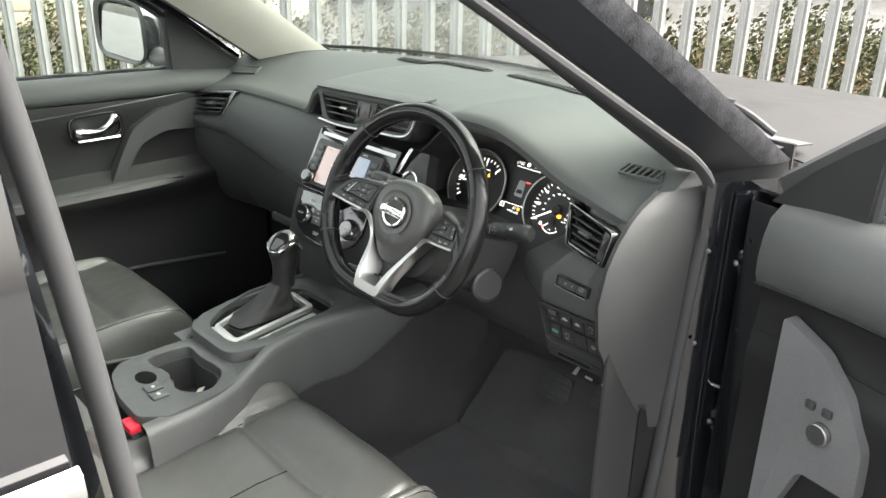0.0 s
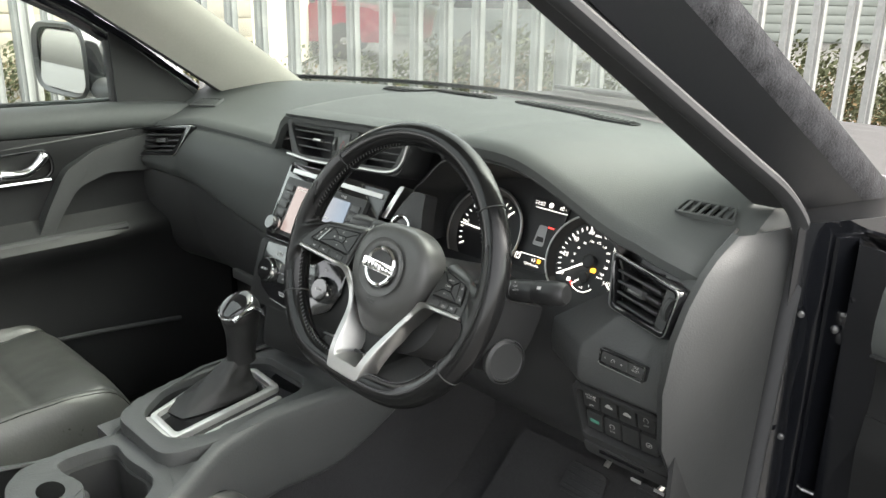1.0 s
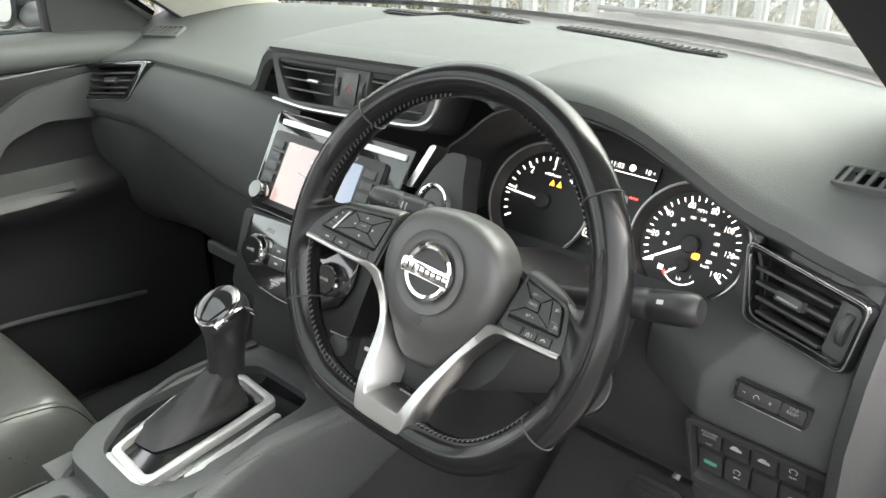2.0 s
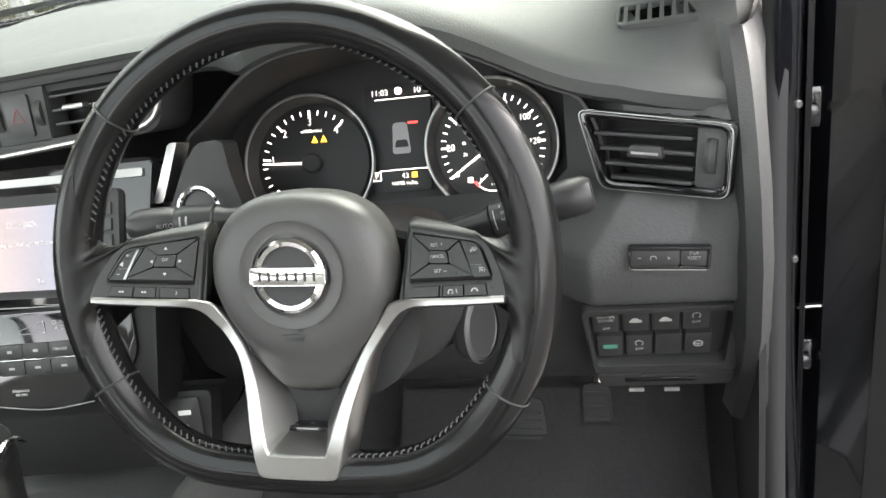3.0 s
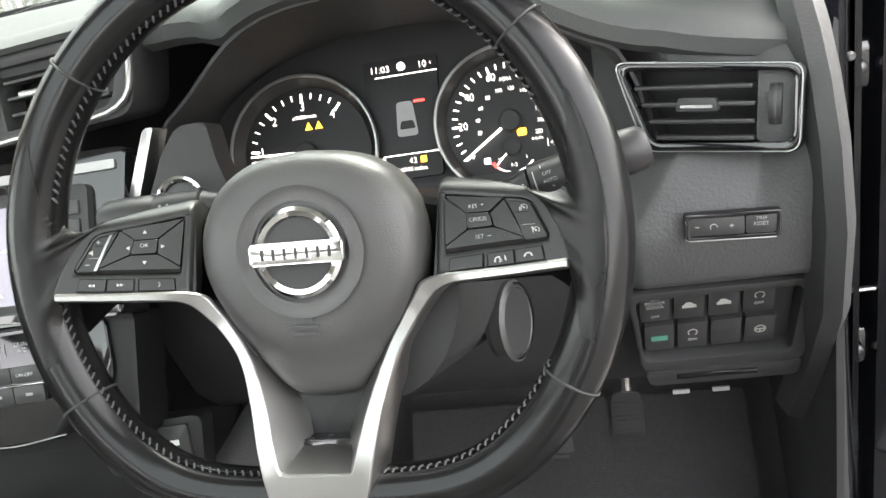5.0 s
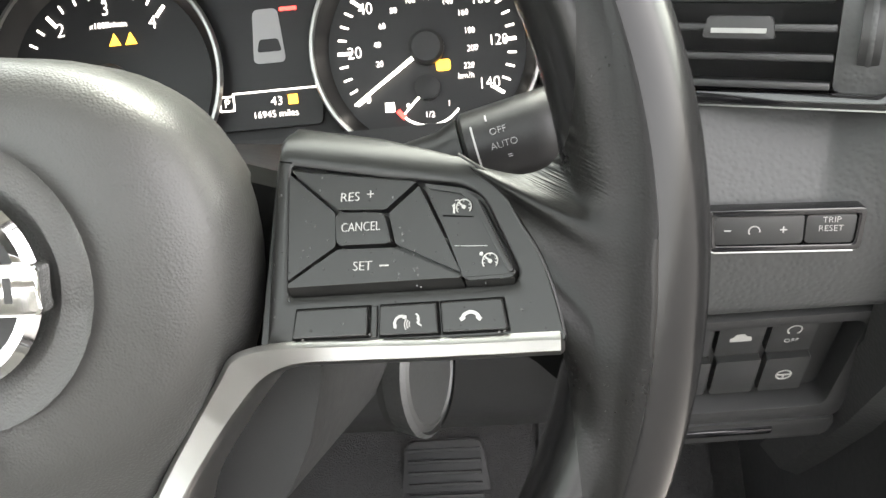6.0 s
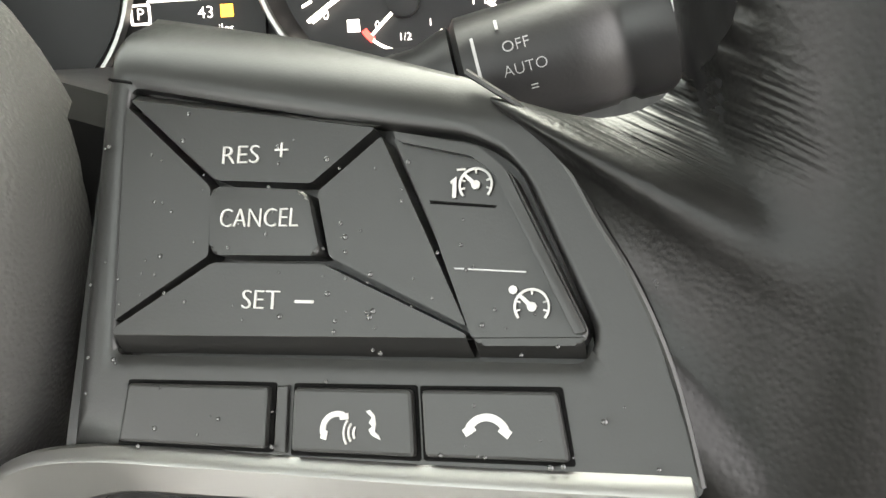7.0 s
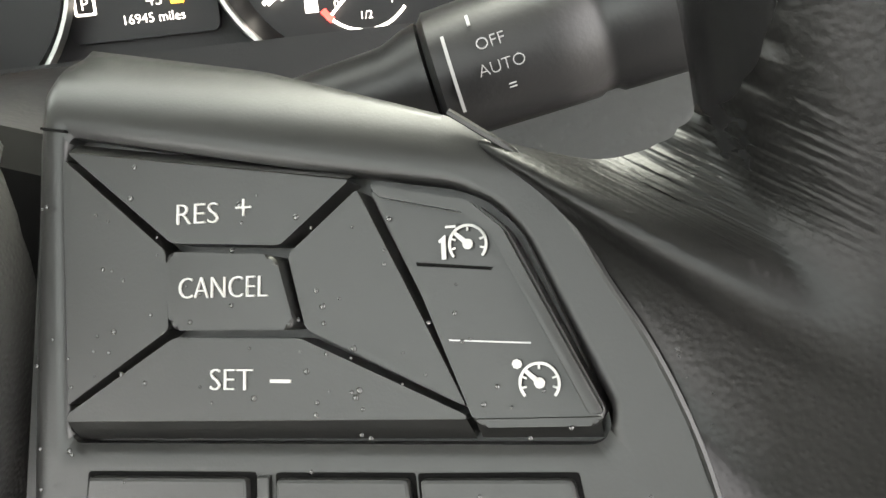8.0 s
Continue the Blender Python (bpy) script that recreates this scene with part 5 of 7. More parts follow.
def satin_spokes():
    """Silver trim: bars under the pads that run into the two legs of the lower spoke and its foot."""
    outer = [(0.1545, -0.0214), (0.125, -0.0244), (0.098, -0.0268), (0.086, -0.0285), (0.0775, -0.0325), (0.0700, -0.0400), (0.0600, -0.0530), (0.0498, -0.0700), (0.0410, -0.0965), (0.0352, -0.1237), (0.0314, -0.1435), (0.0285, -0.1500), (0.0200, -0.1515), (0.0, -0.1518)]
    inner = [(0.1545, -0.0176), (0.125, -0.0202), (0.098, -0.0221), (0.080, -0.0236), (0.0690, -0.0270), (0.0635, -0.0340), (0.0535, -0.0490), (0.0430, -0.0680), (0.0322, -0.0965), (0.0258, -0.1215), (0.0225, -0.1318), (0.0200, -0.1338), (0.0120, -0.1342), (0.0, -0.1342)]

    def lay(x, y):
        x = abs(x)
        bar = -0.0095 + 0.276 * (x - 0.0763) if x > 0.0763 else -0.0095 - 0.005 * min(1.0, (0.0763 - x) / 0.015)
        k = max(0.0, min(1.0, (-0.050 - y) / 0.085))
        return bar + 0.0255 * k * k * (3 - 2 * k)

    for sx in (1, -1):
        po, pi_ = (spline([(x, y, 0) for x, y in line], 92) for line in (outer, inner))
        rows = []
        for o, i in zip(po, pi_):
            n = (o - i).normalized()
            w = lay((o.x + i.x) / 2, (o.y + i.y) / 2)
            leg = max(0.0, min(1.0, (-0.066 - i.y) / 0.02))
            deep, slope = 0.004 + 0.031 * leg, 0.0005 + 0.0135 * leg
            flare = 0.0025 + 0.0035 * leg
            ring = [o + n * flare * 1.1 + Vector((0, 0, w - 0.024)), o + n * flare + Vector((0, 0, w - 0.014)), o + n * 0.0010 + Vector((0, 0, w - 0.0022)), o + n * 0.0002 + Vector((0, 0, w - 0.0006)), o - n * 0.0006 + Vector((0, 0, w)),
                    i + n * 0.0006 + Vector((0, 0, w)), i - n * 0.0002 + Vector((0, 0, w - 0.0006)), i - n * 0.0010 + Vector((0, 0, w - 0.0022)), i - n * slope + Vector((0, 0, w - deep))]
            rows.append([(sx * p.x, p.y, p.z) for p in ring])
        first = rows[0]
        rows.insert(0, [(x + sx * 0.0012, y, z - 0.003) for x, y, z in first])
        rows.insert(0, [(x + sx * 0.0014, y, z - 0.012) for x, y, z in first])
        part("spoke_trim", put(sheet(rows), WM), SATIN, wheel, "satin silver spoke trim", 32)
    part("spoke_floor", prism(rounded([(-0.030, -0.060), (0.030, -0.060), (0.016, -0.134), (-0.016, -0.134)], 0.004), -0.034, -0.030, WM, 0.001), SOFT, wheel, "black floor of the lower spoke")
    part("spoke_ledge", prism(rounded([(-0.0175, -0.1205), (0.0175, -0.1205), (0.0205, -0.1335), (-0.0205, -0.1335)], 0.002), -0.034, -0.016, WM, 0.004, 3), GLOSS, wheel, "gloss black ledge above the foot")


satin_spokes()

# button pads: a frame on the sloping face of each spoke
PADR = WM @ axes((0.1102, 0.0029, -0.0107), (0.9537, 0.0701, 0.2673), (0.0292, 0.9294, -0.348)) @ Matrix.Scale(1.035, 4)
PADL = WM @ axes((-0.1102, 0.0029, -0.0107), (0.9537, -0.0701, -0.2673), (-0.0292, 0.9294, -0.348)) @ Matrix.Scale(1.035, 4)


def mm(pts, flip=1):
    q = [(flip * x / 1000, y / 1000) for x, y in pts]
    return q if flip > 0 else q[::-1]


def dense(pts, k=7):
    """A closed outline with each side cut into k pieces."""
    out = []
    for (x0, y0), (x1, y1) in zip(pts, pts[1:] + pts[:1]):
        out += [(x0 + (x1 - x0) * i / k, y0 + (y1 - y0) * i / k) for i in range(k)]
    return out


def rolled(outer, inner, flip):
    """The face round the keys: flat by the recess, rolling away at the hub, along the top and at the leather."""
    def drop(x, y):
        u, v = flip * x * 1000, y * 1000
        above = v - (14.2 - 0.207 * (u - 21))
        top = max(0.0, above - 1.0) / 13.0
        hub_side = max(0.0, min(1.0, (-29.5 - u) / 6.0))
        return 0.0105 * top ** 1.9 + 0.0085 * hub_side ** 2
    rows = [[(x, y, -0.0040) for x, y in inner], [(x, y, -0.0010) for x, y in inner]]
    for s in (0.04, 0.10, 0.2, 0.3, 0.4, 0.5, 0.6, 0.7, 0.8, 0.9, 1.0):
        row = []
        for (xi, yi), (xo, yo) in zip(inner, outer):
            x, y = xi + (xo - xi) * s, yi + (yo - yi) * s
            row.append((x, y, -0.0004 - drop(x, y) - (0.0003 if s < 0.05 else 0)))
        rows.append(row)
    rows.append([(x, y - 0.0005, -0.0120 - drop(x, y)) for x, y in outer])
    return sheet(rows, 0, True)


def pad(m, flip, name):
    """The black plate of a spoke with its recess, and the cruise or menu keys."""
    F = lambda pts: mm(pts, flip)
    root = part(name, prism(rounded(F([(-33.0, 24), (-32, 24.5), (10, 16.2), (22, 13.6), (27, 9), (35, -9), (36, -20), (44, -25), (-35, -26)]), 0.0015), -0.012, -0.0034, m), PLATE, wheel, "matt black spoke plate with keys")
    edge = F([(-27.3, 23.6), (1.8, 17.2), (20.8, 13.5), (25.1, 11.3), (27.8, 8.3), (35.9, -9.5), (34.7, -12.5), (-26.2, -12.7)])
    shelf = F([(-36.0, 38.5), (-4.0, 30.5), (21.0, 21.0), (27.3, 16.3), (33.3, 7.9), (41.4, -7.3), (46.8, -25.6), (-34.8, -25.6)])
    part("plate_surround", put(rolled(dense(rounded(shelf, 0.002, 4)), dense(rounded(edge, 0.0016, 4)), flip), m), PLATE, root, sharp=55)
    part("plate_groove", prism(F([(-30.5, 24.85), (-27.0, 24.15), (-27.0, 23.85), (-30.5, 24.55)]), -0.002, 0.0, m), SHADE_SEAM, root)
    rim_line = [m @ Vector((flip * x / 1000, y / 1000, -0.0006)) for x, y in ((20.5, 21.3), (23.7, 19.0), (27.2, 16.4), (30.2, 12.6), (33.3, 7.9), (36.0, 2.8), (38.9, -2.1), (41.4, -7.3), (43.5, -12.9), (45.0, -18.5), (46.3, -24.5))]
    part("plate_rim", rod(spline(rim_line, 40), 0.00042, 6), PADPL, root, "thin raised edge beside the leather")
    for nm, pts in (("key_up", [(-26.2, 21.2), (9.7, 14.9), (1.5, 8.5), (-11.9, 9.5)]), ("key_left", [(-26.8, 20.5), (-12.7, 8.7), (-12.3, -0.1), (-25.7, -8.4)]),
                    ("key_right", [(10.5, 13.9), (16.6, 1.6), (21.6, -8.7), (4.4, -0.6), (2.4, 7.4)]), ("key_down", [(-25.7, -9.3), (-11.6, -1.0), (3.7, -1.5), (21.5, -9.5), (21.6, -10.0), (-25.7, -10.2)])):
        part(nm, prism(rounded(F(pts), 0.0005, 3), -0.004, 0.0004, m, 0.0004, 2), PADPL, root, sharp=14)
    for quad in ([(-25.7, -10.2), (21.6, -10.0), (22.0, -12.1), (-25.8, -12.3)], [(22.4, -9.9), (34.6, -9.7), (34.6, -11.9), (22.6, -12.0)], [(-26.0, 21.2), (9.5, 15.1), (10.0, 16.0), (-26.7, 22.7)]):
        a, b, c, d = F(quad) if flip > 0 else F(quad)[::-1]
        part("key_chamfer", put(sheet([[(*a, 0.0003), (*b, 0.0003)], [(*d, -0.0020), (*c, -0.0020)]]), m), PADPL, root, sharp=14)
    part("key_centre", prism(rounded(F([(-12.1, 8.5), (1.5, 7.4), (3.7, -0.6), (-11.5, -0.2)]), 0.0013, 4), -0.004, 0.0014, m, 0.0006, 3), PADPL, root, sharp=14)
    rk = part("rocker_key", prism(rounded(F([(11.6, 14.3), (22.9, 11.7), (26.3, 8.7), (35.2, -9.2), (34.4, -10.6), (22.5, -10.8), (17.2, 2.6)]), 0.0012, 4), -0.004, 0.0002, m, 0.0006, 3), PADPL, root, sharp=14)
    part("rocker_ridge", prism(rounded(F([(12.3, 14.0), (22.7, 11.6), (26.1, 8.6), (35.0, -9.2), (33.7, -9.5), (25.0, 8.0), (22.0, 10.5), (13.2, 12.7)]), 0.0004, 3), 0.0, 0.0015, m, 0.0006), PADPL, rk, "raised outer edge of the rocker key")
    part("rocker_line", prism(F([(20.0, -2.1), (28.3, -2.6), (28.2, -2.75), (20.1, -2.25)]), 0.0, 0.0004, m), GREYMARK, rk)
    part("rocker_line", prism(F([(16.8, 5.8), (24.8, 4.9), (24.6, 4.6), (16.9, 5.4)]), 0.0, 0.0003, m), SHADE_SEAM, rk)
    for pts in ([(-22.6, -16.2), (-2.6, -16.0), (-2.6, -23.2), (-23.4, -23.4)], [(0.8, -16.0), (15.4, -15.8), (16.1, -23.1), (0.8, -23.3)], [(16.6, -15.8), (31.8, -15.5), (33.2, -22.7), (17.3, -23.0)]):
        c = sum(p[0] for p in pts) / 4, sum(p[1] for p in pts) / 4
        gap = [(c[0] + (x - c[0]) * 1.06, c[1] + (y - c[1]) * 1.14) for x, y in pts]
        part("key_gap", prism(rounded(F(gap), 0.0004, 3), -0.002, -0.00025, m), SHADE_SEAM, root)
        part("lower_key", prism(rounded(F(pts), 0.0006, 3), -0.003, 0.0007, m, 0.0005, 2), PADPL, root, sharp=14)
    part("key_divider", prism(F([(-1.7, -15.9), (-0.2, -15.8), (-0.1, -23.6), (-1.7, -23.6)]), -0.002, 0.0002, m, 0.0002), PADPL, root, sharp=14)
    return root


RP = pad(PADR, 1, "button_pad")
LP = pad(PADL, -1, "button_pad")


def dial_symbol(m, x, y, root, arrow):
    """A small speedometer symbol: an open ring with ticks, a pointer and a hub."""
    c = at(m, x, y) @ Matrix.Diagonal((0.88, 0.88, 1, 1))
    bm = put(arc_bar(0.0020, 0.0023, -130, 130, 0.0003, 0.00055, 24), c)
    for a in (-105, -70, 70, 105, 0):
        bm = join(bm, put(box(0, 0.00175, 0.00042, 0.00022, 0.0005, 0.0002), c @ Matrix.Rotation(radians(-a), 4, "Z")))
    bm = join(bm, put(lathe([(0.0006, 0.0003), (0.0006, 0.00055)], None, 12), c))
    bm = join(bm, put(prism([(-0.0003, 0), (0.0003, 0), (0.0002, 0.0022), (-0.0002, 0.0022)], 0.0003, 0.00055), c @ Matrix.Rotation(radians(48), 4, "Z")))
    if arrow:
        bm = join(bm, put(lathe([(0.00055, 0.0003), (0.00055, 0.00055)], None, 8), at(c, -0.0024, 0.0021)))
    else:
        bm = join(bm, put(prism([(-0.0031, -0.0016), (-0.0026, -0.0016), (-0.0026, 0.0012), (-0.0034, 0.0006), (-0.0034, 0.0003), (-0.0031, 0.0004)], 0.0003, 0.00055), c))
        bm = join(bm, put(box(-0.0020, 0.0021, 0.0004, 0.0012, 0.00025, 0.0002), c))
    part("cruise_symbol", bm, KEYMARK, root, "white cruise control symbol")


def handset(m, x, y, turn, root, bend=1.0):
    c = at(m, x, y, 0.0, turn) @ Matrix.Diagonal((0.8 * bend, 0.8 * bend, 1, 1))
    bm = put(arc_bar(0.0024, 0.0034, -62, 62, 0.0007, 0.00095, 16), at(c, 0, -0.0022))
    for sx in (-1, 1):
        bm = join(bm, put(box(0, 0, 0.0008, 0.0016, 0.0011, 0.0003), at(c, sx * 0.0025, -0.0011, 0, -sx * 35)))
    part("phone_symbol", bm, KEYMARK, root, "white handset symbol")


PF = at(PADR, 0, 0, 0.0005, -1.2)
text("key_text", "RES", 0.0034, at(PF, -0.0088, 0.0123), KEYMARK, RP, 1.08)
text("key_text", "+", 0.0042, at(PF, -0.0030, 0.0126), KEYMARK, RP)
text("key_text", "CANCEL", 0.0034, at(PF, -0.0049, 0.0040, 0.0010), KEYMARK, RP, 0.84)
text("key_text", "SET", 0.0034, at(PF, -0.0043, -0.0059), KEYMARK, RP, 1.02)
part("key_mark", box(0.0016, -0.0059, 0.0, 0.0024, 0.00035, 0.0003, 0, PF), KEYMARK, RP)
dial_symbol(at(PADR, 0, 0, 0.0002), 0.0224, 0.0073, RP, False)
dial_symbol(at(PADR, 0, 0, 0.0002), 0.0290, -0.0065, RP, True)
handset(PADR, 0.0243, -0.0190, 0, RP)
handset(PADR, 0.0058, -0.0196, 42, RP, 0.8)
talk = None
for i in range(3):
    b = put(arc_bar(0.0010 + i * 0.0006, 0.0012 + i * 0.0006, 235, 305, 0.0007, 0.00095, 8), at(PADR, 0.0098, -0.0208))
    talk = b if talk is None else join(talk, b)
talk = join(talk, put(prism([(0.0, 0.0012), (0.0007, 0.0006), (0.0004, 0.0), (0.0008, -0.0004), (0.0004, -0.0008), (0.0008, -0.0014), (0.0018, -0.0018), (0.0016, -0.0014), (0.0011, -0.0010), (0.0012, -0.0002), (0.0010, 0.0008), (0.0004, 0.0014)], 0.0007, 0.00095), at(PADR, 0.0102, -0.0196)))
part("voice_symbol", talk, KEYMARK, RP, "white voice symbol")
LF = at(PADL, 0, 0, 0.0005, 2.3)
text("key_text", "OK", 0.0036, at(LF, 0.0046, 0.0043, 0.0010), KEYMARK, LP)
for x, y, t in ((0.0046, 0.0130, 0), (0.0046, -0.0060, 180), (-0.0050, 0.0035, 90), (0.0150, 0.0035, -90)):
    part("arrow_mark", prism([(-0.0013, -0.0008), (0.0013, -0.0008), (0, 0.0013)], 0.0, 0.0003, at(LF, x, y, 0, t)), KEYMARK, LP)
part("rocker_bar", prism(mm([(13.6, 13.4), (16.2, 12.9), (24.4, -10.4), (22.2, -10.6), (17.6, 5.6)], -1), 0.0, 0.0011, PADL, 0.0003), SATIN, LP, "light grey bar of the rocker")
part("volume_mark", prism([(-0.0015, -0.0006), (-0.0006, -0.0006), (0.0008, -0.0018), (0.0008, 0.0018), (-0.0006, 0.0006), (-0.0015, 0.0006)], 0.0, 0.0003, at(LF, -0.0262, 0.0018)), KEYMARK, LP)
part("volume_mark", box(-0.0225, 0.0085, 0.0, 0.0026, 0.0004, 0.0003, 0, LF), KEYMARK, LP)
part("volume_mark", box(-0.0225, 0.0085, 0.0, 0.0004, 0.0026, 0.0003, 0, LF), KEYMARK, LP)
part("volume_mark", box(-0.0285, -0.0055, 0.0, 0.0026, 0.0004, 0.0003, 0, LF), KEYMARK, LP)
for x in (-0.025, -0.0085):
    for k in (-1, 1):
        part("skip_mark", prism([(-0.0009, -0.0010), (0.0009, 0.0), (-0.0009, 0.0010)], 0.0005, 0.0008, at(PADL, x + k * 0.001, -0.0195, 0, 180 if x < -0.02 else 0)), KEYMARK, LP)
part("back_mark", put(arc_bar(0.0010, 0.0013, 0, 180, 0.0007, 0.00095, 10), at(PADL, 0.0135, -0.0198)), KEYMARK, LP)


def spoke_body(sx):
    """Leather and plastic behind the pad, running from the hub into the rim."""
    rows = []
    for i in range(15):
        t = i / 14
        u = 0.060 + t * 0.108
        top = 0.022 - 0.03 * t
        bot = -0.030 + 0.004 * t - 0.02 * max(0, t - 0.8) / 0.2
        w = -0.034 + 0.014 * t ** 1.6
        rows.append([(sx * u, bot, w - 0.016), (sx * u, bot, w - 0.006), (sx * u, (top + bot) / 2, w - 0.006), (sx * u, top - 0.010, w - 0.006), (sx * u, top - 0.003, w - 0.008), (sx * u, top, w - 0.014), (sx * u, top - 0.004, w - 0.024)])
    # near-black colour paints the shade in the gap between hub and plate
    return part("spoke_body", put(sheet(rows, 0.003), WM), SHADE_SEAM, wheel, "black spoke behind the keys, darkened for the shade beside the hub")


spoke_body(1)
spoke_body(-1)


def thumb_flare(sx):
    """The leather that swells from the rim over the end of the spoke, finely creased at the corner."""
    edge = spline([(0.1598, 0.075, -0.0090), (0.1597, 0.050, -0.0090), (0.1590, 0.035, -0.0090), (0.1560, 0.0232, -0.0095), (0.1475, 0.0192, -0.0100), (0.1345, 0.0218, -0.0115), (0.1403, 0.0161, -0.0077), (0.1463, 0.0077, -0.0026), (0.1515, -0.0030, 0.0030), (0.1541, -0.0160, 0.0085), (0.1570, -0.0340, 0.0020), (0.1590, -0.0600, -0.0060)], 640)
    rows = []
    for i, e in enumerate(edge):
        t = i / (len(edge) - 1)
        a = math.atan2(0.1750, float(np.interp(t, [0, 0.09, 0.18, 0.27, 0.45, 0.64, 0.82, 1], [0.078, 0.046, 0.022, 0.010, -0.002, -0.018, -0.036, -0.066])))
        crest = Vector(((RIM_R + 0.002) * math.sin(a), (RIM_R + 0.002) * math.cos(a), RIM_W + 1.08 * RIM_T))
        row = []
        for j in range(33):
            s = j / 32
            p = e.lerp(crest, s)
            p.z = e.z + (crest.z - e.z) * math.sin(s * math.pi / 2) ** 0.88
            gap = RIM_R - math.hypot(p.x, p.y)
            wall = RIM_W + 1.08 * math.sqrt(max(RIM_T ** 2 - gap * gap, 0.0)) + 0.0006 if abs(gap) < RIM_T else -0.025
            near = max(0.004 - abs(wall - p.z), 0.0) / 0.004
            p.z = max(wall, p.z) + near * near * 0.001
            # fine folds that fan out of the corner, and stitched tucks along the edge
            zone = math.exp(-abs((t - 0.325) / 0.080) ** 3) * math.exp(-((s - 0.14) / 0.24) ** 2) * (1 - near)
            low = math.exp(-((t - 0.50) / 0.10) ** 2) * math.exp(-((s - 0.30) / 0.22) ** 2)
            lip = math.exp(-(s / 0.06) ** 2) * math.exp(-abs((t - 0.265) / 0.055) ** 4)
            warp = t * 500 + 6.0 * s + 1.2 * noise.noise(Vector((t * 40, s * 4, 9.0)))
            fine = noise.noise(Vector((warp, s * 3.0, 0.0))) + 0.5 * noise.noise(Vector((warp * 0.5, s * 5.0, 7.0)))
            p.z += zone * 0.00032 * fine + 0.00006 * low * noise.noise(Vector((t * 22, s * 2.4, 3.0)))
            p.z += lip * 0.0013 * abs(math.sin(t * 120)) - 0.0001 * math.exp(-((t - 0.38) / 0.05) ** 2) * math.exp(-((s - 0.22) / 0.10) ** 2)
            if j == 32:
                p.z -= 0.0025
            row.append((sx * p.x, p.y, p.z))
        rows.append(row)
    return part("thumb_rest", put(sheet(rows), WM), THUMB, wheel, "creased leather thumb rest", 70)


thumb_flare(1)
thumb_flare(-1)


def drops():
    """Tiny rain drops on the keys and the leather."""
    rng = random.Random(5)
    bm = None
    for _ in range(150):
        x, y = rng.uniform(-0.030, 0.044), rng.uniform(-0.024, 0.026)
        if x > 0.036 - 0.6 * (y + 0.01) or y > 0.022 - 0.22 * (x + 0.03):
            continue
        r = rng.choice((0.00016, 0.0002, 0.00025, 0.0003, 0.00038))
        lift = 0.0004 if y > -0.012 else 0.0007
        if -0.011 < x < 0.003 and -0.0004 < y < 0.008:
            lift = 0.0014
        d = put(lathe([(r, 0.0), (r * 0.92, r * 0.35), (r * 0.5, r * 0.62)], None, 8), at(PADR, x, y, lift))
        bm = d if bm is None else join(bm, d)
    for _ in range(90):
        a = radians(rng.uniform(72, 108))
        q = rng.uniform(0.25, 2.2)
        out = Vector((math.sin(a), math.cos(a), 0))
        n = out * math.cos(q) + Vector((0, 0, math.sin(q)))
        c = out * RIM_R + Vector((0, 0, RIM_W)) + n * RIM_T
        r = rng.choice((0.00016, 0.0002, 0.00026, 0.00034))
        d = put(lathe([(r, 0.0), (r * 0.92, r * 0.4), (r * 0.5, r * 0.7)], None, 8), WM @ axes(c, n.orthogonal(), n.cross(n.orthogonal())))
        bm = join(bm, d)
    return part("rain_drop", bm, WATER, RP, "tiny rain drops", kind="stuff")


drops()


# ---- column, stalks, start button ----
column = thing("steering_column", (0, 0.2, 0.97), "black plastic steering column shroud with two stalks", "steering column")
rows = []
for k in range(8):
    t = k / 7
    ring = []
    for i in range(28):
        a = 2 * math.pi * i / 28
        rx, rz = 0.080 + 0.018 * t, 0.052 + 0.008 * t
        sn, cs = math.sin(a), math.cos(a)
        p = Vector((0.006 + rx * (0.72 if cs > 0.3 else 1.0) * math.copysign(abs(sn) ** 0.75, sn), rz * math.copysign(abs(cs) ** 0.75, cs) * (1.85 if cs < 0 else 0.7) - 0.012, -0.045 - 0.19 * t))
        ring.append(WM @ p)
    rows.append(ring)
front = sum((Vector(p) for p in rows[0]), Vector()) / 28
edge_ring = rows[0]
for k in (0.8, 0.4, 0.05):
    rows.insert(0, [front.lerp(p, k) for p in edge_ring])
part("shroud", sheet(rows, 0.003, True), SOFT, column)


def stalk_frame(base, tip, face):
    """A frame along a stalk: z to its tip, y towards the driver."""
    n = (Vector(tip) - Vector(base)).normalized()
    return axes(base, Vector(face).cross(n), face)


def stalk(m, length, label):
    """A stalk with a slim arm and a thicker turning barrel."""
    s = part("stalk", lathe([(0.0095, 0.0), (0.0105, length * 0.36), (0.0125, length * 0.40), (0.0130, length * 0.42)], m, 24), STALK, column, label)
    part("barrel", lathe([(0.0128, length * 0.425), (0.0146, length * 0.435), (0.0150, length * 0.60), (0.0150, length * 0.66), (0.0142, length * 0.67), (0.0142, length * 0.69), (0.0152, length * 0.70), (0.0158, length * 0.88), (0.0150, length * 0.965), (0.0115, length), (0.004, length * 1.005)], m, 28), STALK, s)
    return s


RS = stalk_frame((0.074, 0.128, 1.030), (0.216, 0.140, 1.057), (-0.05, -0.80, 0.60))
LS = stalk_frame((-0.050, 0.143, 1.056), (-0.192, 0.106, 1.0725), (0.05, -0.90, 0.42))
rst = stalk(RS, 0.144, "black wiper stalk with white marks")
lst = stalk(LS, 0.148, "black light stalk with white marks")


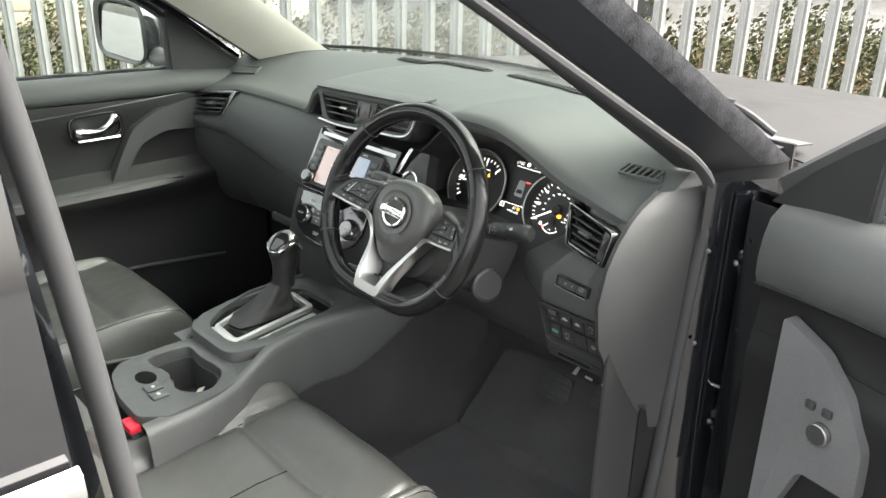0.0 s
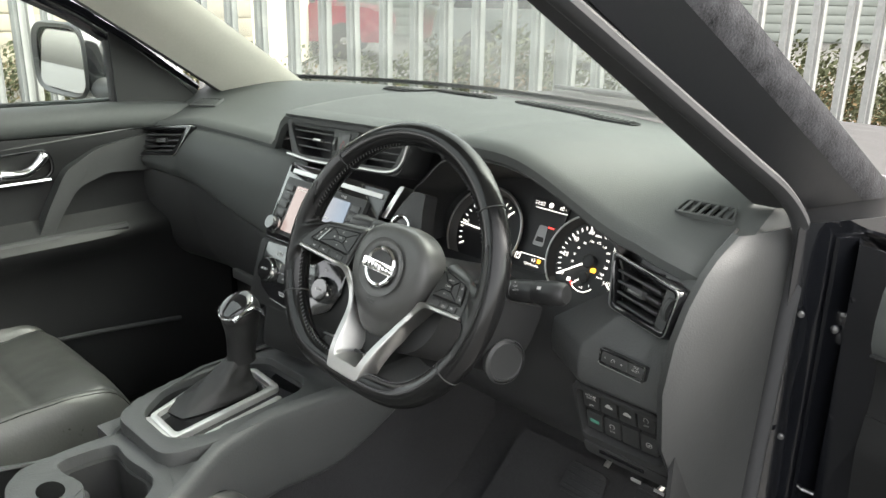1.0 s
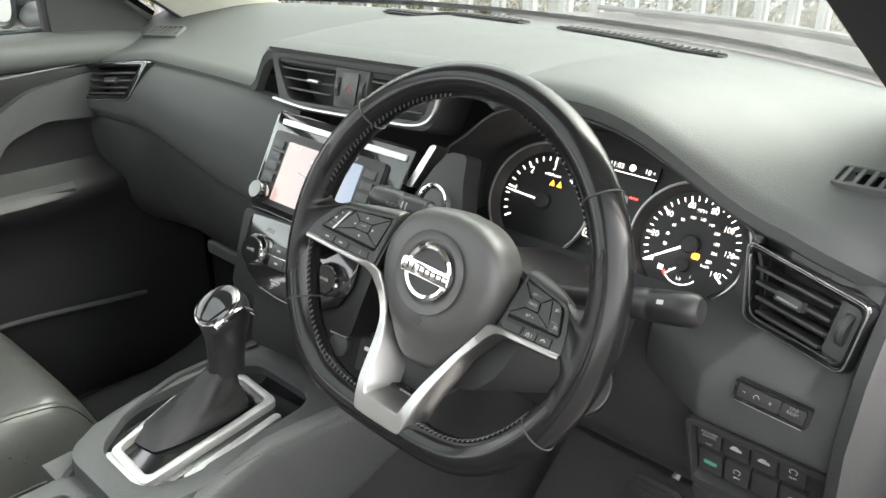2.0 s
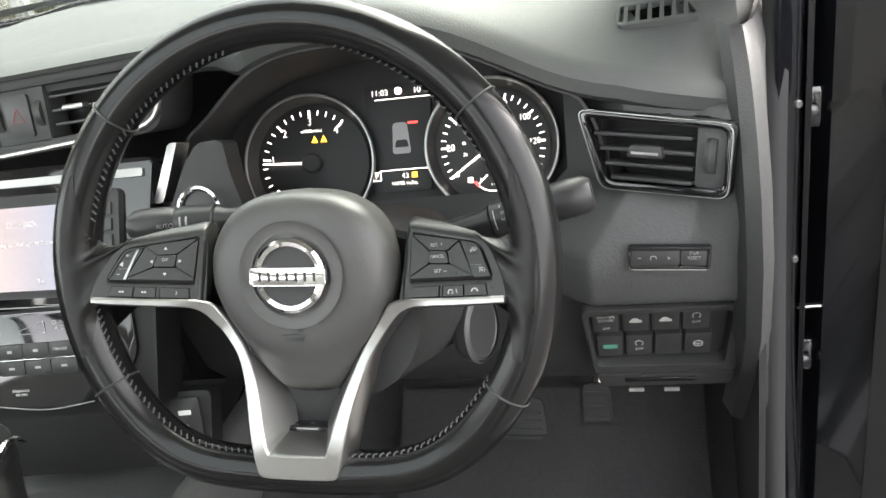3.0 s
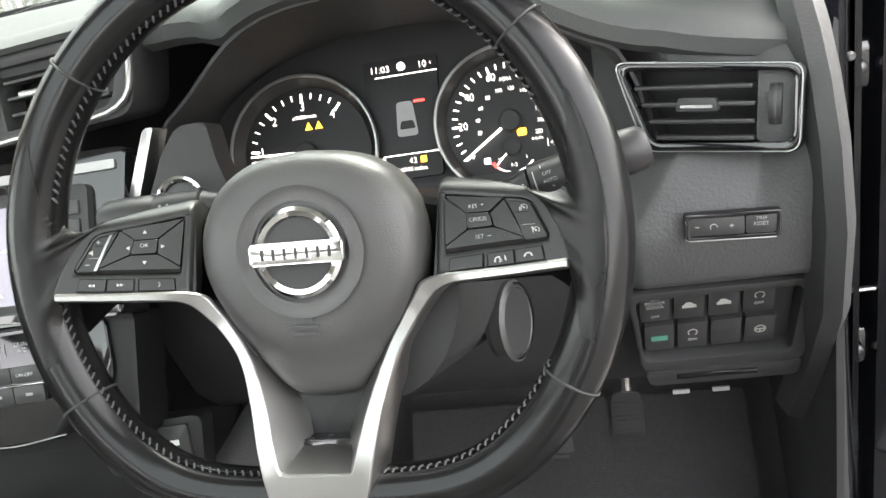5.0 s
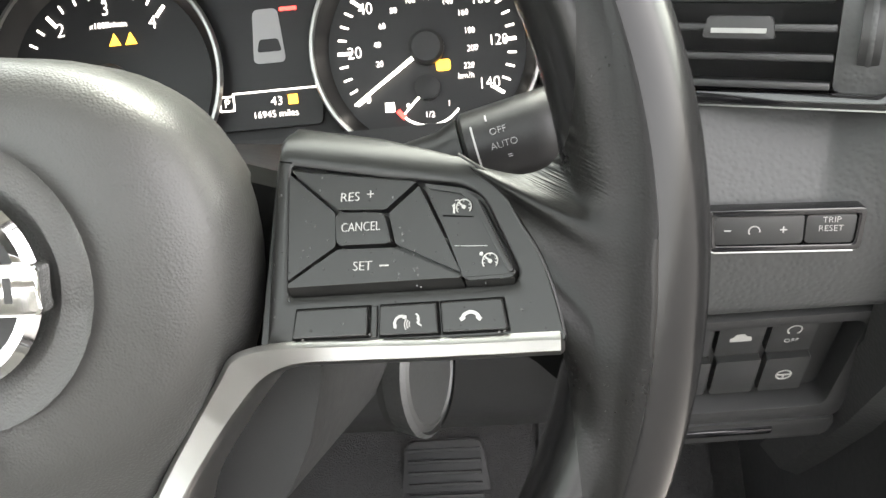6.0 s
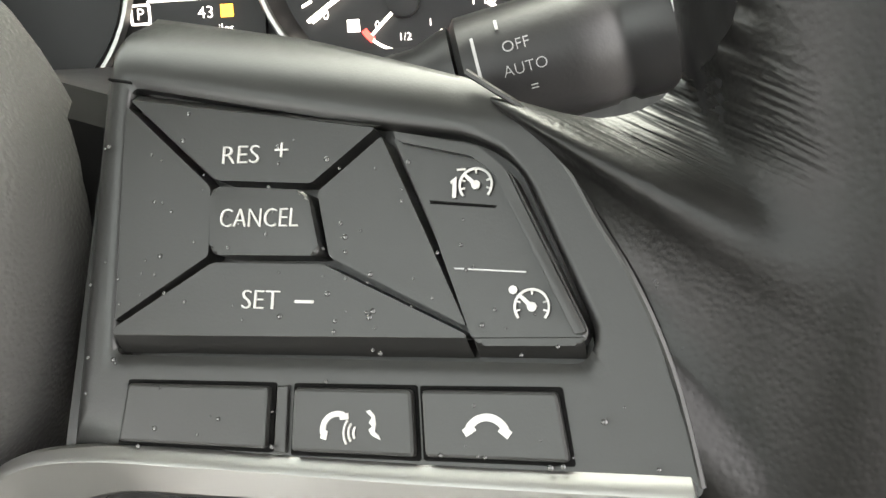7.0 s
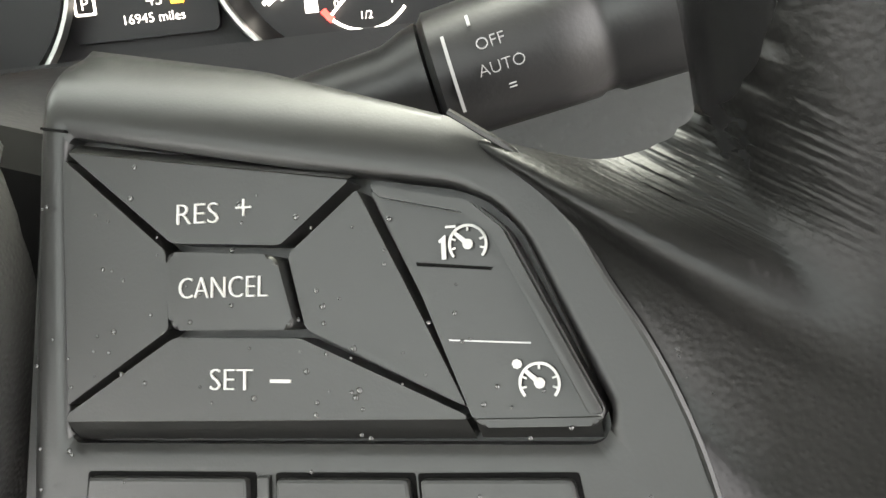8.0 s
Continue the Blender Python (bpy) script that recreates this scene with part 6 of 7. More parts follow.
def stalk_word(m, body, size, along_z, turn, root, right):
    """A word printed round the barrel; turn is the angle round the stalk."""
    q = radians(turn)
    out = Vector((math.sin(q), math.cos(q), 0))
    f = m @ axes(Vector((0, 0, along_z)) + out * 0.0152, (0, 0, right), Vector((-math.cos(q), math.sin(q), 0)) * (1 if right < 0 else -1))
    return text("stalk_text", body, size, f, GREYMARK, root)


for body, z, turn in (("OFF", 0.075, 2), ("AUTO", 0.076, -18), ("=", 0.077, -36)):
    stalk_word(RS, body, 0.0036, z, turn, rst, 1)
part("stalk_mark", put(arc_bar(0.0151, 0.0154, -45, 18, 0.0655, 0.0662, 16), RS), GREYMARK, rst, "grey bracket round the wiper settings")
part("stalk_mark", put(arc_bar(0.0151, 0.0154, 20, 30, 0.0715, 0.0722, 8), RS), GREYMARK, rst)
part("stalk_mark", box(0.0, 0.0158, 0.112, 0.004, 0.0006, 0.006, 0, RS), GREYMARK, rst)
stalk_word(LS, "AUTO", 0.0062, 0.108, 8, lst, -1)
for k in (0.086, 0.092):
    part("stalk_mark", put(arc_bar(0.0151, 0.0154, -20, 14, k, k + 0.0018, 10), LS), GREYMARK, lst)
start = thing("start_button", (-0.157, 0.20, 1.04), "round start button with a chrome ring", "button")
BM = axes((-0.171, 0.209, 1.037), (1, 0, 0), (0, 0.35, 0.93))
part("button_ring", lathe([(0.0190, 0.0), (0.0195, 0.0065), (0.0215, 0.0080), (0.0240, 0.0072), (0.0255, 0.0)], BM, 36, False), CHROME, start, "chrome ring")
part("button_face", lathe([(0.0192, 0.0), (0.0188, 0.003), (0.016, 0.004), (0.010, 0.0036)], BM, 36), SWITCH, start)
part("button_plate", prism(rounded([(-0.046, -0.05), (0.050, -0.05), (0.044, 0.0), (0.034, 0.035), (0.030, 0.066), (0.002, 0.066), (-0.016, 0.043), (-0.034, 0.008)], 0.006), -0.03, -0.001, BM, 0.003), SOFT, start, "black panel round the start button")
part("side_trim", prism(rounded([(-0.051, 0.010), (-0.040, 0.010), (-0.030, 0.034), (-0.016, 0.068), (-0.026, 0.068), (-0.036, 0.045)], 0.003), -0.02, 0.004, BM, 0.002), SATIN, start, "silver edge strip beside the screen")
cap = thing("column_blank", (0.096, 0.165, 0.915), "round black blanking cap on the steering column", "cap")
QM = axes((0.096, 0.165, 0.915), (0.25, 0.95, 0.0), (-0.10, 0.02, 0.99))
part("cap_face", lathe([(0.030, -0.01), (0.030, 0.004), (0.027, 0.006), (0.026, 0.005)], QM, 36), SWITCH, cap)
part("cap_ring", lathe([(0.031, -0.006), (0.033, 0.004), (0.031, 0.006)], QM, 36, False), DASH_LOW, cap)


# ---- driver-side switches ----
trip = thing("dimmer_switch_panel", (0.268, 0.19, 0.965), "dimmer and trip reset keys in a dark bezel", "switch panel")
TM = axes((0.271, 0.1905, 0.9645), (1, -0.02, -0.05), (0, 0.12, 0.99))
part("bezel", ring_plate(rounded([(-0.0355, 0.0105), (0.0355, 0.0105), (0.0345, -0.0105), (-0.0345, -0.0105)], 0.003), rounded([(-0.032, 0.0075), (0.032, 0.0075), (0.031, -0.0075), (-0.031, -0.0075)], 0.002), -0.006, 0.0022, TM, 0.0008), GLOSS, trip)
part("bezel_lip", rod([TM @ Vector(p) for p in ((-0.034, 0.006, 0.0018), (-0.034, -0.0095, 0.0018), (-0.031, -0.0108, 0.0018), (0.031, -0.0108, 0.0018))], 0.0005, 6), SATIN, trip, "silver lip")
part("dimmer_key", prism(rounded([(-0.0315, 0.007), (0.0085, 0.007), (0.0085, -0.007), (-0.0315, -0.007)], 0.0015), -0.004, 0.0012, TM, 0.0006), SWITCH, trip)
part("trip_key", prism(rounded([(0.0095, 0.007), (0.0315, 0.007), (0.031, -0.007), (0.0095, -0.007)], 0.0015), -0.004, 0.0012, TM, 0.0006), SWITCH, trip)
text("key_text", "TRIP\nRESET", 0.0042, at(TM, 0.0205, 0.0022, 0.0013), KEYMARK, trip)
part("key_mark", box(-0.0255, 0, 0.0013, 0.003, 0.0006, 0.0003, 0, TM), KEYMARK, trip)
part("key_mark", box(-0.0005, 0, 0.0013, 0.003, 0.0006, 0.0003, 0, TM), KEYMARK, trip)
part("key_mark", box(-0.0005, 0, 0.0013, 0.0006, 0.003, 0.0003, 0, TM), KEYMARK, trip)
part("dimmer_mark", put(arc_bar(0.0022, 0.0028, -130, 100, 0.0012, 0.0015, 14), at(TM, -0.0135, -0.0005)), KEYMARK, trip)

bank = thing("switch_bank", (0.26, 0.23, 0.85), "two rows of square keys with white symbols below the dash", "switch panel")
KB = axes((0.250, 0.224, 0.856), (1, 0.06, -0.03), (0, -0.30, 0.95))
part("bank_plate", prism(rounded([(-0.062, 0.046), (0.072, 0.046), (0.070, -0.046), (-0.058, -0.046)], 0.006), -0.03, -0.012, KB), SOFT, bank)
part("bank_bezel", ring_plate(rounded([(-0.066, 0.050), (0.082, 0.050), (0.082, -0.054), (-0.056, -0.054)], 0.010), rounded([(-0.060, 0.042), (0.074, 0.042), (0.070, -0.040), (-0.054, -0.040)], 0.008), -0.014, 0.004, KB, 0.003), SOFT, bank)
part("coin_slot", box(0.008, -0.060, 0.005, 0.070, 0.006, 0.006, 0.001, KB), GLOSS, bank)
part("bank_shelf", prism(rounded([(-0.054, -0.052), (0.080, -0.052), (0.078, -0.072), (-0.050, -0.072)], 0.004), -0.02, 0.006, KB, 0.003), SOFT, bank)
for j, y in enumerate((0.021, -0.019)):
    for i in range(4):
        x = -0.0425 + i * 0.0283 + 0.003 * j
        k = part("square_key", prism(rounded([(x - 0.0125, y + 0.0165), (x + 0.0125, y + 0.0165), (x + 0.0125, y - 0.0165), (x - 0.0125, y - 0.0165)], 0.0015), -0.014, -0.006, KB, 0.001), SWITCH, bank)
        T = at(KB, x, y, -0.0058)
        if (j, i) == (0, 0):
            text("key_text", "ON", 0.0042, at(T, 0, 0.011), KEYMARK, k)
            text("key_text", "POWER\nDOOR", 0.005, at(T, 0, 0.0035), KEYMARK, k)
            text("key_text", "OFF", 0.0042, at(T, 0, -0.011), KEYMARK, k)
        elif (j, i) == (0, 3) or (j, i) == (1, 1):
            text("key_text", "OFF", 0.0046, at(T, 0, -0.006), KEYMARK, k)
            part("key_symbol", put(arc_bar(0.0034, 0.0042, -140, 150, 0, 0.0003, 16), at(T, 0, 0.004)), KEYMARK, k)
        elif (j, i) == (0, 1) or (j, i) == (0, 2):
            part("key_symbol", prism(rounded([(-0.006, -0.003), (0.006, -0.003), (0.0055, 0.0005), (0.003, 0.0012), (0.0015, 0.0035), (-0.003, 0.0035), (-0.0045, 0.0005), (-0.006, 0.0)], 0.0006), 0, 0.0003, T), KEYMARK, k, "white car symbol")
        elif (j, i) == (1, 0):
            part("key_symbol", prism(rounded([(-0.007, 0.003), (0.007, 0.003), (0.007, -0.003), (-0.007, -0.003)], 0.0008), 0, 0.0004, T), LITG, k, "lit green key legend")
        elif (j, i) == (1, 3):
            part("key_symbol", join(put(arc_bar(0.0038, 0.0048, 0, 359, 0, 0.0003, 24), T), box(0, 0, 0.0001, 0.008, 0.0012, 0.0003, 0, T), box(0, -0.002, 0.0001, 0.0012, 0.004, 0.0003, 0, T)), KEYMARK, k, "white steering wheel symbol")
for dx in (0.227, 0.267):
    part("lower_label", box(dx, 0.330, 0.708, 0.017, 0.002, 0.005, 0), KEYMARK, bank, "small white label")


# ---- centre console ----
console = thing("centre_console", (-0.37, -0.1, 0.42), "dark grey plastic centre console with gear lever well and cup holders", "car console")


def console_edge(y):
    """Left and right edges of the console top at y."""
    ys = [-0.40, -0.30, -0.20, -0.10, 0.0, 0.08, 0.16, 0.24]
    le = [-0.455, -0.42, -0.415, -0.462, -0.490, -0.492, -0.485, -0.48]
    ri = [-0.165, -0.175, -0.195, -0.240, -0.258, -0.252, -0.238, -0.225]
    zt = [0.722, 0.718, 0.722, 0.742, 0.748, 0.748, 0.752, 0.765]
    return float(np.interp(y, ys, le)), float(np.interp(y, ys, ri)), float(np.interp(y, ys, zt))


def console_body():
    side_l, side_r, under = [], [], []
    for i in range(42):
        y = -0.40 + i * 0.0225
        a, b, z = console_edge(y)
        foot = 0.605 + 0.10 * max(0, min(1, (y - 0.08) / 0.18)) ** 1.4
        side_r.append([tuple(v) for v in spline([(b - 0.012, y, z), (b + 0.002, y, z - 0.004), (b + 0.012, y, z - 0.018), (b + 0.019, y, z + (foot - z) * 0.55), (b + 0.020, y, foot + 0.012), (b + 0.012, y, foot), (b - 0.01, y, foot - 0.002)], 16)])
        under.append([(b - 0.012, y, foot + 0.01), (b - 0.004, y, 0.5), (b + 0.004, y, 0.40)])
        side_l.append([(a + 0.012, y, z), (a - 0.002, y, z - 0.004), (a - 0.012, y, z - 0.018), (a - 0.022, y, z - 0.08), (a - 0.028, y, z - 0.18), (a - 0.03, y, 0.40)])
    part("console_side", sheet(side_r), DASH_LOW, console, sharp=60)
    part("tunnel_carpet", sheet(under, 0.003), CARPET, console, "black carpet under the console side")
    part("console_side", sheet(side_l, 0.004), DASH_LOW, console)
    # top skins ahead of and beside the gear well
    well = [(-0.405, -0.150), (-0.300, -0.152), (-0.278, -0.10), (-0.300, 0.09), (-0.330, 0.118), (-0.450, 0.118), (-0.472, 0.08), (-0.462, -0.08)]
    rim_o = [(-0.43, -0.185), (-0.262, -0.185), (-0.245, -0.10), (-0.262, 0.10), (-0.262, 0.20), (-0.482, 0.20), (-0.488, 0.08), (-0.474, -0.10)]
    part("gear_well_rim", ring_plate(rounded(rim_o, 0.035, 8), rounded(well, 0.028, 8), 0.715, 0.743, None, 0.010), DASH_LOW, console, "raised grey rim round the gear lever")
    part("console_bridge", prism([(-0.455, -0.205), (-0.195, -0.205), (-0.232, -0.110), (-0.460, -0.110)], 0.700, 0.7195), DASH_LOW, console)
    part("gear_plate", prism(rounded(well, 0.02, 6), 0.71, 0.728), GLOSS, console, "gloss black gear plate")
    part("front_tray", sheet([[(-0.48, 0.12, 0.742), (-0.37, 0.12, 0.735), (-0.25, 0.12, 0.742)], [(-0.48, 0.20, 0.735), (-0.37, 0.20, 0.728), (-0.25, 0.20, 0.735)], [(-0.48, 0.30, 0.76), (-0.37, 0.30, 0.755), (-0.25, 0.30, 0.76)]], 0.004), SOFT, console)
    cup_o = [(-0.408, -0.340), (-0.412, -0.26), (-0.412, -0.188), (-0.33, -0.178), (-0.262, -0.176), (-0.200, -0.196), (-0.182, -0.25), (-0.176, -0.30), (-0.172, -0.355), (-0.205, -0.396), (-0.30, -0.392), (-0.375, -0.372)]
    cup_i = [(-0.387, -0.298), (-0.387, -0.258), (-0.382, -0.206), (-0.323, -0.212), (-0.26, -0.202), (-0.227, -0.220), (-0.204, -0.254), (-0.211, -0.281), (-0.240, -0.302), (-0.283, -0.296), (-0.308, -0.284), (-0.351, -0.296)]
    part("cup_holder_rim", ring_plate(rounded(cup_o, 0.014, 6), rounded(cup_i, 0.018, 6), 0.700, 0.722, None, 0.004), DASH_LOW, console, "grey plastic cup holder rim")
    part("cup_wall", ring_plate(rounded([(x * 1.004, y) for x, y in cup_i], 0.018, 6), rounded([(-0.31 + (x + 0.31) * 0.86, -0.24 + (y + 0.24) * 0.86) for x, y in cup_i], 0.016, 6), 0.63, 0.702), SOFT, console)
    part("cup_floor", prism(rounded(cup_i, 0.018, 6), 0.625, 0.632), SOFT, console)
    # flat black disc in place of the shade inside an oval hole; nothing is cut
    part("coin_hole_shade", lathe([(0.026, 0.0), (0.024, 0.0008)], Matrix.Translation((-0.320, -0.327, 0.7222)) @ Matrix.Diagonal((1.0, 0.72, 1, 1)), 24), SHADE_SEAM, console, "small flat black oval that paints the shade in a coin hole")
    for k in range(2):
        key = part("seat_heat_key", box(-0.274 + 0.030 * k, -0.334 - 0.003 * k, 0.7235, 0.026, 0.030, 0.006, 0.0015), DASH_LOW, console)
        part("key_symbol", box(-0.274 + 0.030 * k, -0.334 - 0.003 * k, 0.7266, 0.008, 0.006, 0.0006), KEYMARK, key)
    part("armrest_front", box(-0.31, -0.60, 0.705, 0.24, 0.30, 0.09, 0.03), SEATM, console, "dark leather armrest lid")


console_body()
part("card", prism([(-0.022, -0.006), (0.020, -0.010), (0.022, 0.004), (-0.018, 0.008)], 0, 0.0015, axes((-0.29, -0.235, 0.668), (0.8, -0.5, 0.25), (0.4, 0.8, 0.3))), PAPER, tagged(new("paper_scrap"), "crumpled pale paper scrap in the cup holder", "paper"))
part("cap", lathe([(0.012, 0), (0.012, 0.010), (0.010, 0.012)], axes((-0.235, -0.258, 0.672), (1, 0, 0.2), (0, 1, 0.2)), 18), YELLOW, tagged(new("yellow_lid"), "small yellow plastic lid in the cup holder", "lid"))
part("disc", lathe([(0.030, 0), (0.030, 0.012), (0.027, 0.014)], Matrix.Translation((-0.275, -0.245, 0.633)), 28), SOFT, tagged(new("black_tin"), "round black tin in the cup holder", "tin"))

gear = thing("gear_lever", (-0.40, 0.0, 0.73), "gear lever with leather gaiter, gloss knob and chrome frame", "gear lever")
fr_o = [(-0.398, -0.142), (-0.305, -0.146), (-0.340, 0.074), (-0.432, 0.080), (-0.452, -0.02)]
fr_i = [(-0.395, -0.129), (-0.318, -0.133), (-0.352, 0.062), (-0.424, 0.068), (-0.440, -0.02)]
part("chrome_frame", ring_plate(rounded(fr_o, 0.012, 6), rounded(fr_i, 0.010, 6), 0.726, 0.739, None, 0.003), BRIGHT, gear, "satin chrome frame round the gaiter")
part("chrome_lip", prism(rounded([(-0.398, -0.150), (-0.303, -0.154), (-0.305, -0.141), (-0.397, -0.137)], 0.005, 4), 0.724, 0.7365, None, 0.003), BRIGHT, gear)
part("select_plate", prism(rounded([(-0.296, -0.10), (-0.284, -0.095), (-0.312, 0.060), (-0.324, 0.058)], 0.004, 4), 0.726, 0.732, None, 0.001), BRIGHT, gear, "bright selector strip")
part("shift_gate", prism(rounded([(-0.415, 0.028), (-0.362, 0.026), (-0.368, 0.056), (-0.412, 0.060)], 0.004, 4), 0.729, 0.7335, None, 0.001), GLOSS, gear)
for k in range(3):
    text("gate_letter", "PRN"[k], 0.009, Matrix.Translation((-0.405 + k * 0.015, 0.044, 0.7337)), WHITE, gear)


def gaiter():
    rows = []
    for k in range(16):
        t = k / 15
        cx, cy = -0.393 + 0.012 * t ** 1.2, -0.026 + 0.050 * t ** 1.1
        ring = []
        for i in range(40):
            a = 2 * math.pi * i / 40
            wrinkle = 0.0035 * math.sin(a * 5 + t * 7) * math.sin(t * math.pi) + 0.003 * noise.noise(Vector((math.cos(a) * 2, math.sin(a) * 2, t * 5)))
            rx, ry = 0.019 * (1 - t) ** 1.1 + 0.0185 + wrinkle, 0.058 * (1 - t) ** 1.5 + 0.0215 + wrinkle
            q = 0.55 + 0.45 * t
            ring.append((cx + rx * math.copysign(abs(math.cos(a)) ** q, math.cos(a)), cy + ry * math.copysign(abs(math.sin(a)) ** q, math.sin(a)), 0.730 + 0.072 * t))
        rows.append(ring)
    part("gaiter", sheet(rows, 0, True), mat("gaiter_leather", (0.016, 0.016, 0.016), 0.55, bump=0.4, bump_scale=300, grain="leather", var=0.2), gear, "creased black leather gaiter")


gaiter()


def gear_knob():
    """The knob: a leather grip under a gloss cap with a chrome edge."""
    spine = spline([(-0.381, 0.024, 0.792), (-0.376, 0.024, 0.822), (-0.368, 0.022, 0.858), (-0.356, 0.014, 0.892), (-0.348, 0.002, 0.908)], 14)
    knob = part("knob", rod(spine, [0.021, 0.0205, 0.0205, 0.021, 0.0215, 0.0225, 0.0235, 0.025, 0.0265, 0.0275, 0.0275, 0.026, 0.022, 0.013], 20, flat=1.25, up=(0, 1, 0)), STALK, gear, "black knob")
    top = axes((-0.347, 0.001, 0.9085), (0.92, 0.10, -0.22), (0, 0.8, 0.45))
    part("knob_top", lathe([(0.021, 0.0), (0.0205, 0.004), (0.016, 0.0075), (0.006, 0.009)], top @ Matrix.Diagonal((1.08, 1.46, 1.15, 1)), 28), GLOSS, knob, "gloss black knob top")
    ring = [top @ Vector((0.0228 * math.cos(a), 0.0310 * math.sin(a), 0.0005)) for a in (2 * math.pi * i / 30 for i in range(30))]
    part("knob_ring", rod(ring, 0.0017, 8, closed=True), CHROME, knob, "chrome edge of the knob")
    blade = [top @ Vector(p) for p in ((0.024, -0.024, 0.001), (0.0255, -0.004, 0.000), (0.0250, 0.014, -0.006), (0.0235, 0.024, -0.020), (0.0225, 0.028, -0.042))]
    part("knob_blade", rod(spline(blade, 16), [0.004] * 8 + [0.0036, 0.0034, 0.003, 0.0028, 0.0026, 0.0022, 0.0018, 0.001], 8), CHROME, knob, "chrome strip down the side of the knob")


gear_knob()
key = thing("key_fob", (-0.36, 0.24, 0.735), "small key fob with white tag in the console tray", "key")
part("fob", box(-0.325, 0.22, 0.742, 0.028, 0.05, 0.012, 0.004), SOFT, key)
part("tag", box(-0.305, 0.205, 0.747, 0.020, 0.014, 0.006, 0.002), WHITE, key, "white tag")


# ---- seats ----
def seat(cx, front, name, label):
    """A leather car seat: a broad insert between soft bolsters, sewn along the joins."""
    root = thing(name, (cx, -0.3, 0.42), label, "car seat")
    deep, half = 0.52, 0.258

    def skin(u, t):
        """A place on the cushion: u across from -1 to 1, t from the front edge back."""
        a = abs(u)
        join_u = 0.66 + 0.06 * max(0.0, 1 - t / 0.5)
        wide = half * (1 - 0.05 * max(0.0, 1 - t / 0.14) ** 2)
        rise = 0.036 * max(0.0, min(1.0, (a - join_u) / (0.84 - join_u))) * min(1.0, 0.25 + t / 0.35) if a > join_u else 0.0
        fall = 0.105 * max(0.0, (a - 0.80) / 0.20) ** 2.4
        front_roll = 0.125 * max(0.0, 1 - t / 0.16) ** 2.2
        seam = 0.010 * math.exp(-((a - join_u) / 0.022) ** 2)
        cross = 0.0
        if a < join_u:
            cross = 0.009 * math.exp(-((t - 0.335) / 0.012) ** 2) + 0.010 * math.exp(-(u / 0.55) ** 2) * min(1, t / 0.3)
        puff = 0.010 * (math.sin(min(1, t / 0.335) * math.pi) if t < 0.335 else math.sin(min(1.0, (t - 0.335) / 0.45) * math.pi) * 0.7) * max(0.0, 1 - (a / join_u) ** 4)
        soft = 0.003 * noise.noise(Vector((u * 2.2, t * 6, cx))) + 0.0012 * noise.noise(Vector((u * 9, t * 26, cx + 4)))
        y = front - deep * t + 0.020 * (1 - a ** 3) * max(0.0, 1 - t / 0.3)
        return (cx + wide * u, y, 0.664 - 0.02 * t + rise - fall - front_roll - seam - cross + puff + soft)

    def cloth(u0, u1, nu, nt=44):
        rows = []
        for i in range(nt + 1):
            t = i / nt
            rows.append([skin(u0 + (u1 - u0) * j / nu, t) for j in range(nu + 1)])
        rows.insert(0, [(x, y - 0.012, z - 0.07) for x, y, z in rows[0]])
        return rows

    pad_in = part("seat_insert", sheet(cloth(-0.70, 0.70, 40), 0.006), SEATM, root, "dark grey leather seat insert", 70)
    part("cross_seam", rod([Vector(skin(-0.66 + 1.32 * i / 30, 0.335)) + Vector((0, 0, 0.0005)) for i in range(31)], 0.0012, 6), SHADE_SEAM, pad_in, "black seam across the seat")
    part("centre_seam", rod([Vector(skin(0.0, 0.36 + 0.6 * i / 20)) + Vector((0, 0, 0.0002)) for i in range(21)], 0.0010, 6), SHADE_SEAM, pad_in, "black seam along the seat")
    for sx in (-1, 1):
        b = part("side_bolster", sheet(cloth(sx * 0.66, sx * 1.0, 18), 0.004), SEATM, root, "dark grey leather side bolster", 70)
        part("bolster_seam", rod([Vector(skin(sx * (0.66 + 0.06 * max(0.0, 1 - i / 40 / 0.5)), i / 40)) + Vector((0, 0, 0.0006)) for i in range(1, 41)], 0.0013, 6), SHADE_SEAM, b, "black seam beside the insert")
        part("piping", rod([Vector(skin(sx * 0.865, 0.04 + 0.96 * i / 40)) + Vector((0, 0, 0.0004)) for i in range(41)], 0.0009, 6), SHADE_SEAM, b, "stitched seam along the bolster")
        side = [[skin(sx, i / 20), (skin(sx, i / 20)[0] - sx * 0.004, skin(sx, i / 20)[1], 0.54), (skin(sx, i / 20)[0] - sx * 0.012, skin(sx, i / 20)[1], 0.47)] for i in range(21)]
        part("side_skirt", sheet(side, 0.004), SEATM, root)
    part("seat_base", box(cx, front - 0.30, 0.48, 0.46, 0.46, 0.14, 0.03), SOFT, root, "black plastic seat base")
    back = []
    for i in range(14):
        t = i / 13
        y, z = front - 0.53 - 0.30 * t, 0.62 + 0.60 * t
        hw = 0.25 - 0.05 * t
        back.append([(cx + hw * u, y + 0.05 * abs(u) ** 3, z) for u in [-1 + j / 7 for j in range(15)]])
    part("backrest", sheet(back, 0.10), SEATM, root, "dark leather backrest")
    return root


seat(0.012, -0.045, "driver_seat", "dark grey leather driver's seat with stitched bolsters")
seat(-0.86, -0.045, "passenger_seat", "dark grey leather passenger seat with stitched bolsters")
bk = thing("seat_belt_buckle", (-0.20, -0.385, 0.60), "seat belt buckle with a red release button", "buckle")
part("buckle_body", box(-0.222, -0.400, 0.640, 0.046, 0.026, 0.11, 0.008), SOFT, bk)
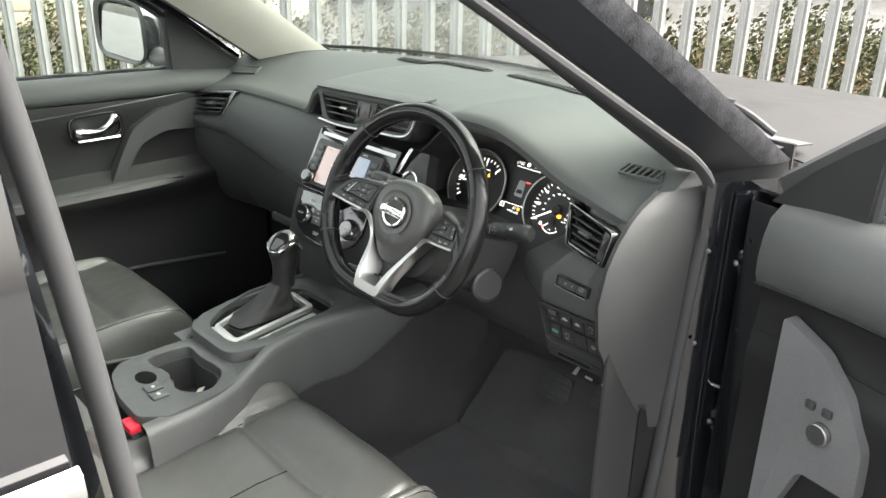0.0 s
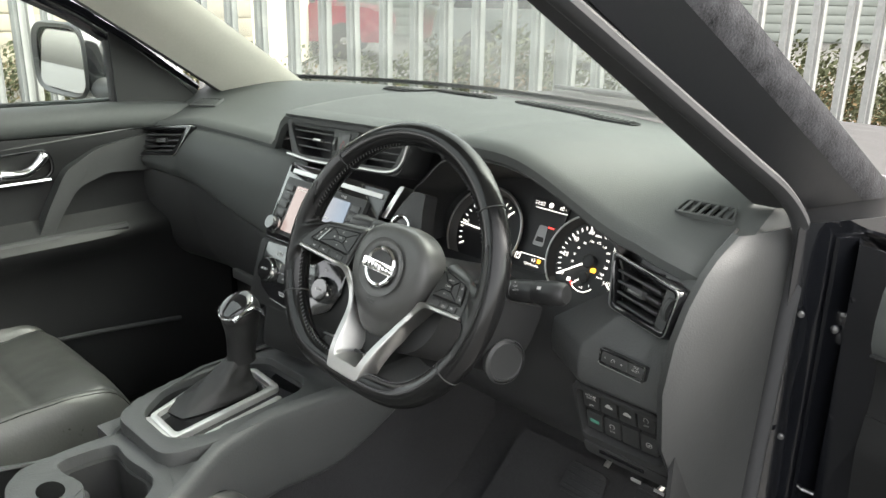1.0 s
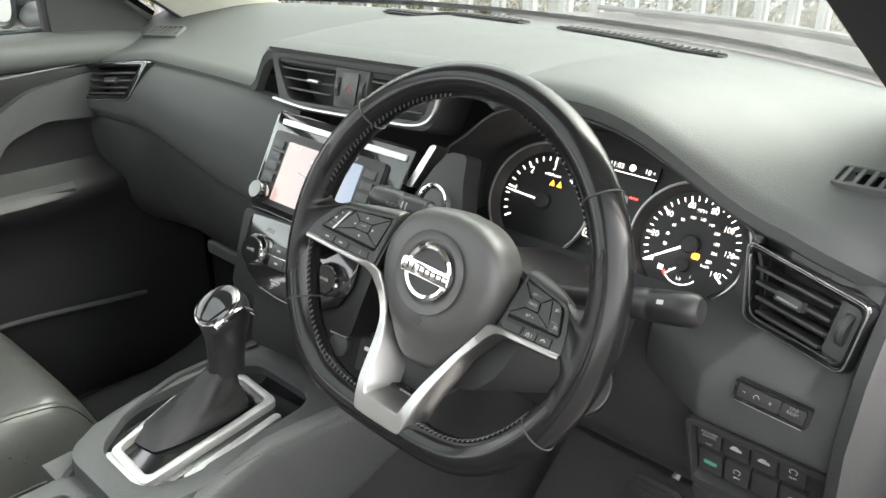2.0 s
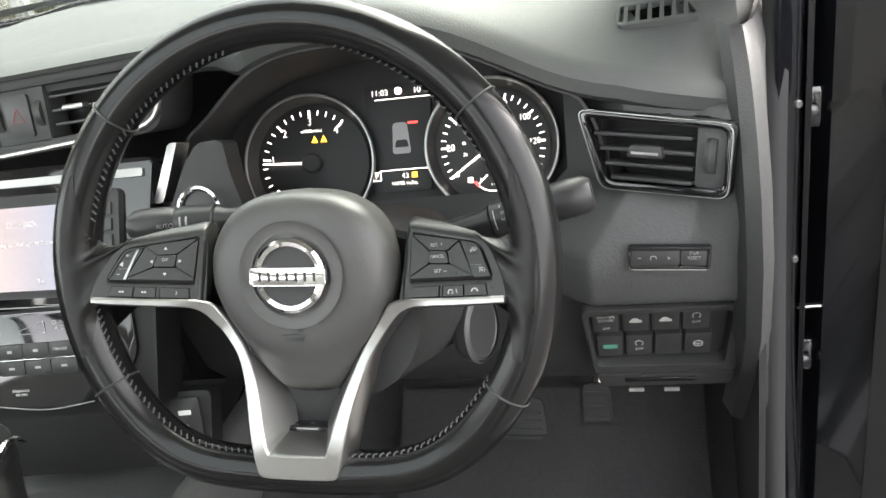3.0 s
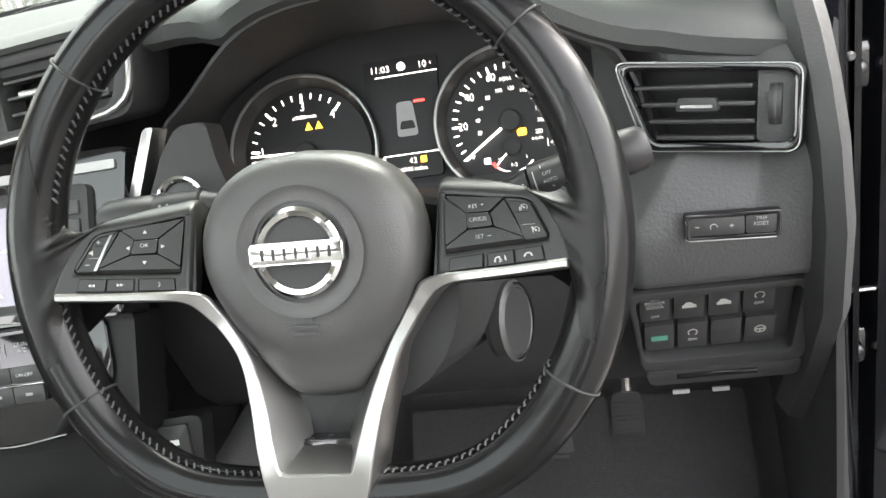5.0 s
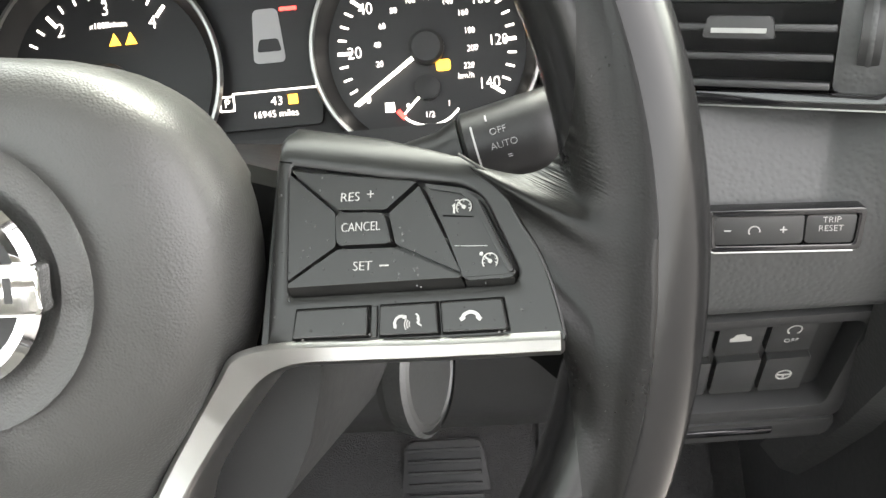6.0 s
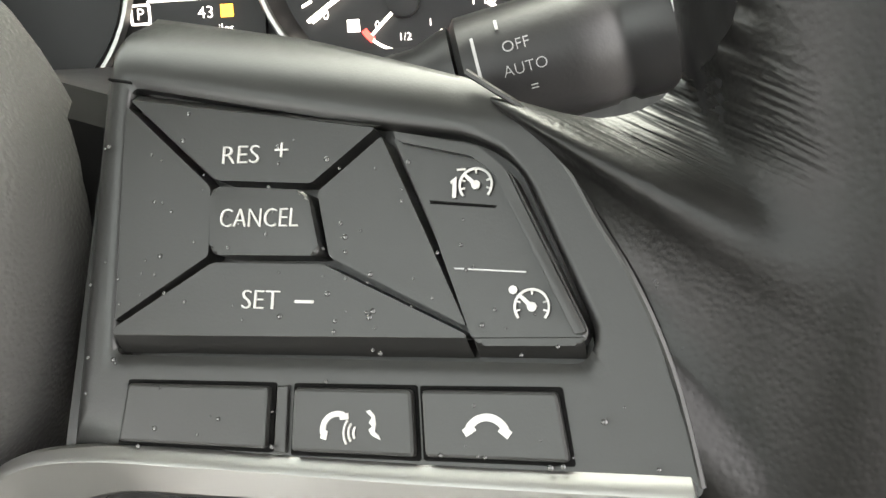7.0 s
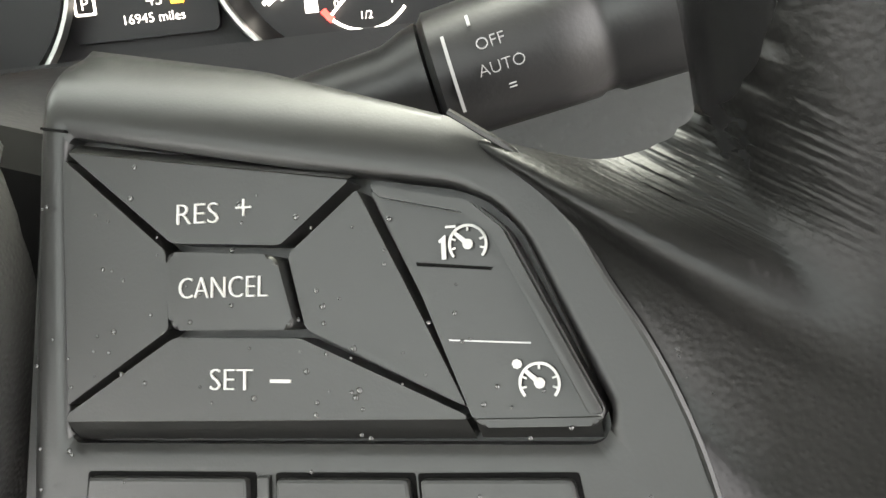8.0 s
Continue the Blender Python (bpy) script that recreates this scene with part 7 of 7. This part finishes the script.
part("release_button", box(-0.222, -0.402, 0.697, 0.042, 0.022, 0.016, 0.004), REDPL, bk, "red release button")


# ---- doors ----
def car_door(name, place, label, driver):
    """A front door. place(s, n, z): s from the hinge backwards, n into the cabin, z up."""
    P = lambda s, n, z: Vector(place(s, n, z))
    root = thing(name, P(0.0, 0, 0.4), label, "car door")
    prof = [(-0.055, 1.125), (-0.050, 1.140), (-0.020, 1.142), (0.002, 1.134), (0.014, 1.115), (0.016, 1.098), (0.010, 1.086), (0.000, 1.080)]
    if driver:
        prof = [(-0.055, 1.125), (-0.050, 1.140), (-0.020, 1.140), (0.008, 1.122), (0.028, 1.092), (0.038, 1.055), (0.036, 1.025), (0.018, 1.004)]
    S = [(0.075 if driver else 0.02) + i * (0.0511 if driver else 0.054) for i in range(20)]
    drop = lambda s: -0.030 * max(0, (0.30 - s) / 0.3) ** 2 + 0.03 * max(0, s - 0.3)
    swell = lambda s, n: n if n < 0 or not driver else n * min(1, 0.25 + s / 0.3)
    top = part("door_top_roll", sheet([[P(s, swell(s, n), z + drop(s)) for n, z in prof] for s in S], 0.004), DASH, root, "dark grey soft door top")
    mid = [(0.002, 1.079), (0.004, 1.06), (0.000, 1.03), (-0.006, 1.00), (-0.010, 0.95), (-0.006, 0.90)]
    if driver:
        mid = [(0.016, 1.004), (0.004, 1.00), (-0.006, 0.985), (-0.010, 0.96), (-0.010, 0.93), (-0.006, 0.90)]
    part("door_card", sheet([[P(s, n, z + drop(s) * (z - 0.9) / 0.18) for n, z in mid] for s in S], 0.004), DOORCARD, root, "black door card")
    part("trim_strip", rod([P(s, 0.006, 1.078 + drop(s) if driver else 1.096 - 0.055 * s) for s in S], 0.0024 if not driver else 0.001, 6), SWITCH, root, "thin bright trim strip")
    arm = [(-0.004, 0.905), (0.03, 0.880), (0.058, 0.868), (0.066, 0.855), (0.062, 0.838), (0.040, 0.815), (0.015, 0.78), (0.012, 0.70), (0.02, 0.60), (0.03, 0.50), (0.02, 0.42), (-0.03, 0.38)]
    part("armrest", sheet([[P(s, n * (0.35 + 0.65 * min(1, max(0, (s - 0.12) / 0.25)) if not driver else 0.1 + 0.9 * min(1, max(0, (s - 0.32) / 0.2))), z) for n, z in arm] for s in S], 0.004), DOORCARD, root, "grained armrest and door pocket panel")
    part("pocket_edge", rod([P(s, 0.03, 0.60 + 0.03 * math.sin((s - 0.2) * 4)) for s in S[3:]], 0.006, 8), SOFT, root)
    # grip that runs from the door top down to the armrest
    if not driver:
        bm = prism(rounded([(0.19, 1.072), (0.34, 1.050), (0.415, 1.010), (0.462, 0.930), (0.505, 0.842), (0.478, 0.838), (0.436, 0.910), (0.392, 0.968), (0.320, 0.992), (0.19, 0.980)], 0.02, 5), -0.004, 0.034, None, 0.012, 4)
        for v in bm.verts:
            v.co = P(v.co.x, v.co.z * min(1.0, 0.35 + 2.2 * max(0.0, v.co.x - 0.19)), v.co.y)
        part("pull_grip", bm, ENDCAP, root, "grey pull grip flowing out of the door panel", 50)
        part("arm_ledge", rod([P(s, 0.045, 0.868) for s in (0.30, 0.5, 0.7, 0.95)], 0.010, 8), SOFT, root, "grey ledge of the armrest")
    # opener
    sgn = 1 if (P(1, 0, 0) - P(0, 0, 0)).cross(Vector((0, 0, 1))).dot(P(0, 1, 0) - P(0, 0, 0)) > 0 else -1
    HM = axes(P(0.500 if not driver else 0.43, 0.006, 1.022 if not driver else 0.955), (P(1, 0, 0) - P(0, 0, 0)) * sgn, (0, 0, 1))
    fl = sgn
    oval = rounded([(-0.072, 0.034), (0.066, 0.040), (0.072, -0.026), (-0.066, -0.038)], 0.03, 8)
    hb = part("handle_recess", ring_plate(oval, [(x * 0.9, y * 0.86) for x, y in oval], -0.02, 0.004, HM, 0.003), GLOSS, root, "black oval handle recess")
    part("recess_back", prism([(x * 0.92, y * 0.9) for x, y in oval], -0.03, -0.022, HM), GLOSS, hb)
    part("opener", rod(spline([HM @ Vector((fl * x, y, w)) for x, y, w in ((-0.050, 0.026, 0.004), (-0.038, 0.012, 0.008), (-0.010, -0.006, 0.010), (0.025, -0.008, 0.008), (0.055, -0.004, 0.004))], 18), [0.012, 0.013, 0.0125, 0.012, 0.0115, 0.011, 0.010, 0.010, 0.010, 0.010, 0.0102, 0.0105, 0.011, 0.012, 0.013, 0.0145, 0.014, 0.011], 12, flat=1.0, up=(0, 0, 1)), CHROME, hb, "chrome door opener")
    part("opener_base", rod([HM @ Vector((fl * x, -0.030, 0.002)) for x in (-0.058, 0.0, 0.05)], 0.005, 8), CHROME, hb)
    # outer skin, frame and glass
    part("door_skin", sheet([[P(s, n, z) for n, z in ((-0.055, 1.125), (-0.09, 1.09), (-0.125, 0.95), (-0.135, 0.75), (-0.125, 0.50), (-0.08, 0.36))] for s in [0.0] + S], 0.004), PAINT, root, "black painted outer skin")
    part("front_edge", sheet([[P(0.0, n, z) for n in (-0.12, -0.08, -0.03, 0.0)] for z in (0.36, 0.6, 0.85, 1.12)], 0.006), PAINT, root)
    part("rear_edge", sheet([[P(1.05, n, z) for n in (-0.12, -0.08, -0.03, 0.01)] for z in (0.36, 0.6, 0.85, 1.14)], 0.006), PAINT, root)
    if driver:
        part("inner_frame", sheet([[P(s, -0.016 - 0.03 * max(0.0, 0.02 - s) / 0.02, z) for s in (0.0, 0.02, 0.06, 0.12, 0.18)] for z in (0.37, 0.5, 0.7, 0.9, 1.05, 1.115)], 0.003), PAINT, root, "bare black steel round the trim")
    fr = [P(s, -0.045 - 0.10 * (z - 1.12) * 0.5, z) for s, z in ((0.06, 1.145), (0.102, 1.177), (0.214, 1.265), (0.272, 1.303), (0.354, 1.355), (0.58, 1.455), (0.80, 1.50), (0.98, 1.505), (1.045, 1.46), (1.055, 1.30), (1.055, 1.15))]
    part("window_frame", rod(spline(fr, 46), 0.017, 8, flat=1.5), SOFT if driver else PAINT, root, "black window frame")
    post = 0.22 if driver else 0.262
    tri_o = [P(0.05, -0.035, 1.120), P(post, -0.035, 1.130), P(post, -0.047, 1.268 if driver else 1.298), P(post * 0.6, -0.045, 1.200 if driver else 1.215)]
    part("sail_panel", sheet([[tri_o[0], tri_o[0].lerp(tri_o[1], 0.5), tri_o[1]], [tri_o[0].lerp(tri_o[3], 0.5), tri_o[0].lerp(tri_o[2], 0.55), tri_o[1].lerp(tri_o[2], 0.5)], [tri_o[3], tri_o[3].lerp(tri_o[2], 0.5), tri_o[2]]], 0.012), DOORCARD, root, "black mirror sail panel")
    part("frame_post", rod([P(post, -0.045, 1.13), P(post, -0.052, 1.268 if driver else 1.298)], 0.010, 8), SOFT, root)
    pane = part("window_pane", sheet([[P(s, -0.048 - 0.05 * (z - 1.12), z) for z in (1.13, 1.13 + (zt - 1.13) * 0.5, zt)] for s, zt in ((post + 0.005, 1.268 if driver else 1.298), (0.36, 1.348), (0.58, 1.445), (0.80, 1.49), (1.04, 1.49))], 0.003), GLASS, root, "clear side window")
    pane.visible_shadow = False
    part("belt_seal", rod([P(s, -0.056, 1.142 + drop(s)) for s in S], 0.007, 8), RUBBER if not driver else METAL, root, "weather strip along the window")
    # mirror
    arm_m = part("mirror_arm", rod([P(0.235, -0.06, 1.155), P(0.235, -0.14, 1.145), P(0.225, -0.22, 1.16)], [0.022, 0.026, 0.030], 10, flat=1.0), SOFT, root, "black mirror arm")
    rows = []
    for k in range(8):
        t = k / 7
        sc = (1.0, 1.0, 0.99, 0.95, 0.86, 0.70, 0.45, 0.10)[k]
        ring = []
        for i in range(28):
            a = 2 * math.pi * i / 28
            n = -0.352 + 0.180 * sc * math.copysign(abs(math.cos(a)) ** 0.45, math.cos(a))
            z = 1.212 + 0.094 * sc * math.copysign(abs(math.sin(a)) ** 0.5, math.sin(a)) + 0.02 * (n + 0.338)
            ring.append(P(0.262 - 0.13 * t ** 1.2, n, z))
        rows.append(ring)
    part("mirror_housing", sheet(rows, 0.004, True), PAINT if not driver else SOFT, arm_m, "black mirror housing")
    lip = [[p + (c - p) * k for p in rows[0]] for c in [sum(rows[0], Vector()) / 28] for k in (0.0, 0.05, 0.16)]
    part("housing_lip", sheet([lip[0], [p + P(0.006, 0, 0) - P(0, 0, 0) for p in lip[1]], lip[2]], 0.002, True), STALK, arm_m, "black lip round the mirror glass")
    lens_rows = []
    for sc in (1.0, 0.5, 0.02):
        lens_rows.append([P(0.262 - 0.010 * sc * math.copysign(abs(math.sin(a)) ** 0.32, math.sin(a)), -0.330 + 0.148 * sc * math.copysign(abs(math.cos(a)) ** 0.30, math.cos(a)), 1.210 + 0.072 * sc * math.copysign(abs(math.sin(a)) ** 0.32, math.sin(a))) for a in (2 * math.pi * i / 32 for i in range(32))])
    part("mirror_glass", sheet(lens_rows, 0, True), MIRROR, arm_m, "mirror glass")
    if driver:
        DM = axes(P(0.29, 0.012, 0.93), (P(1, 0, 0) - P(0, 0, 0)) * sgn, (0, 0, 1))
        plate = part("switch_plate", prism(rounded([(-fl * 0.14, 0.035), (-fl * 0.06, 0.004), (0.0, -0.055), (fl * 0.035, -0.12), (fl * 0.04, -0.21), (-fl * 0.06, -0.215), (-fl * 0.09, -0.30), (-fl * 0.14, -0.44)][::fl], 0.012), -0.01, 0.014, DM, 0.004), mat("grey_door_plastic", (0.11, 0.11, 0.112), 0.4, bump=0.15, bump_scale=700), root, "lighter grey switch plate")
        kn = part("mirror_knob", lathe([(0.0185, 0.0), (0.0185, 0.010), (0.016, 0.013)], at(DM, -fl * 0.035, -0.125, 0.014), 30), SWITCH, plate, "round mirror adjuster")
        part("knob_ring", lathe([(0.0165, 0.0125), (0.0185, 0.0115), (0.0190, 0.004)], at(DM, -fl * 0.035, -0.125, 0.014), 30, False), SATIN, kn)
        for k in (0, 1):
            part("mirror_key", box(fl * (-0.060 + 0.030 * k), -0.085, 0.018, 0.016, 0.014, 0.008, 0.002, DM), SWITCH, plate)
        part("grip_trim", rod(spline([P(0.345, 0.012, 0.985), P(0.350, 0.022, 0.94), P(0.38, 0.030, 0.90), P(0.43, 0.035, 0.875)], 16), 0.0035, 8), CHROME, root, "chrome grip trim")
        for k in range(4):
            part("window_switch", box(0, 0, 0, 0.022, 0.03, 0.012, 0.003, axes(P(0.40 + 0.07 * (k // 2), 0.03 + 0.03 * (k % 2), 0.885), P(1, 0, 0) - P(0, 0, 0), (0, 0, 1)) @ Matrix.Rotation(radians(90), 4, "X")), SWITCH, root)
    return root


DA = radians(76)
HX, HY = 0.425, 0.425
car_door("driver_door", lambda s, n, z: (HX + s * math.sin(DA) - n * math.cos(DA), HY - s * math.cos(DA) - n * math.sin(DA), z), "black driver's door standing open, with dark trim and mirror", True)
car_door("passenger_door", lambda s, n, z: (-1.075 + n, 0.42 - s, z), "shut passenger door with dark trim, chrome opener and mirror", False)
strap = thing("door_check_strap", (0.42, 0.42, 0.76), "steel door check strap and cable boot at the hinge", "door strap")
part("strap_arm", rod([(0.398, 0.435, 0.745), (0.44, 0.440, 0.744), (0.50, 0.435, 0.742)], 0.0035, 8, flat=0.7), METAL, strap, "bare steel strap")
part("strap_bracket", box(0.402, 0.438, 0.745, 0.018, 0.016, 0.014, 0.003), PAINT, strap)
part("strap_pin", lathe([(0.005, -0.010), (0.005, 0.010), (0.003, 0.012)], Matrix.Translation((0.405, 0.436, 0.745)), 16), METAL, strap)
boot = []
for i in range(22):
    t = i / 21
    boot.append(0.016 + 0.003 * (i % 2))
part("cable_boot", rod(spline([(0.46, 0.50, 0.80), (0.52, 0.47, 0.79), (0.58, 0.42, 0.77)], 22), boot, 12), RUBBER, strap, "ribbed rubber cable boot")
